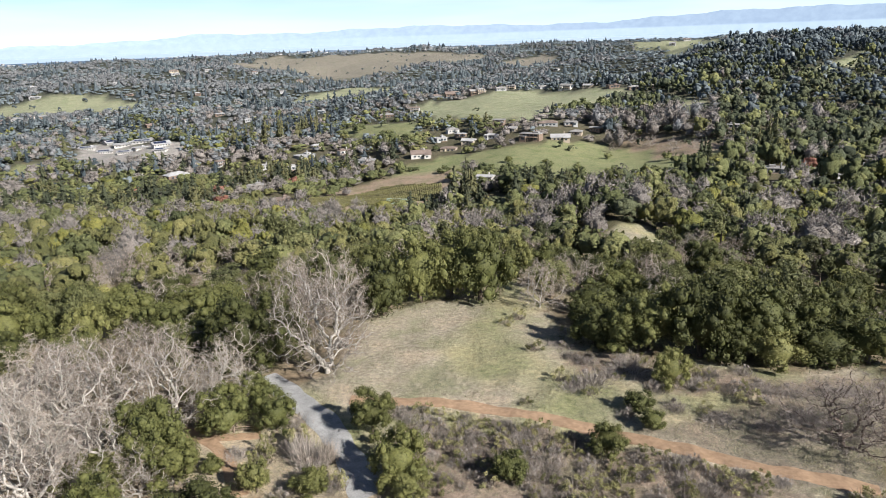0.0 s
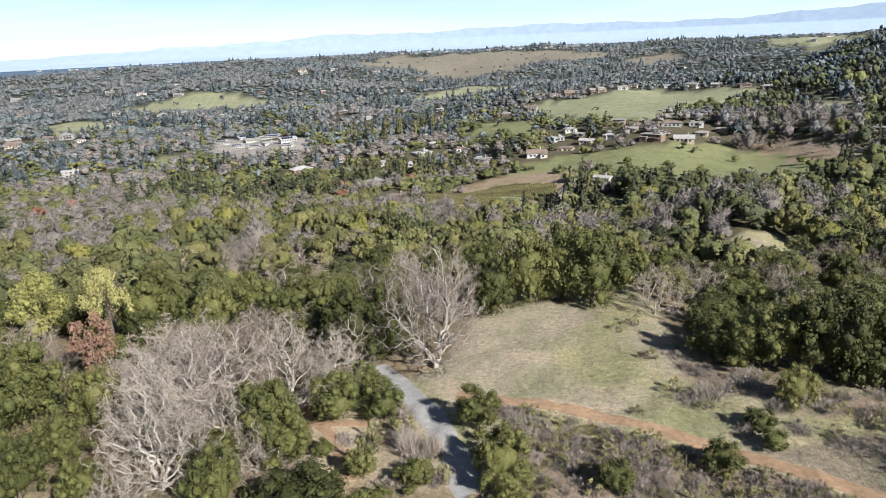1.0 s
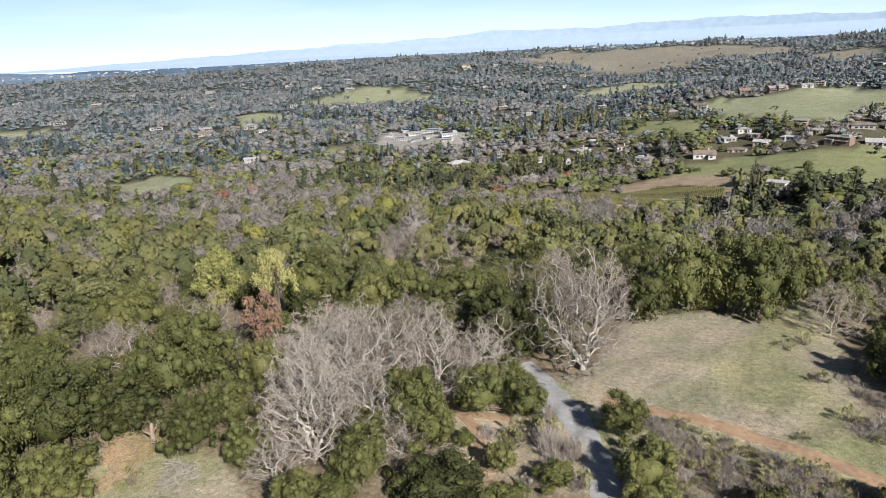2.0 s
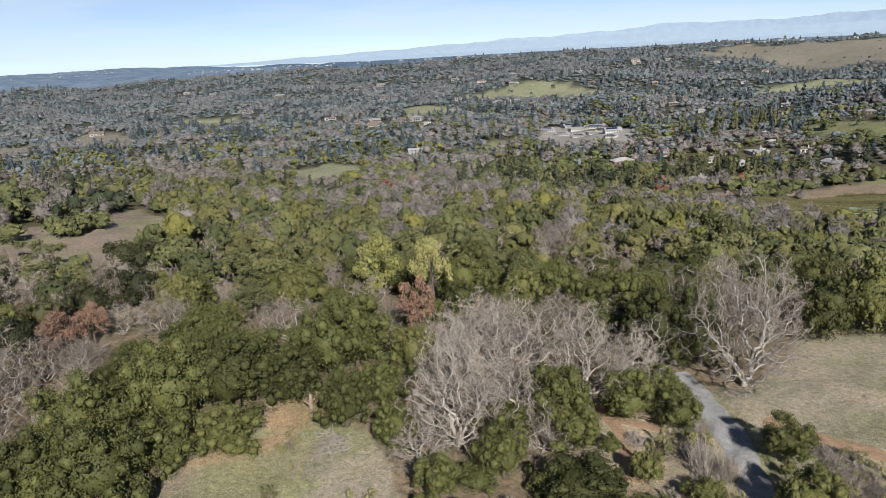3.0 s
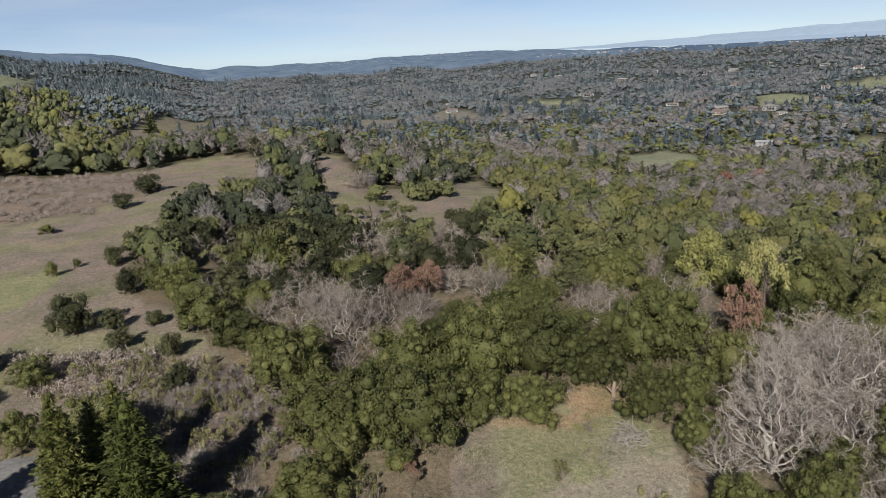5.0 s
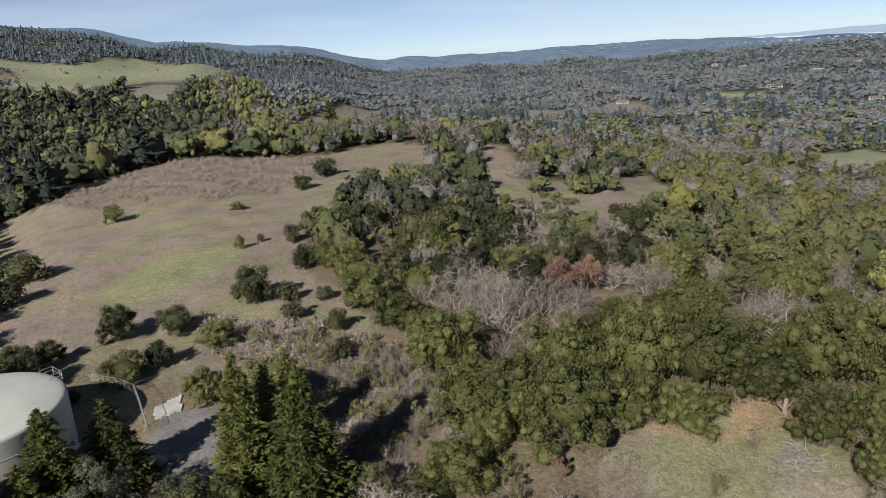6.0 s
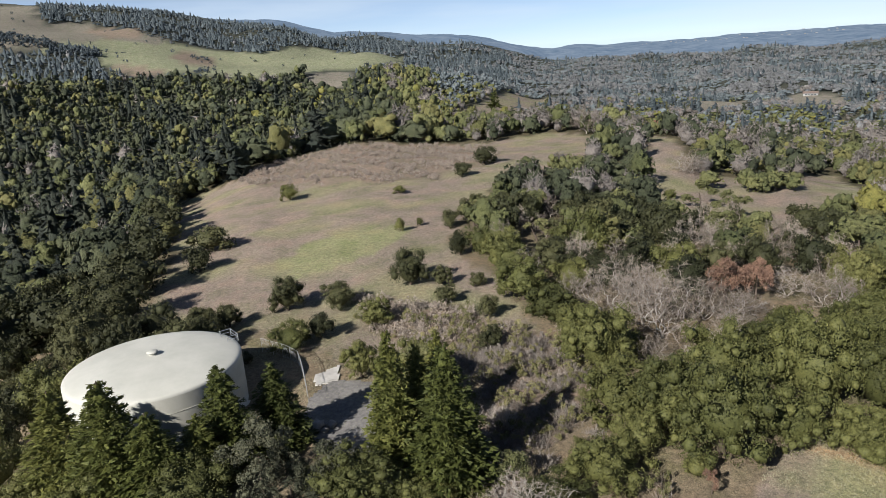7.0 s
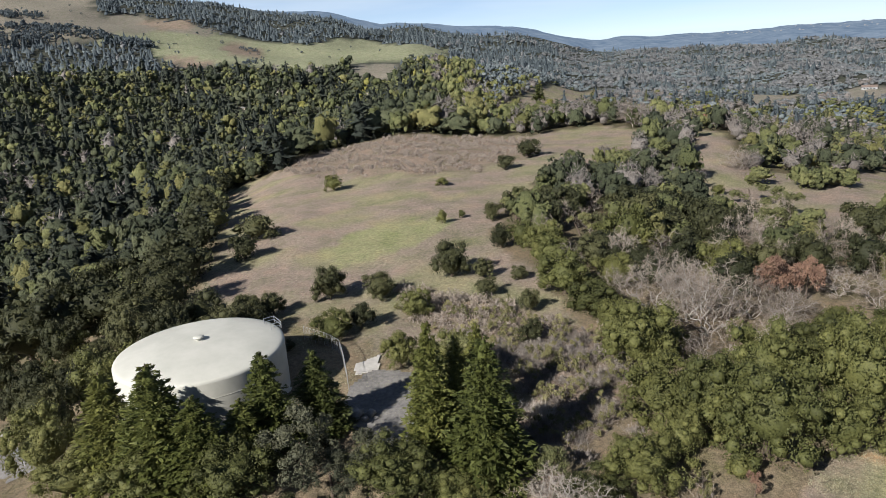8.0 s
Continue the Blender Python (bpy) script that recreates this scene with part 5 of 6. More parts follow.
# brush on the open slopes
BRUSHY = {"scrub slope": 1.9, "track side": 2.6, "ridge brush": 3.5}
LOWER = np.array([(-9, 87), (0, 86), (12, 81), (24, 75), (36, 69.5), (47, 65), (50, 58), (-9.5, 62), (-9, 78)], float)
SLOPE = np.array([(20, 106), (27, 101), (40, 96), (50, 92), (66, 92), (64, 78), (44, 84), (28, 90), (17, 98)], float)


def brush(corners, step, seed, size, sage=0.55, thin=0.0):
    rng = np.random.RandomState(seed)
    lo, hi = corners.min(0), corners.max(0)
    x, y = np.meshgrid(np.arange(lo[0], hi[0], step), np.arange(lo[1], hi[1], step))
    x, y = (x + rng.uniform(-0.5, 0.5, x.shape) * step).ravel(), (y + rng.uniform(-0.5, 0.5, y.shape) * step).ravel()
    ok = inside(x, y, corners) & (rng.rand(len(x)) > thin) & ~near_line(x, y, GRAVEL, 3.2) & ~near_line(x, y, TRACK, 2.4) & ~near_line(x, y, PATH, 2.0) & ~near_line(x, y, SPUR, 1.8)
    ok &= waves(x, y, 22, 77) > (-0.75 if step < 3 else -0.35)
    for i in np.where(ok)[0]:
        s = size * rng.uniform(0.6, 1.35)
        PLANTED.append(("sage" if rng.rand() < sage else "coyote", x[i], y[i], s * rng.uniform(0.55, 0.8), s))


brush(LOWER, 1.8, 1, 2.4, 0.52)
brush(SLOPE, 2.7, 2, 2.3, 0.72, 0.30)
for name, cover, corners in OPEN:
    if name in BRUSHY:
        brush(corners, BRUSHY[name], 5, 3.0, 0.62, 0.10)
brush(np.array([(20, 122), (10, 128), (14, 108), (24, 100)], float), 4.2, 8, 1.7, 0.3, 0.35)


# ---- planting ----
def set_out():
    rng = np.random.RandomState(77)
    lots = {}
    count = {}
    rest = []
    for kind, x, y, high, wide in sorted(PLANTED, key=lambda q: q[1] ** 2 + q[2] ** 2):
        d = math.hypot(x, y)
        small = wide < 6 and kind not in ("conifer",)
        fine = 2 if d < (104 if kind in ("bare", "dark_bare", "grey") else 108) and not small else 1 if d < (260 if kind == "scrub_oak" else 160 if kind in ("bare", "dark_bare", "grey") else 165) and wide > 3.6 else 0
        group = LABELS[kind][0]
        count[group] = count.get(group, 0) + 1
        if count[group] > 300:
            rest.append((kind, x, y, high, wide))
            continue
        variants = 1 if kind in ("pine", "scrub_oak", "red", "lime", "grey", "pale", "dark_bare") else 5 if kind in ("oak", "bare", "olive") else 4
        lots.setdefault((kind, fine if kind not in ("sage", "coyote", "pale") else 1, rng.randint(variants)), []).append((x, y, high, wide, rng.uniform(0, 360)))
    for (kind, fine, variant), places in lots.items():
        make, w0, h0 = MAKERS.get(kind, (leafy, 10.0, 10.0))
        first = make(kind, 100 + variant * 17 + fine * 3 + len(kind), fine)
        for i, (x, y, high, wide, turn) in enumerate(places):
            m = pose(x, y, height_at(x, y) - 0.08, 0, 0, turn) @ Matrix.Diagonal((wide / w0, wide / w0, high / h0, 1))
            if i == len(places) - 1:
                first.matrix_basis = m
            else:
                copy_thing(first, m)
    return rest


REST = set_out()


# ---- far woods: crowns past counting ----
def crowns(rng, x, y, w, h, shape, cut=-0.45, rough=0.06, low=-0.08, bumps=0):
    """Domed crowns in one mesh; bumps: how many rounded boughs swell each one."""
    v0, f0 = shape
    keep = v0[f0].mean(1)[:, 2] > cut
    f0 = f0[keep]
    n, m = len(x), len(v0)
    size = 1 + rng.normal(size=(n, m)) * rough
    if bumps:
        d = unit(rng.normal(size=(n, bumps, 3)) + (0, 0, 0.4))
        size = size * (0.68 + 0.40 * np.exp((np.einsum("mi,nki->nmk", v0, d) - 1) / 0.085).max(2))
    v = v0[None] * size[..., None]
    a = rng.uniform(0, 6.283, n)
    c, s = np.cos(a)[:, None], np.sin(a)[:, None]
    X, Y = v[..., 0] * c - v[..., 1] * s, v[..., 0] * s + v[..., 1] * c
    z = ground(x, y)
    out = np.stack([X * w[:, None] / 2 + x[:, None], Y * w[:, None] / 2 + y[:, None], z[:, None] + h[:, None] * (0.48 + low + v[..., 2] * 0.52)], -1)
    faces = (f0[None] + (np.arange(n) * m)[:, None, None]).reshape(-1, 3)
    return out.reshape(-1, 3), faces


def pattern(level, seed):
    """A small crown of leaf clumps, 1 m wide and high."""
    rng = np.random.RandomState(seed)
    count, leaves, size = ((10, 120, 1.05), (6, 38, 1.5), (5, 9, 2.4))[level]
    c, r = lobes_of(rng, count, 10.0, 10.0, -0.04, (1.2, 1.3, 1.7)[level])
    d = unit(rng.normal(size=(7, 3)) + (0, 0, 0.4))
    v0, f0 = ICO2
    heart = v0 * (0.72 + 0.32 * np.exp((v0 @ d.T - 1) / 0.10).max(1) + rng.normal(size=len(v0)) * 0.10)[:, None] * 4.1
    f0 = f0[v0[f0].mean(1)[:, 2] > -0.6]
    c2, r2 = np.concatenate([c, [(0, 0, 4.6)]]), np.concatenate([r, [4.3]])
    pieces = [leaf_shell(rng, c2, r2, leaves, size, 0.5), cores(rng, c, r, ICO1, 0.95, 0.20)]
    if level < 2:
        pieces.append((heart + (0, 0, 4.6), f0))
    v, f = join(pieces)
    lo, hi = v.min(0), v.max(0)
    return (v - ((lo[0] + hi[0]) / 2, (lo[1] + hi[1]) / 2, lo[2])) / (hi - lo), f


def fir(level, seed):
    """A small pointed crown of drooping sprays, 1 m wide and high."""
    rng = np.random.RandomState(seed)
    arms, each, size = ((44, 4, 0.27), (26, 3, 0.36), (14, 2, 0.52))[level]
    u = 1 - (1 - (np.arange(arms) + 0.5) / arms) ** 0.7
    a = np.arange(arms) * 2.39996 + rng.normal(size=arms) * 0.4
    reach = 0.5 * ((1 - u) ** 0.75 * rng.uniform(0.55, 1.1, arms) + 0.05)
    i = np.repeat(np.arange(arms), each)
    n = len(i)
    o = np.stack([np.cos(a[i]), np.sin(a[i]), np.zeros(n)], -1)
    q = np.stack([-o[:, 1], o[:, 0], np.zeros(n)], -1)
    out = rng.uniform(0.35, 1.0, n)
    p = o * (reach[i] * out)[:, None] + q * (reach[i] * rng.normal(size=n) * 0.22)[:, None]
    p[:, 2] = 0.05 + 0.92 * u[i] - 0.07 * out ** 2 * (1 - u[i]) + rng.normal(size=n) * 0.008
    d = unit(o + rng.normal(size=(n, 3)) * 0.4 + (0, 0, -0.35))
    side = unit(np.cross(d, rng.normal(size=(n, 3))))
    k = (size * rng.uniform(0.6, 1.3, n) * (0.45 + 0.55 * (1 - u[i])))[:, None]
    flat = (1, 1, 0.5)
    v = np.stack([p - (d * k * 0.5 - side * k * 0.42) * flat, p - (d * k * 0.5 + side * k * 0.42) * flat, p + d * k * 0.7 * flat], 1).reshape(-1, 3)
    z = np.array((0.03, 0.35, 0.7, 0.97))
    core = tube(np.stack([z * 0, z * 0, z], -1), (0.24, 0.17, 0.08, 0.005), 6)
    return join([(v, np.arange(len(v)).reshape(-1, 3)), core])


def twiggy(level, seed):
    """A leafless crown of fine twigs round a low heart, 1 m wide and high."""
    rng = np.random.RandomState(seed)
    n, long, thick = ((220, 0.14, 0.016), (95, 0.18, 0.027), (38, 0.25, 0.050), (20, 0.34, 0.085))[level]
    d = unit(rng.normal(size=(9, 3)) + (0, 0, 0.5))
    e = unit(rng.normal(size=(n, 3)) + (0, 0, 0.35))
    e[:, 2] = np.where(e[:, 2] < -0.25, -e[:, 2], e[:, 2])
    full = 0.72 + 0.36 * np.exp((e @ d.T - 1) / 0.10).max(1)
    p = e * (full * rng.uniform(0.55, 1.0, n))[:, None] * (0.46, 0.46, 0.54) + (0, 0, 0.42)
    t = unit(e + rng.normal(size=(n, 3)) * 0.75)
    s = unit(np.cross(t, rng.normal(size=(n, 3)))) * thick
    k = long * rng.uniform(0.6, 1.3, (n, 1))
    v = np.stack([p - t * k * 0.5 - s, p - t * k * 0.5 + s, p + t * k * 0.6], 1).reshape(-1, 3)
    v0, f0 = ICO2 if level == 0 else ICO1
    heart = v0 * ((0.60 + 0.30 * np.exp((v0 @ d.T - 1) / 0.12).max(1)) * (1 + rng.normal(size=len(v0)) * 0.16))[:, None] * (0.42, 0.42, 0.42) + (0, 0, 0.36)
    return join([(v, np.arange(len(v)).reshape(-1, 3)), (heart, f0)])


FIRS = [[fir(level, 400 + 10 * level + j) for j in range(4)] for level in range(3)]
PATTERN = [[pattern(level, 300 + 10 * level + j) for j in range(6)] for level in range(3)]

TWIGGY = [[twiggy(level, 500 + 10 * level + j) for j in range(6)] for level in range(4)]


def sown(rng, x, y, w, h, v):
    """One crown pattern set out at many places, turned and sized."""
    a = rng.uniform(0, 6.283, len(x))
    c, s = np.cos(a)[:, None] * w[:, None], np.sin(a)[:, None] * w[:, None]
    return np.stack([x[:, None] + v[None, :, 0] * c - v[None, :, 1] * s, y[:, None] + v[None, :, 0] * s + v[None, :, 1] * c, ground(x, y)[:, None] + h[:, None] * (v[None, :, 2] * 1.02 - 0.03)], -1).reshape(-1, 3)


def spiky(rng, x, y, w, h, tiers, sides):
    """Pointed crowns of stepped skirts."""
    n = len(x)
    vs, fs, k = [], [], 0
    z0 = ground(x, y)
    for t in range(tiers):
        lo, top = 0.08 + 0.86 * t / tiers, min(1.0, 0.08 + 0.86 * (t + 1.75) / tiers)
        a = np.arange(sides) * 6.283 / sides + rng.uniform(0, 6, (n, 1))
        r = (w / 2 * (1.02 - lo) ** 0.8)[:, None] * rng.uniform(0.45, 1.3, (n, sides))
        ring = np.stack([x[:, None] + r * np.cos(a), y[:, None] + r * np.sin(a), (z0 + h * lo)[:, None] + rng.normal(size=(n, sides)) * 0.8], -1)
        tip = np.stack([x + rng.normal(size=n) * 0.2, y + rng.normal(size=n) * 0.2, z0 + h * top], -1)[:, None]
        v = np.concatenate([ring, tip], 1)
        j = np.arange(sides)
        f = np.stack([j, (j + 1) % sides, np.full(sides, sides)], -1)
        fs.append((f[None] + (np.arange(n) * (sides + 1))[:, None, None]).reshape(-1, 3) + k)
        vs.append(v.reshape(-1, 3))
        k += n * (sides + 1)
    return np.concatenate(vs), np.concatenate(fs)


WOOD_NAMES = {"oak": ("live_oak_woods", "dark green live oak woods on the slopes"), "olive": ("olive_oak_woods", "olive-green oak woods below the hill"),
              "yellow": ("willow_woods", "yellow-green trees scattered through the woods"), "bare": ("bare_oak_woods", "grey-brown leafless oak woods in the valley"),
              "laurel": ("bay_laurel_woods", "very dark green broadleaf woods in the canyon, partly darkened for shade"),
              "conifer": ("conifer_woods", "dark pointed conifers in the canyon"),
              "cedar": ("cedar_woods", "yellow-green pointed conifers among the valley houses"), "red": ("rust_trees", "rust-brown withered trees among the woods")}


def wood(name, pieces, material, label):
    """Many crowns in one mesh, each with a tone of its own."""
    v, f = join([p[:2] for p in pieces])
    me = mesh(name, v, f, material, None, True)
    me.attributes.new("tone", "FLOAT", "POINT").data.foreach_set("value", np.concatenate([p[2] for p in pieces]).astype(np.float32))
    tagged(new(name, me), label, "woods", kind="stuff")


STANDS = []     # groups of trees in the valley


def stand(kind, x, y, reach, count, wide, tall, tone):
    STANDS.append((kind, x, y, reach, count, wide, tall, tone))


stand("red", 233, 442, 3, 2, 9, 8, 0.8)
stand("cedar", -221, 758, 16, 9, 9, 17, 0.8)
stand("cedar", -180, 766, 22, 13, 9, 18, 0.85)
stand("cedar", -178, 878, 18, 10, 9, 18, 0.9)
stand("cedar", -163, 529, 12, 6, 8, 14, 0.75)
stand("cedar", -156, 588, 14, 8, 8, 14, 0.8)
stand("cedar", -120, 555, 10, 5, 8, 14, 0.85)
stand("cedar", -178, 384, 8, 5, 7, 11, 0.85)
stand("cedar", -320, 550, 8, 4, 8, 12, 0.9)
stand("cedar", 10, 437, 9, 5, 11, 14, 0.6)
stand("oak", 41, 431, 7, 4, 15, 15, 0.15)
stand("oak", 59, 419, 8, 3, 9, 8, 0.3)
stand("cedar", 245, 524, 5, 3, 8, 17, 0.6)
stand("cedar", 222, 519, 16, 9, 8, 11, 0.85)
stand("cedar", 183, 490, 7, 4, 9, 13, 0.5)
stand("oak", 157, 455, 8, 4, 12, 10, 0.2)
stand("oak", 68, 244, 10, 4, 11, 9, 0.5)
stand("bare", 55, 250, 12, 6, 12, 11, 0.5)
stand("bare", 48, 304, 10, 5, 11, 10, 0.6)
stand("yellow", -77, 323, 4, 2, 13, 11, 0.9)
stand("oak", -282, 579, 16, 8, 11, 9, 0.2)
stand("oak", -299, 545, 18, 8, 11, 9, 0.15)
stand("oak", -214, 561, 14, 6, 11, 9, 0.3)
stand("oak", -98, 622, 10, 6, 9, 7, 0.25)
stand("oak", -58, 714, 12, 6, 10, 8, 0.25)
stand("oak", -96, 796, 10, 6, 10, 8, 0.2)
stand("oak", 159, 765, 26, 14, 12, 10, 0.15)
stand("oak", 200, 734, 24, 12, 12, 10, 0.15)
stand("oak", -33, 561, 9, 4, 7, 5, 0.15)
stand("oak", -5, 545, 9, 4, 7, 5, 0.25)
stand("oak", 25, 520, 9, 4, 7, 5, 0.35)
stand("oak", 45, 509, 9, 4, 7, 5, 0.15)
stand("oak", 69, 500, 9, 4, 7, 5, 0.25)
stand("oak", 94, 485, 9, 4, 7, 5, 0.35)
stand("oak", 115, 472, 9, 4, 7, 5, 0.15)
stand("oak", 133, 455, 9, 4, 7, 5, 0.25)
stand("oak", 149, 446, 9, 4, 7, 5, 0.35)

stand("laurel", -1466, -785, 34, 26, 14, 11, 0.2)
stand("laurel", -1449, -727, 36, 30, 14, 11, 0.2)
stand("laurel", -1461, -681, 28, 20, 14, 10, 0.3)
stand("conifer", -2030, -1012, 28, 18, 10, 14, 0.3)
stand("laurel", -1640, -520, 22, 12, 10, 6, 0.4)
stand("laurel", -1305, -403, 20, 12, 10, 6, 0.4)
stand("laurel", -1925, -789, 55, 34, 9, 4, 0.6)
stand("laurel", -1826, -662, 40, 24, 9, 4, 0.6)
stand("laurel", -1883, -706, 45, 26, 9, 4, 0.6)
stand("laurel", -1714, -1092, 70, 55, 14, 11, 0.4)
stand("laurel", -1528, -948, 75, 80, 14, 12, 0.3)
stand("laurel", -1464, -868, 60, 60, 14, 12, 0.3)
stand("conifer", -1374, -899, 60, 60, 12, 14, 0.3)


def build_woods():
    pieces = {k: [] for k in WOOD_NAMES}
    far_pieces = {k: [] for k in HAZED_WOODS}

    def put(store, k, made, tone, each, tiers=1):
        store[k].append((*made, np.tile(np.repeat(tone, each), tiers)))

    def add(k, rng, x, y, w, h, level, store, key=None, tone=None):
        if not len(x):
            return
        key = key or k
        tone = rng.rand(len(x)) if tone is None else tone
        if k in ("conifer", "cedar") and level < 3:
            tall = h * rng.uniform(1.1, 1.7, len(x))
            which = rng.randint(0, 4, len(x))
            for j in range(4):
                q = which == j
                if q.any():
                    v, f = FIRS[level][j]
                    put(store, key, (sown(rng, x[q], y[q], w[q] * rng.uniform(0.75, 1.05, q.sum()) * (1.2 if k == "conifer" else 1.0), tall[q], v), (f[None] + (np.arange(q.sum()) * len(v))[:, None, None]).reshape(-1, 3)), tone[q], len(v))
            return
        if k in ("conifer", "cedar"):
            put(store, key, spiky(rng, x, y, w * rng.uniform(0.6, 1.0, len(x)), h * rng.uniform(0.9, 1.5, len(x)), 2, 5), tone, 6, 2)
            return
        if k == "bare":
            w, h = w * 1.15, h * 1.2
            which = rng.randint(0, 6, len(x))
            for j in range(6):
                q = which == j
                if q.any():
                    v, f = TWIGGY[level][j]
                    put(store, key, (sown(rng, x[q], y[q], w[q], h[q], v), (f[None] + (np.arange(q.sum()) * len(v))[:, None, None]).reshape(-1, 3)), tone[q], len(v))
            return
        if level == 3:
            put(store, key, crowns(rng, x, y, w, h * np.where(np.hypot(x, y) > 1300, 0.75, 1.0), ICO1, 0.02, 0.12, -0.08, 4), tone, len(ICO1[0]))
            return
        which = rng.randint(0, 6, len(x))
        for j in range(6):
            q = which == j
            if q.any():
                v, f = PATTERN[level][j]
                put(store, key, (sown(rng, x[q], y[q], w[q], h[q], v), (f[None] + (np.arange(q.sum()) * len(v))[:, None, None]).reshape(-1, 3)), tone[q], len(v))

    rng = np.random.RandomState(5)
    if REST:
        for kind in WOOD_NAMES:
            q = np.array([r[1:] for r in REST if r[0] == kind or (kind == "oak" and r[0] in ("scrub_oak", "grey_oak"))], float).reshape(-1, 4)
            big = q[:, 3] > 12.5     # broad stands are several trees
            for j in range(4):
                a = 1.6 * j + rng.uniform(0, 1.0, big.sum())
                add(kind, rng, q[big, 0] + np.cos(a) * q[big, 3] * 0.27, q[big, 1] + np.sin(a) * q[big, 3] * 0.27, q[big, 3] * rng.uniform(0.45, 0.65, big.sum()), q[big, 2] * rng.uniform(0.7, 1.0, big.sum()), 0, pieces)
            q = q[~big]
            add(kind, rng, q[:, 0], q[:, 1], q[:, 3], q[:, 2], 0, pieces)
    for near, far, step, seed, wide, level, lo, hi in ((210, 310, 7.8, 21, 9.6, 0, -40, 90), (310, 430, 8.2, 36, 10.0, 1, -40, 90), (430, 640, 9.0, 22, 11.0, 1, -12, 90), (640, 1300, 11.0, 23, 12.8, 2, -12, 90),
                                               (430, 760, 10.0, 34, 12.5, 1, -40, -12), (760, 1300, 12.5, 35, 14.5, 2, -40, -12),
                                               (210, 330, 8.6, 31, 12.0, 0, 90, 129), (330, 700, 11.6, 32, 16.5, 1, 90, 129), (700, 1300, 14.5, 33, 18.5, 2, 90, 129),
                                               (1300, 1900, 12.5, 24, 13.0, 3, -40, 129), (1900, 2850, 17.0, 25, 16.0, 3, -40, 80), (1900, 2850, 18.0, 26, 17.0, 3, 80, 129)):
        x, y, d, b, r = spots(near, far, step, seed, lo, hi)
        kind = species(x, y, d, b, r)
        w = wide * r.uniform(0.65, 1.25, len(x))
        h = np.minimum(w, 12 + 8 * (lo == 90) + 3 * (hi == -12)) * r.uniform(0.55, 1.30, len(x))
        if lo == -12 or near >= 1300:     # valley crowns flattened so less shade shows between them, as through haze
            h = np.where((b < 84) & (kind != "cedar"), h * 0.68, h)
        for k in WOOD_NAMES:
            s = kind == k
            # the share of haze-tinted copies grows with distance
            hazed_trees = s & (r.rand(len(x)) < np.clip((d - 600) / 700 + 0.35 * (k == "cedar") * (d > 620), 0, 1)) & (b < 90) if 430 <= near < 1300 else np.zeros(len(x), bool)
            if hazed_trees.any():
                add(k, r, x[hazed_trees], y[hazed_trees], w[hazed_trees], h[hazed_trees], level, far_pieces, "bare" if k in ("bare", "red") else "laurel" if k in ("conifer", "laurel", "cedar") else "oak")
                s = s & ~hazed_trees
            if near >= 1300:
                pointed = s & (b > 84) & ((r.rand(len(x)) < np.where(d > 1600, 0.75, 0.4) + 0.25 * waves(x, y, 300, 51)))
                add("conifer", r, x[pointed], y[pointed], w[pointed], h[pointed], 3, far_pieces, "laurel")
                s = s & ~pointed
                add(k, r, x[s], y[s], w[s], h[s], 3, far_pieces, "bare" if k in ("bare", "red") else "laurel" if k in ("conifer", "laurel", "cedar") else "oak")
            else:
                add(k, r, x[s], y[s], w[s], h[s], level, pieces)
    for kind, sx, sy, reach, count, wide, tall, tone in STANDS:
        a, q = rng.uniform(0, 6.283, count), reach * np.sqrt(rng.rand(count))
        far_off = math.hypot(sx, sy) > 1100
        add(kind, rng, sx + np.cos(a) * q, sy + np.sin(a) * q, wide * rng.uniform(0.75, 1.2, count), tall * rng.uniform(0.8, 1.2, count), 2 if far_off else 1, far_pieces if far_off else pieces, "laurel" if far_off else None, np.clip(tone + rng.normal(size=count) * 0.1, 0, 1))
    # single trees out in the far fields
    for name, cover, c in OPEN:
        if np.hypot(*c.T).min() > 380 and name not in ("vineyard", "vine slope", "school ground", "sports field"):
            lo, hi = c.min(0), c.max(0)
            n = max(3, int((hi - lo).prod() / 9000))
            x, y = rng.uniform(lo[0], hi[0], n), rng.uniform(lo[1], hi[1], n)
            s = inside(x, y, c) & (waves(x, y, 120, 91) > -0.1)
            x, y = x[s], y[s]
            far_off = np.hypot(*c.T).min() > 1100
            add("laurel", rng, x, y, rng.uniform(5, 11, len(x)), rng.uniform(4, 8, len(x)), 2, far_pieces if far_off else pieces)
    for k, (name, label) in WOOD_NAMES.items():
        if pieces[k]:
            wood(name, pieces[k], WOODS[k], label)
    for k, name, label in (("oak", "distant_evergreen_woods", "evergreen woods on the far hills, tinted blue for haze"), ("laurel", "distant_dark_woods", "dark conifer and broadleaf woods on the far hills, tinted blue for haze"),
                           ("bare", "distant_bare_woods", "leafless woods in the far valley, greyed blue for haze")):
        wood(name, far_pieces[k], HAZED_WOODS[k], label)
    # low brush beyond the counted bushes
    q = np.array([r[1:] for r in REST if r[0] in ("sage", "coyote")], float).reshape(-1, 4)
    if len(q):
        n = len(q) * 85
        i = np.repeat(np.arange(len(q)), 85)
        p = np.stack([q[i, 0], q[i, 1], ground(q[:, 0], q[:, 1])[i]], -1) + unit(rng.normal(size=(n, 3)) + (0, 0, 0.6)) * np.stack([q[i, 3] / 2, q[i, 3] / 2, q[i, 2] * 0.8], -1) * rng.uniform(0.3, 1, (n, 1))
        t = unit(rng.normal(size=(n, 3)) + (0, 0, 0.7))
        s = unit(np.cross(t, rng.normal(size=(n, 3))))
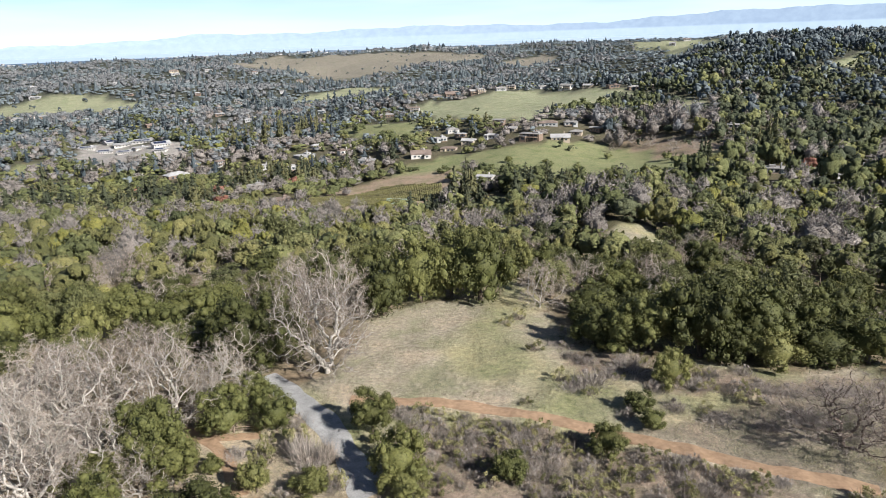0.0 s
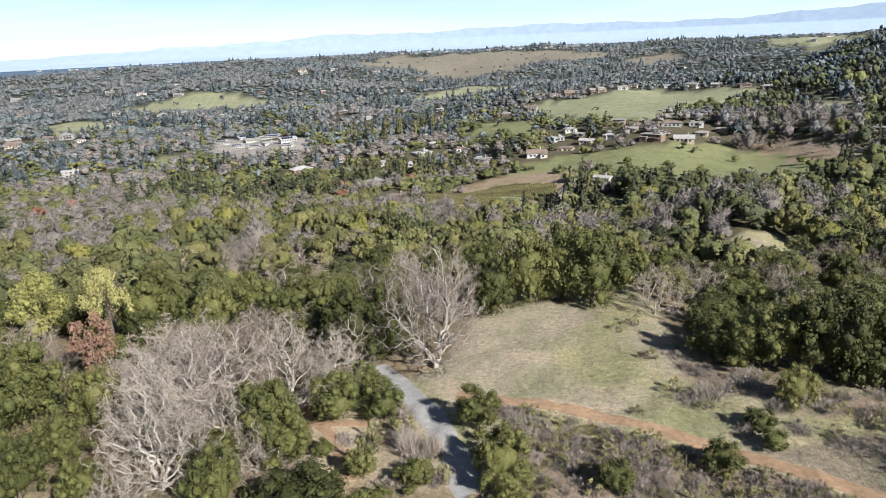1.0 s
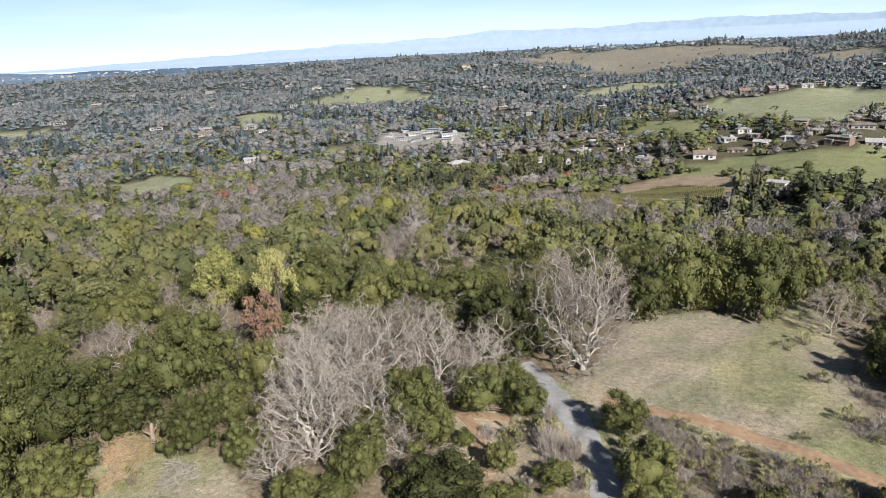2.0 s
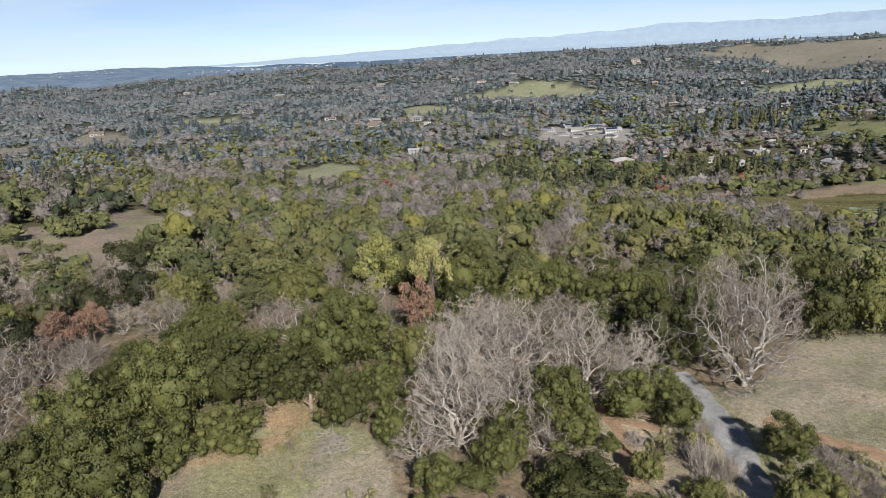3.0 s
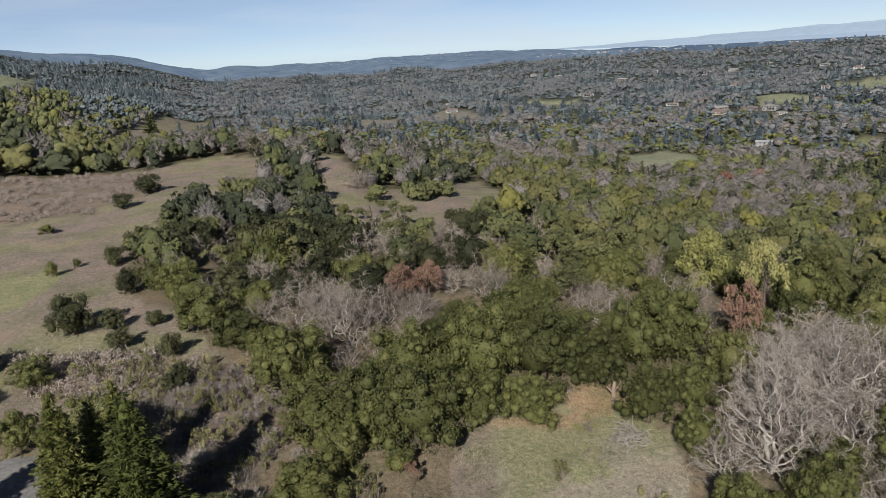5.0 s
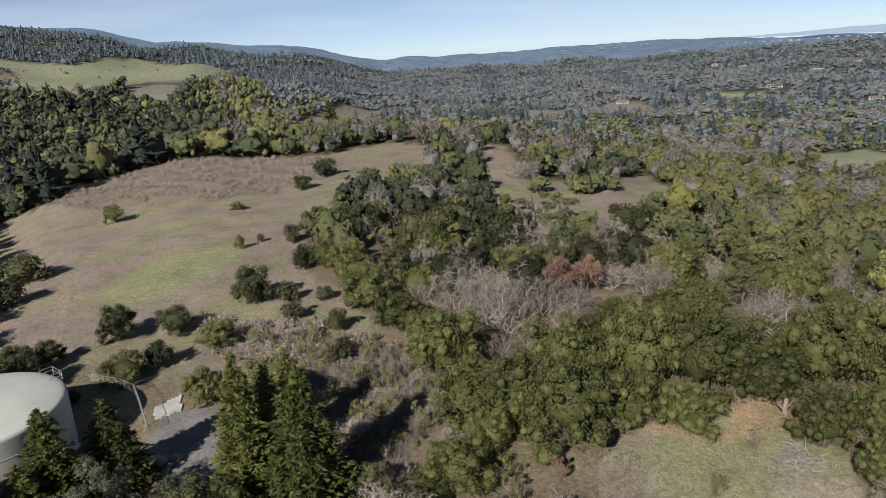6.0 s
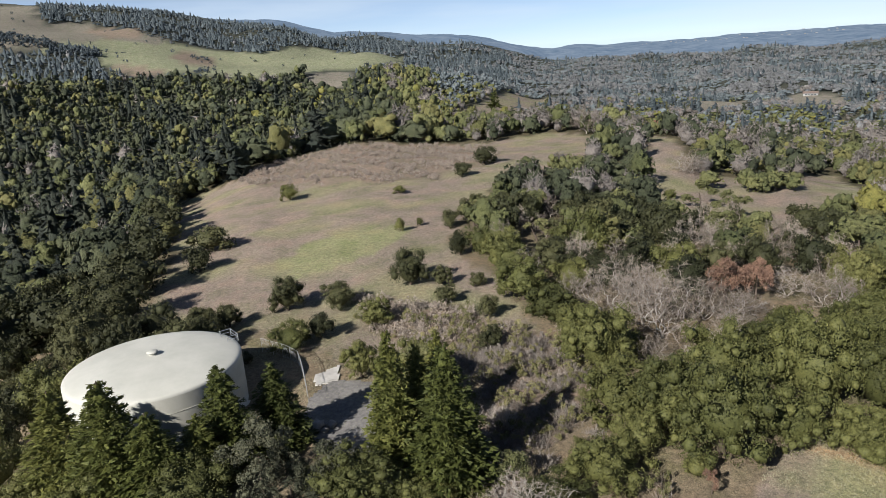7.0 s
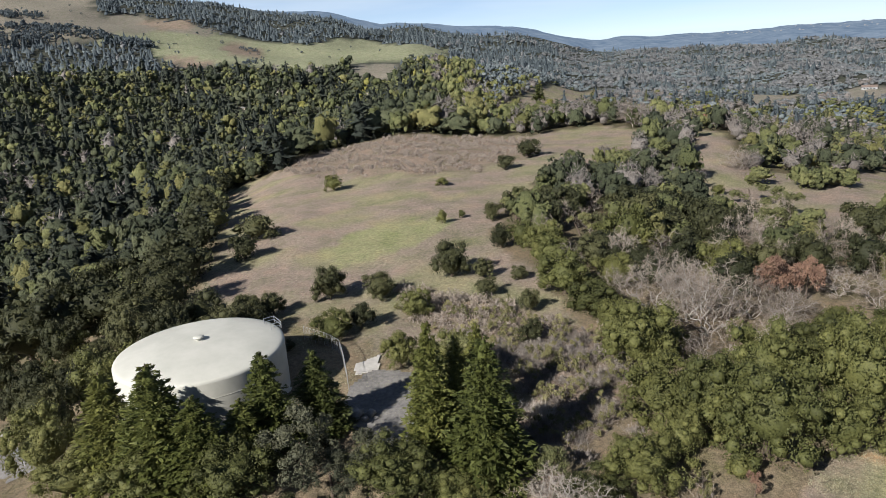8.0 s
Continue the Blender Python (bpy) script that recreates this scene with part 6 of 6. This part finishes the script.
        s = s * np.clip(np.hypot(p[:, :1], p[:, 1:2]) / 1100, 0.04, 0.16)
        tw = np.stack([p - s, p + s, p + t * 0.6], 1).reshape(-1, 3)
        v, f = tw, np.arange(len(tw)).reshape(-1, 3)
        tagged(new("ridge_brush", mesh("ridge_brush", v, f, TWIG)), "grey-brown winter brush over the ridge", "brush", kind="stuff")


build_woods()


# ---- grass ----
def build_grass():
    rng = np.random.RandomState(9)
    pts = []
    for name, cover, c in OPEN:
        if cover not in ("dry", "litter", "straw") or np.hypot(*c.T).min() > 170:
            continue
        lo, hi = np.maximum(c.min(0), -230), np.minimum(c.max(0), 230)
        n = int((hi - lo).prod() * 34.0)
        x, y = rng.uniform(lo[0], hi[0], n), rng.uniform(lo[1], hi[1], n)
        ok = inside(x, y, c) & (np.hypot(x, y) < 215) & ~near_line(x, y, GRAVEL, 2.3) & ~near_line(x, y, TRACK, 1.7) & ~near_line(x, y, PATH, 1.2)
        ok &= rng.rand(n) < np.clip(1.25 - np.hypot(x, y) / 150, 0.06, 1) * (0.55 + 0.45 * waves(x, y, 8, 61))
        pts.append(np.stack([x[ok], y[ok]], -1))
    p = np.concatenate(pts)
    n = len(p)
    z = ground(p[:, 0], p[:, 1])
    a = rng.uniform(0, 6.283, n)
    hgt, wid = rng.uniform(0.08, 0.30, n), rng.uniform(0.03, 0.07, n)
    lean = rng.normal(size=(n, 2)) * 0.16
    dx, dy = np.cos(a) * wid, np.sin(a) * wid
    base = np.stack([p[:, 0], p[:, 1], z - 0.02], -1)
    v = np.stack([base - np.stack([dx, dy, 0 * dx], -1), base + np.stack([dx, dy, 0 * dx], -1), base + np.stack([lean[:, 0], lean[:, 1], hgt], -1)], 1).reshape(-1, 3)
    m = foliage("dry_grass_blades", (0.20, 0.195, 0.12), (0.26, 0.25, 0.165), (0.34, 0.32, 0.235), 0.25)
    tagged(new("grass", mesh("grass", v, np.arange(len(v)).reshape(-1, 3), m)), "tufts of dry winter grass in the meadows", "grass", kind="stuff")


build_grass()

# ---- water tank ----
def build_tank():
    (cx, cy), r, h = TANK_AT, TANK_R, TANK_H
    z0 = height_at(cx, cy) - 0.3
    tank = tagged(new("water_tank"), "large round cream-painted steel water tank with a shallow domed roof", "tank")
    tank.location = (cx, cy, z0)
    bm = bmesh.new()
    prof = [(r + 0.35, 0.0), (r + 0.35, 0.35), (r, 0.36)] + [(r, h * k / 3 - 0.02) for k in (1, 2)] + [(r, h - 0.45)]
    spin(bm, prof, 96)
    bm_part("wall", bm, TANK_M, tank, smooth=True)
    for k in (1, 2):
        bm = bmesh.new()
        spin(bm, [(r + 0.002, h * k / 3 - 0.06), (r + 0.025, h * k / 3 - 0.05), (r + 0.025, h * k / 3 + 0.05), (r + 0.002, h * k / 3 + 0.06)], 96)
        bm_part("weld_band", bm, TANK_M, tank, smooth=True)
    bm = bmesh.new()
    prof = [(r, h - 0.45), (r - 0.03, h - 0.2), (r - 0.2, h), (r - 0.6, h + 0.12)] + [(r * k, h + 0.14 + 1.25 * (1 - k * k)) for k in (0.9, 0.7, 0.5, 0.3, 0.1)] + [(0.02, h + 1.4)]
    spin(bm, prof, 96)
    bm_part("roof", bm, ROOF_TANK, tank, "chalky white domed roof", smooth=True)
    bm = bmesh.new()
    spin(bm, [(0.45, h + 1.3), (0.45, h + 1.75), (0.8, h + 1.78), (0.85, h + 1.9), (0.55, h + 2.05), (0.02, h + 2.1)], 24)
    bm_part("roof_vent", bm, ROOF_TANK, tank, "mushroom-shaped roof vent", smooth=True)
    # landing with rails and hatch at the rim
    a = math.radians(126)
    px, py = math.cos(a) * (r - 1.6), math.sin(a) * (r - 1.6)
    out, side = Vector((math.cos(a), math.sin(a), 0)), Vector((-math.sin(a), math.cos(a), 0))
    o = Vector((px, py, h + 0.25))
    corners = [o - side * 1.6 - out * 0.2, o - side * 1.6 + out * 1.5, o + side * 1.6 + out * 1.5, o + side * 1.6 - out * 0.2]
    for k, c in enumerate(corners):
        bm = bmesh.new()
        rod(bm, c, c + Vector((0, 0, 1.15)), 0.06)
        bm_part("rail_post", bm, STEEL, tank)
    for p, q in zip(corners[:-1], corners[1:]):
        for up in (0.55, 1.1):
            bm = bmesh.new()
            rod(bm, p + Vector((0, 0, up)), q + Vector((0, 0, up)), 0.05)
            bm_part("guard_rail", bm, STEEL, tank)
    bm = bmesh.new()
    box(bm, o.x - out.x * 1.2, o.y - out.y * 1.2, h + 0.2, 0.9, 0.9, 0.35, 126, 0.03)
    bm_part("hatch", bm, STEEL, tank)
    for s in (-0.25, 0.25):
        bm = bmesh.new()
        c = out * (r + 0.2) + side * s
        rod(bm, c + Vector((0, 0, 0.4)), c + Vector((0, 0, h + 1.1)), 0.03)
        bm_part("ladder_rail", bm, STEEL, tank)
    for k in range(20):
        bm = bmesh.new()
        c = out * (r + 0.2) + Vector((0, 0, 0.6 + k * 0.34))
        rod(bm, c - side * 0.25, c + side * 0.25, 0.018, sides=6)
        bm_part("rung", bm, STEEL, tank)


def spin(bm, profile, steps):
    rings = []
    for r, z in profile:
        rings.append([bm.verts.new((r * math.cos(2 * math.pi * k / steps), r * math.sin(2 * math.pi * k / steps), z)) for k in range(steps)])
    for a, b in zip(rings[:-1], rings[1:]):
        for k in range(steps):
            bm.faces.new((a[k], a[(k + 1) % steps], b[(k + 1) % steps], b[k]))


build_tank()


# ---- fences ----
MESH_M, n, l, b = shader("chain_link", 0.5, 0.7)
b.inputs["Base Color"].default_value = (0.45, 0.46, 0.47, 1)


def fence(line, high, gap=2.6):
    p = np.array(line, float)
    s = np.concatenate([[0], np.cumsum(np.hypot(*np.diff(p, axis=0).T))])
    u = np.linspace(0, s[-1], max(2, int(s[-1] / gap) + 1))
    pts = [Vector((float(np.interp(k, s, p[:, 0])), float(np.interp(k, s, p[:, 1])), 0)) for k in u]
    for q in pts:
        q.z = height_at(q.x, q.y)
    ob = tagged(new("fence"), "galvanised chain-link fence with round steel posts", "fence")
    for q in pts:
        bm = bmesh.new()
        rod(bm, q - Vector((0, 0, 0.1)), q + Vector((0, 0, high + 0.05)), 0.045)
        bm_part("post", bm, STEEL, ob)
    for q, w in zip(pts[:-1], pts[1:]):
        bm = bmesh.new()
        rod(bm, q + Vector((0, 0, high)), w + Vector((0, 0, high)), 0.03)
        bm_part("top_rail", bm, STEEL, ob)
        bm = bmesh.new()
        n = 12
        for k in range(n + 1):
            f = k / n
            for a, c in ((Vector((0, 0, 0.1)), Vector((0, 0, high))), (Vector((0, 0, high)), Vector((0, 0, 0.1)))):
                f2 = min(1.0, f + 0.5)
                rod(bm, q.lerp(w, f) + a, q.lerp(w, f2) + (a.lerp(c, (f2 - f) / 0.5)), 0.008, sides=3)
        bm_part("wire_mesh", bm, MESH_M, ob)


fence(FENCE, 2.6)
fence(FENCE2, 2.2)

# low timber rail beside the path
rail = tagged(new("rail_fence"), "low weathered split-rail timber fence beside the dirt path", "fence")
ends = [Vector((x, y, height_at(x, y))) for x, y in RAIL]
for q in ends:
    bm = bmesh.new()
    rod(bm, q - Vector((0, 0, 0.2)), q + Vector((0.03, 0.02, 1.0)), 0.12, 0.10, 7)
    bm_part("post", bm, TIMBER, rail)
for q, w in zip(ends[:-1], ends[1:]):
    for up, drop in ((0.45, 0.05), (0.85, -0.06)):
        bm = bmesh.new()
        rod(bm, q + Vector((0, 0.05, up)), w + Vector((0, -0.05, up + drop)), 0.085, 0.07, 6)
        bm_part("rail", bm, TIMBER, rail)

# boulders at the edge of the yard
_rock_rng = np.random.RandomState(4)
for (x, y), size in zip(ROCKS, (1.3, 0.9, 0.7)):
    v = ICO3[0] * (1 + 0.10 * _rock_rng.normal(size=(len(ICO3[0]), 1))) * (size, size * 0.8, size * 0.6)
    v = v + 0.12 * np.sin(v[:, [1, 2, 0]] * 4.0)
    ob = new("boulder", mesh("boulder", v + (x, y, height_at(x, y) + size * 0.25), ICO3[1], ROCK_M, None, True))
    tagged(ob, "pale rounded boulder beside the asphalt yard", "boulder", "boulders by the yard")

# a dead trunk and heaps of fallen branches in the clearing
def fallen(x, y, reach, seed, label):
    rng = np.random.RandomState(seed)
    ob = tagged(new("branch_pile"), label, "branches", "fallen branches")
    ob.location = (x, y, height_at(x, y))
    for _ in range(16):
        a, q, up = rng.uniform(0, 6.283), reach * math.sqrt(rng.rand()), rng.uniform(0.05, 0.5)
        d = np.array((math.cos(a + 1.3), math.sin(a + 1.3), rng.uniform(-0.1, 0.25)))
        p = np.array((math.cos(a) * q, math.sin(a) * q, up))
        pts = [p]
        for _ in range(4):
            d = unit(d + rng.normal(size=3) * (0.35, 0.35, 0.15))
            pts.append(pts[-1] + d * rng.uniform(0.4, 0.8))
            pts[-1][2] = max(pts[-1][2], 0.04)
        v, f = tube(np.array(pts), np.linspace(rng.uniform(0.05, 0.13), 0.02, 5), 5)
        part("branch", v, f, BARK, ob)


fallen(-61, 56, 2.6, 21, "heap of pale fallen oak branches on the clearing")
_stump_rng = np.random.RandomState(8)
stump = tagged(new("dead_oak"), "pale weathered dead oak with broken limbs under live oaks", "tree")
stump.matrix_basis = pose(-69.6, 60.6, height_at(-69.6, 60.6) - 0.1, 0, 0, 40) @ Matrix.Diagonal((0.75, 0.75, 0.85, 1))
for name, pts, radii in (("trunk", ((0, 0, 0), (0.1, 0, 1.2), (0.0, 0.1, 2.6), (0.2, 0.1, 3.9)), (0.75, 0.5, 0.42, 0.3)), ("limb", ((0.0, 0.1, 2.3), (0.8, 0.3, 3.0), (1.3, 0.2, 4.2)), (0.26, 0.2, 0.1)),
                         ("limb", ((0.05, 0.05, 1.8), (-0.7, -0.2, 2.6), (-1.4, 0.1, 3.0)), (0.22, 0.15, 0.07))):
    v, f = tube(np.array(pts, float), radii, 9)
    part(name, v + _stump_rng.normal(size=v.shape) * 0.03, f, TIMBER, stump, smooth=True)

# utility pole by the yard
pole = tagged(new("utility_pole"), "short weathered timber pole with a metal cap", "pole")
pole.location = (MISC[0][0], MISC[0][1], height_at(*MISC[0]) - 0.2)
bm = bmesh.new()
rod(bm, (0, 0, 0), (0, 0, 3.1), 0.13, 0.11, 10)
bm_part("shaft", bm, TIMBER, pole)
bm = bmesh.new()
rod(bm, (-0.22, 0, 2.85), (0.22, 0, 2.85), 0.05)
box(bm, 0, 0, 3.1, 0.3, 0.3, 0.18, 0, 0.02)
bm_part("cap", bm, STEEL, pole, "pale metal fitting")


# ---- houses ----
_house_rng = random.Random(4)


def roof_shape(bm, l, w, z, rise, over, hip):
    l2, w2 = l / 2 + over, w / 2 + over
    r = max(0.3, l2 - w2) if hip else l2
    low = [bm.verts.new(p) for p in ((-l2, -w2, z), (l2, -w2, z), (l2, w2, z), (-l2, w2, z))]
    top = [bm.verts.new(p) for p in ((-r, 0, z + rise), (r, 0, z + rise))]
    under = [bm.verts.new((v.co.x, v.co.y, z - 0.25)) for v in low]
    for f in ((low[0], low[1], top[1], top[0]), (low[2], low[3], top[0], top[1]), (low[1], low[2], top[1]), (low[3], low[0], top[0])):
        bm.faces.new(f)
    for k in range(4):
        bm.faces.new((under[k], under[(k + 1) % 4], low[(k + 1) % 4], low[k]))
    bm.faces.new(under[::-1])


def build_house(x, y, wide):
    rng = _house_rng
    wide = wide * 0.78
    modern = rng.random() < 0.45
    deep, high = wide * rng.uniform(0.5, 0.68), rng.choice((2.9, 3.1, 3.2, 5.2))
    wall = rng.choice((WALL_M[0], WALL_M[1], WALL_M[2], WALL_M[2], WALL_M[3], WALL_M[3]))
    roof = rng.choice(ROOF_M)
    tint = {0: "white", 1: "tan", 2: "brown", 3: "grey"}[WALL_M.index(wall)]
    ob = tagged(new("house"), "%s %s-storey hillside house with a %s %s roof" % (tint, "single" if high < 5 else "two", "flat" if modern else "pitched",
                ("grey", "brown", "pale")[ROOF_M.index(roof)]), "house", "houses on the hills")
    face = math.degrees(math.atan2(-x, y)) + rng.uniform(-30, 30)
    ob.matrix_basis = pose(x, y, height_at(x, y) - 0.6, 0, 0, face)
    wing = rng.choice((-1, 1))
    low = min(high, 3.3) + 0.6
    bm = bmesh.new()
    box(bm, 0, 0, -2.0, wide, deep, high + 2.6, 0, 0.05)
    bm_part("wall", bm, wall, ob)
    bm = bmesh.new()
    box(bm, wing * wide * 0.32, -deep * 0.5, -2.0, wide * 0.34, deep * 0.6, low + 2.0, 0, 0.05)
    bm_part("wing_wall", bm, wall, ob)
    bm = bmesh.new()
    if modern:
        box(bm, 0, 0, high + 0.6, wide + 1.4, deep + 1.4, 0.4, 0, 0.06)
        box(bm, -wing * wide * 0.22, deep * 0.1, high + 1.0, wide * 0.3, deep * 0.5, 1.3, 0, 0.06)
    else:
        roof_shape(bm, wide, deep, high + 0.6, deep * rng.uniform(0.16, 0.26), 0.6, rng.random() < 0.5)
    bm_part("roof", bm, roof, ob)
    bm = bmesh.new()
    if modern:
        box(bm, wing * wide * 0.32, -deep * 0.5, low + 0.02, wide * 0.34 + 0.8, deep * 0.6 + 0.8, 0.3, 0, 0.05)
    else:
        roof_shape(bm, deep * 0.66, wide * 0.34, 0, wide * 0.07, 0.4, True)
        bmesh.ops.transform(bm, matrix=pose(wing * wide * 0.32, -deep * 0.5, low + 0.02, 0, 0, 90), verts=bm.verts)
    bm_part("wing_roof", bm, roof, ob)
    for level in range(1 if high < 5 else 2):
        n = 3 if wide < 16 else 4
        for k in range(n):
            px = -wing * wide * 0.02 + (k - (n - 1) / 2) * wide * 0.8 / n
            y0 = -deep / 2 if abs(px - wing * wide * 0.32) > wide * 0.2 or level else -deep * 0.8
            bm = bmesh.new()
            box(bm, px, y0 - 0.03, 1.2 + level * 2.7, wide * (0.17 if modern else 0.11), 0.12, 1.8 if modern else 1.4)
            bm_part("window", bm, GLASS, ob)
    if high > 5 or modern:     # a railed deck on the valley side
        dx, dy = -wing * wide * 0.2, -deep * 0.5 - 1.4
        bm = bmesh.new()
        box(bm, dx, dy, 0.55 if high < 5 else 3.2, wide * 0.5, 2.8, 0.22, 0, 0.03)
        bm_part("deck", bm, TIMBER, ob)
        bm = bmesh.new()
        z0 = 0.77 if high < 5 else 3.42
        box(bm, dx, dy - 1.3, z0 + 0.9, wide * 0.5, 0.1, 0.1)
        for k in range(7):
            box(bm, dx + (k - 3) * wide * 0.08, dy - 1.3, z0, 0.08, 0.08, 0.9)
        bm_part("railing", bm, TIMBER, ob)
        for k in (-1, 1):
            bm = bmesh.new()
            box(bm, dx + k * wide * 0.22, dy - 1.1, -3.0, 0.25, 0.25, z0 + 2.78)
            bm_part("post", bm, TIMBER, ob)
    if rng.random() < 0.6:
        bm = bmesh.new()
        box(bm, wide * 0.2, deep * 0.12, high, 0.9, 0.7, deep * 0.25 + 1.8, 0, 0.04)
        bm_part("chimney", bm, wall, ob)


def build_school(x, y, wide):
    rng = _house_rng
    gabled, solar = rng.random() < 0.5, rng.random() < 0.75
    ob = tagged(new("school_building"), "low white school building, pale %s roof%s" % ("pitched" if gabled else "flat", " with dark solar panels" if solar else ""), "building", "school buildings")
    ob.matrix_basis = pose(x, y, height_at(x, y) - 0.5, 0, 0, math.degrees(math.atan2(-x, y)) + rng.uniform(-35, 35))
    deep, wide = wide * rng.uniform(0.55, 0.8), wide * rng.uniform(0.75, 1.1)
    bm = bmesh.new()
    box(bm, 0, 0, -1.0, wide, deep, 4.0, 0, 0.05)
    bm_part("wall", bm, WALL_M[0], ob)
    rise = deep * 0.22
    bm = bmesh.new()
    if gabled:
        roof_shape(bm, wide, deep, 3.0, rise, 1.0, False)
    else:
        box(bm, 0, 0, 3.0, wide + 2.4, deep + 2.4, 0.4, 0, 0.05)
        box(bm, wide * 0.3, deep * 0.2, 3.4, wide * 0.2, deep * 0.3, 1.4, 0, 0.05)
    bm_part("roof", bm, ROOF_M[2], ob)
    if solar:
        for k in range(4):
            bm = bmesh.new()
            box(bm, 0, 0, 0, wide * 0.16, deep * 0.34, 0.12)
            tilt = math.degrees(math.atan2(rise, deep / 2 + 1.0)) if gabled else 6
            bmesh.ops.transform(bm, matrix=pose((k - 1.9) * wide * 0.18, -deep * 0.27, (3.0 + rise * 0.5 + 0.4) if gabled else 3.65, tilt, 0, 0), verts=bm.verts)
            bm_part("solar_panel", bm, SOLAR, ob)
    for k in range(6):
        bm = bmesh.new()
        box(bm, (k - 2.5) * wide / 6.4, -deep / 2 - 0.03, 1.0, wide / 16, 0.12, 1.2)
        bm_part("window", bm, GLASS, ob)


for q in HOUSES:
    build_house(*q)
for q in SCHOOL:
    build_school(*q)


# ---- vineyard rows and tennis court ----
def build_vineyard():
    corners = [c for n, _, c in OPEN if n == "vineyard"][0]
    rng = np.random.RandomState(3)
    lo, hi = corners.min(0), corners.max(0)
    for row in np.arange(lo[1], hi[1], 4.2):
        xs = np.arange(lo[0], hi[0], 1.3)
        ys = row + 0.10 * (xs - lo[0])
        ok = inside(xs, ys, corners)
        if ok.sum() < 6:
            continue
        xs, ys = xs[ok], ys[ok]
        v, f = crowns(rng, xs, ys, np.full(len(xs), 1.9), np.full(len(xs), 1.6), ICO1, -0.3, 0.25)
        tagged(new("vine", mesh("vine", v, f, VINE_M)), "trained row of winter vines on brown soil", "vines", "vineyard rows")


build_vineyard()
court = tagged(new("tennis_court"), "pale green tennis court with white lines and a net", "tennis court")
mx, my = np.mean(COURT, axis=0).tolist()
court.matrix_basis = pose(mx, my, height_at(mx, my) + 0.9, 0, 0, 4)
bm = bmesh.new()
box(bm, 0, 0, -1.5, 30, 17, 1.5, 0, 0.05)
bm_part("surface", bm, COURT_M, court)
for x0, y0, sx, sy in ((0, -5.5, 23.8, 0.25), (0, 5.5, 23.8, 0.25), (-11.9, 0, 0.25, 11), (11.9, 0, 0.25, 11)):
    bm = bmesh.new()
    box(bm, x0, y0, 0.004, sx, sy, 0.01)
    bm_part("line", bm, CONCRETE, court)
bm = bmesh.new()
box(bm, 0, 0, 0.0, 0.06, 12.6, 0.95)
bm_part("net", bm, STEEL, court)


# ---- far town along the shore ----
def build_town():
    rng = np.random.RandomState(12)
    b = np.radians(np.concatenate([rng.uniform(-38, 55, 260), rng.uniform(60, 75, 40)]))
    r = np.concatenate([rng.uniform(2500, 3000, 260), rng.uniform(3700, 4400, 40)])
    x, y = -r * np.sin(b), r * np.cos(b)
    z = np.maximum(ground(x, y), 6) - 0.5
    s = rng.uniform(4, 13, len(x))
    h = rng.uniform(2, 4, len(x))
    cube = np.array([(i, j, k) for i in (-0.5, 0.5) for j in (-0.5, 0.5) for k in (0, 1)], float)
    quads = np.array([(0, 1, 3, 2), (4, 6, 7, 5), (0, 4, 5, 1), (2, 3, 7, 6), (1, 5, 7, 3)])
    v = np.stack([x, y, z], -1)[:, None] + cube[None] * np.stack([s, s * 0.6, h], -1)[:, None]
    f = (quads[None] + (np.arange(len(x)) * 8)[:, None, None]).reshape(-1, 4)
    tagged(new("far_town", mesh("far_town", v.reshape(-1, 3), f, TOWN_M)), "pale far-off town buildings along the bay", "town", kind="stuff")


build_town()
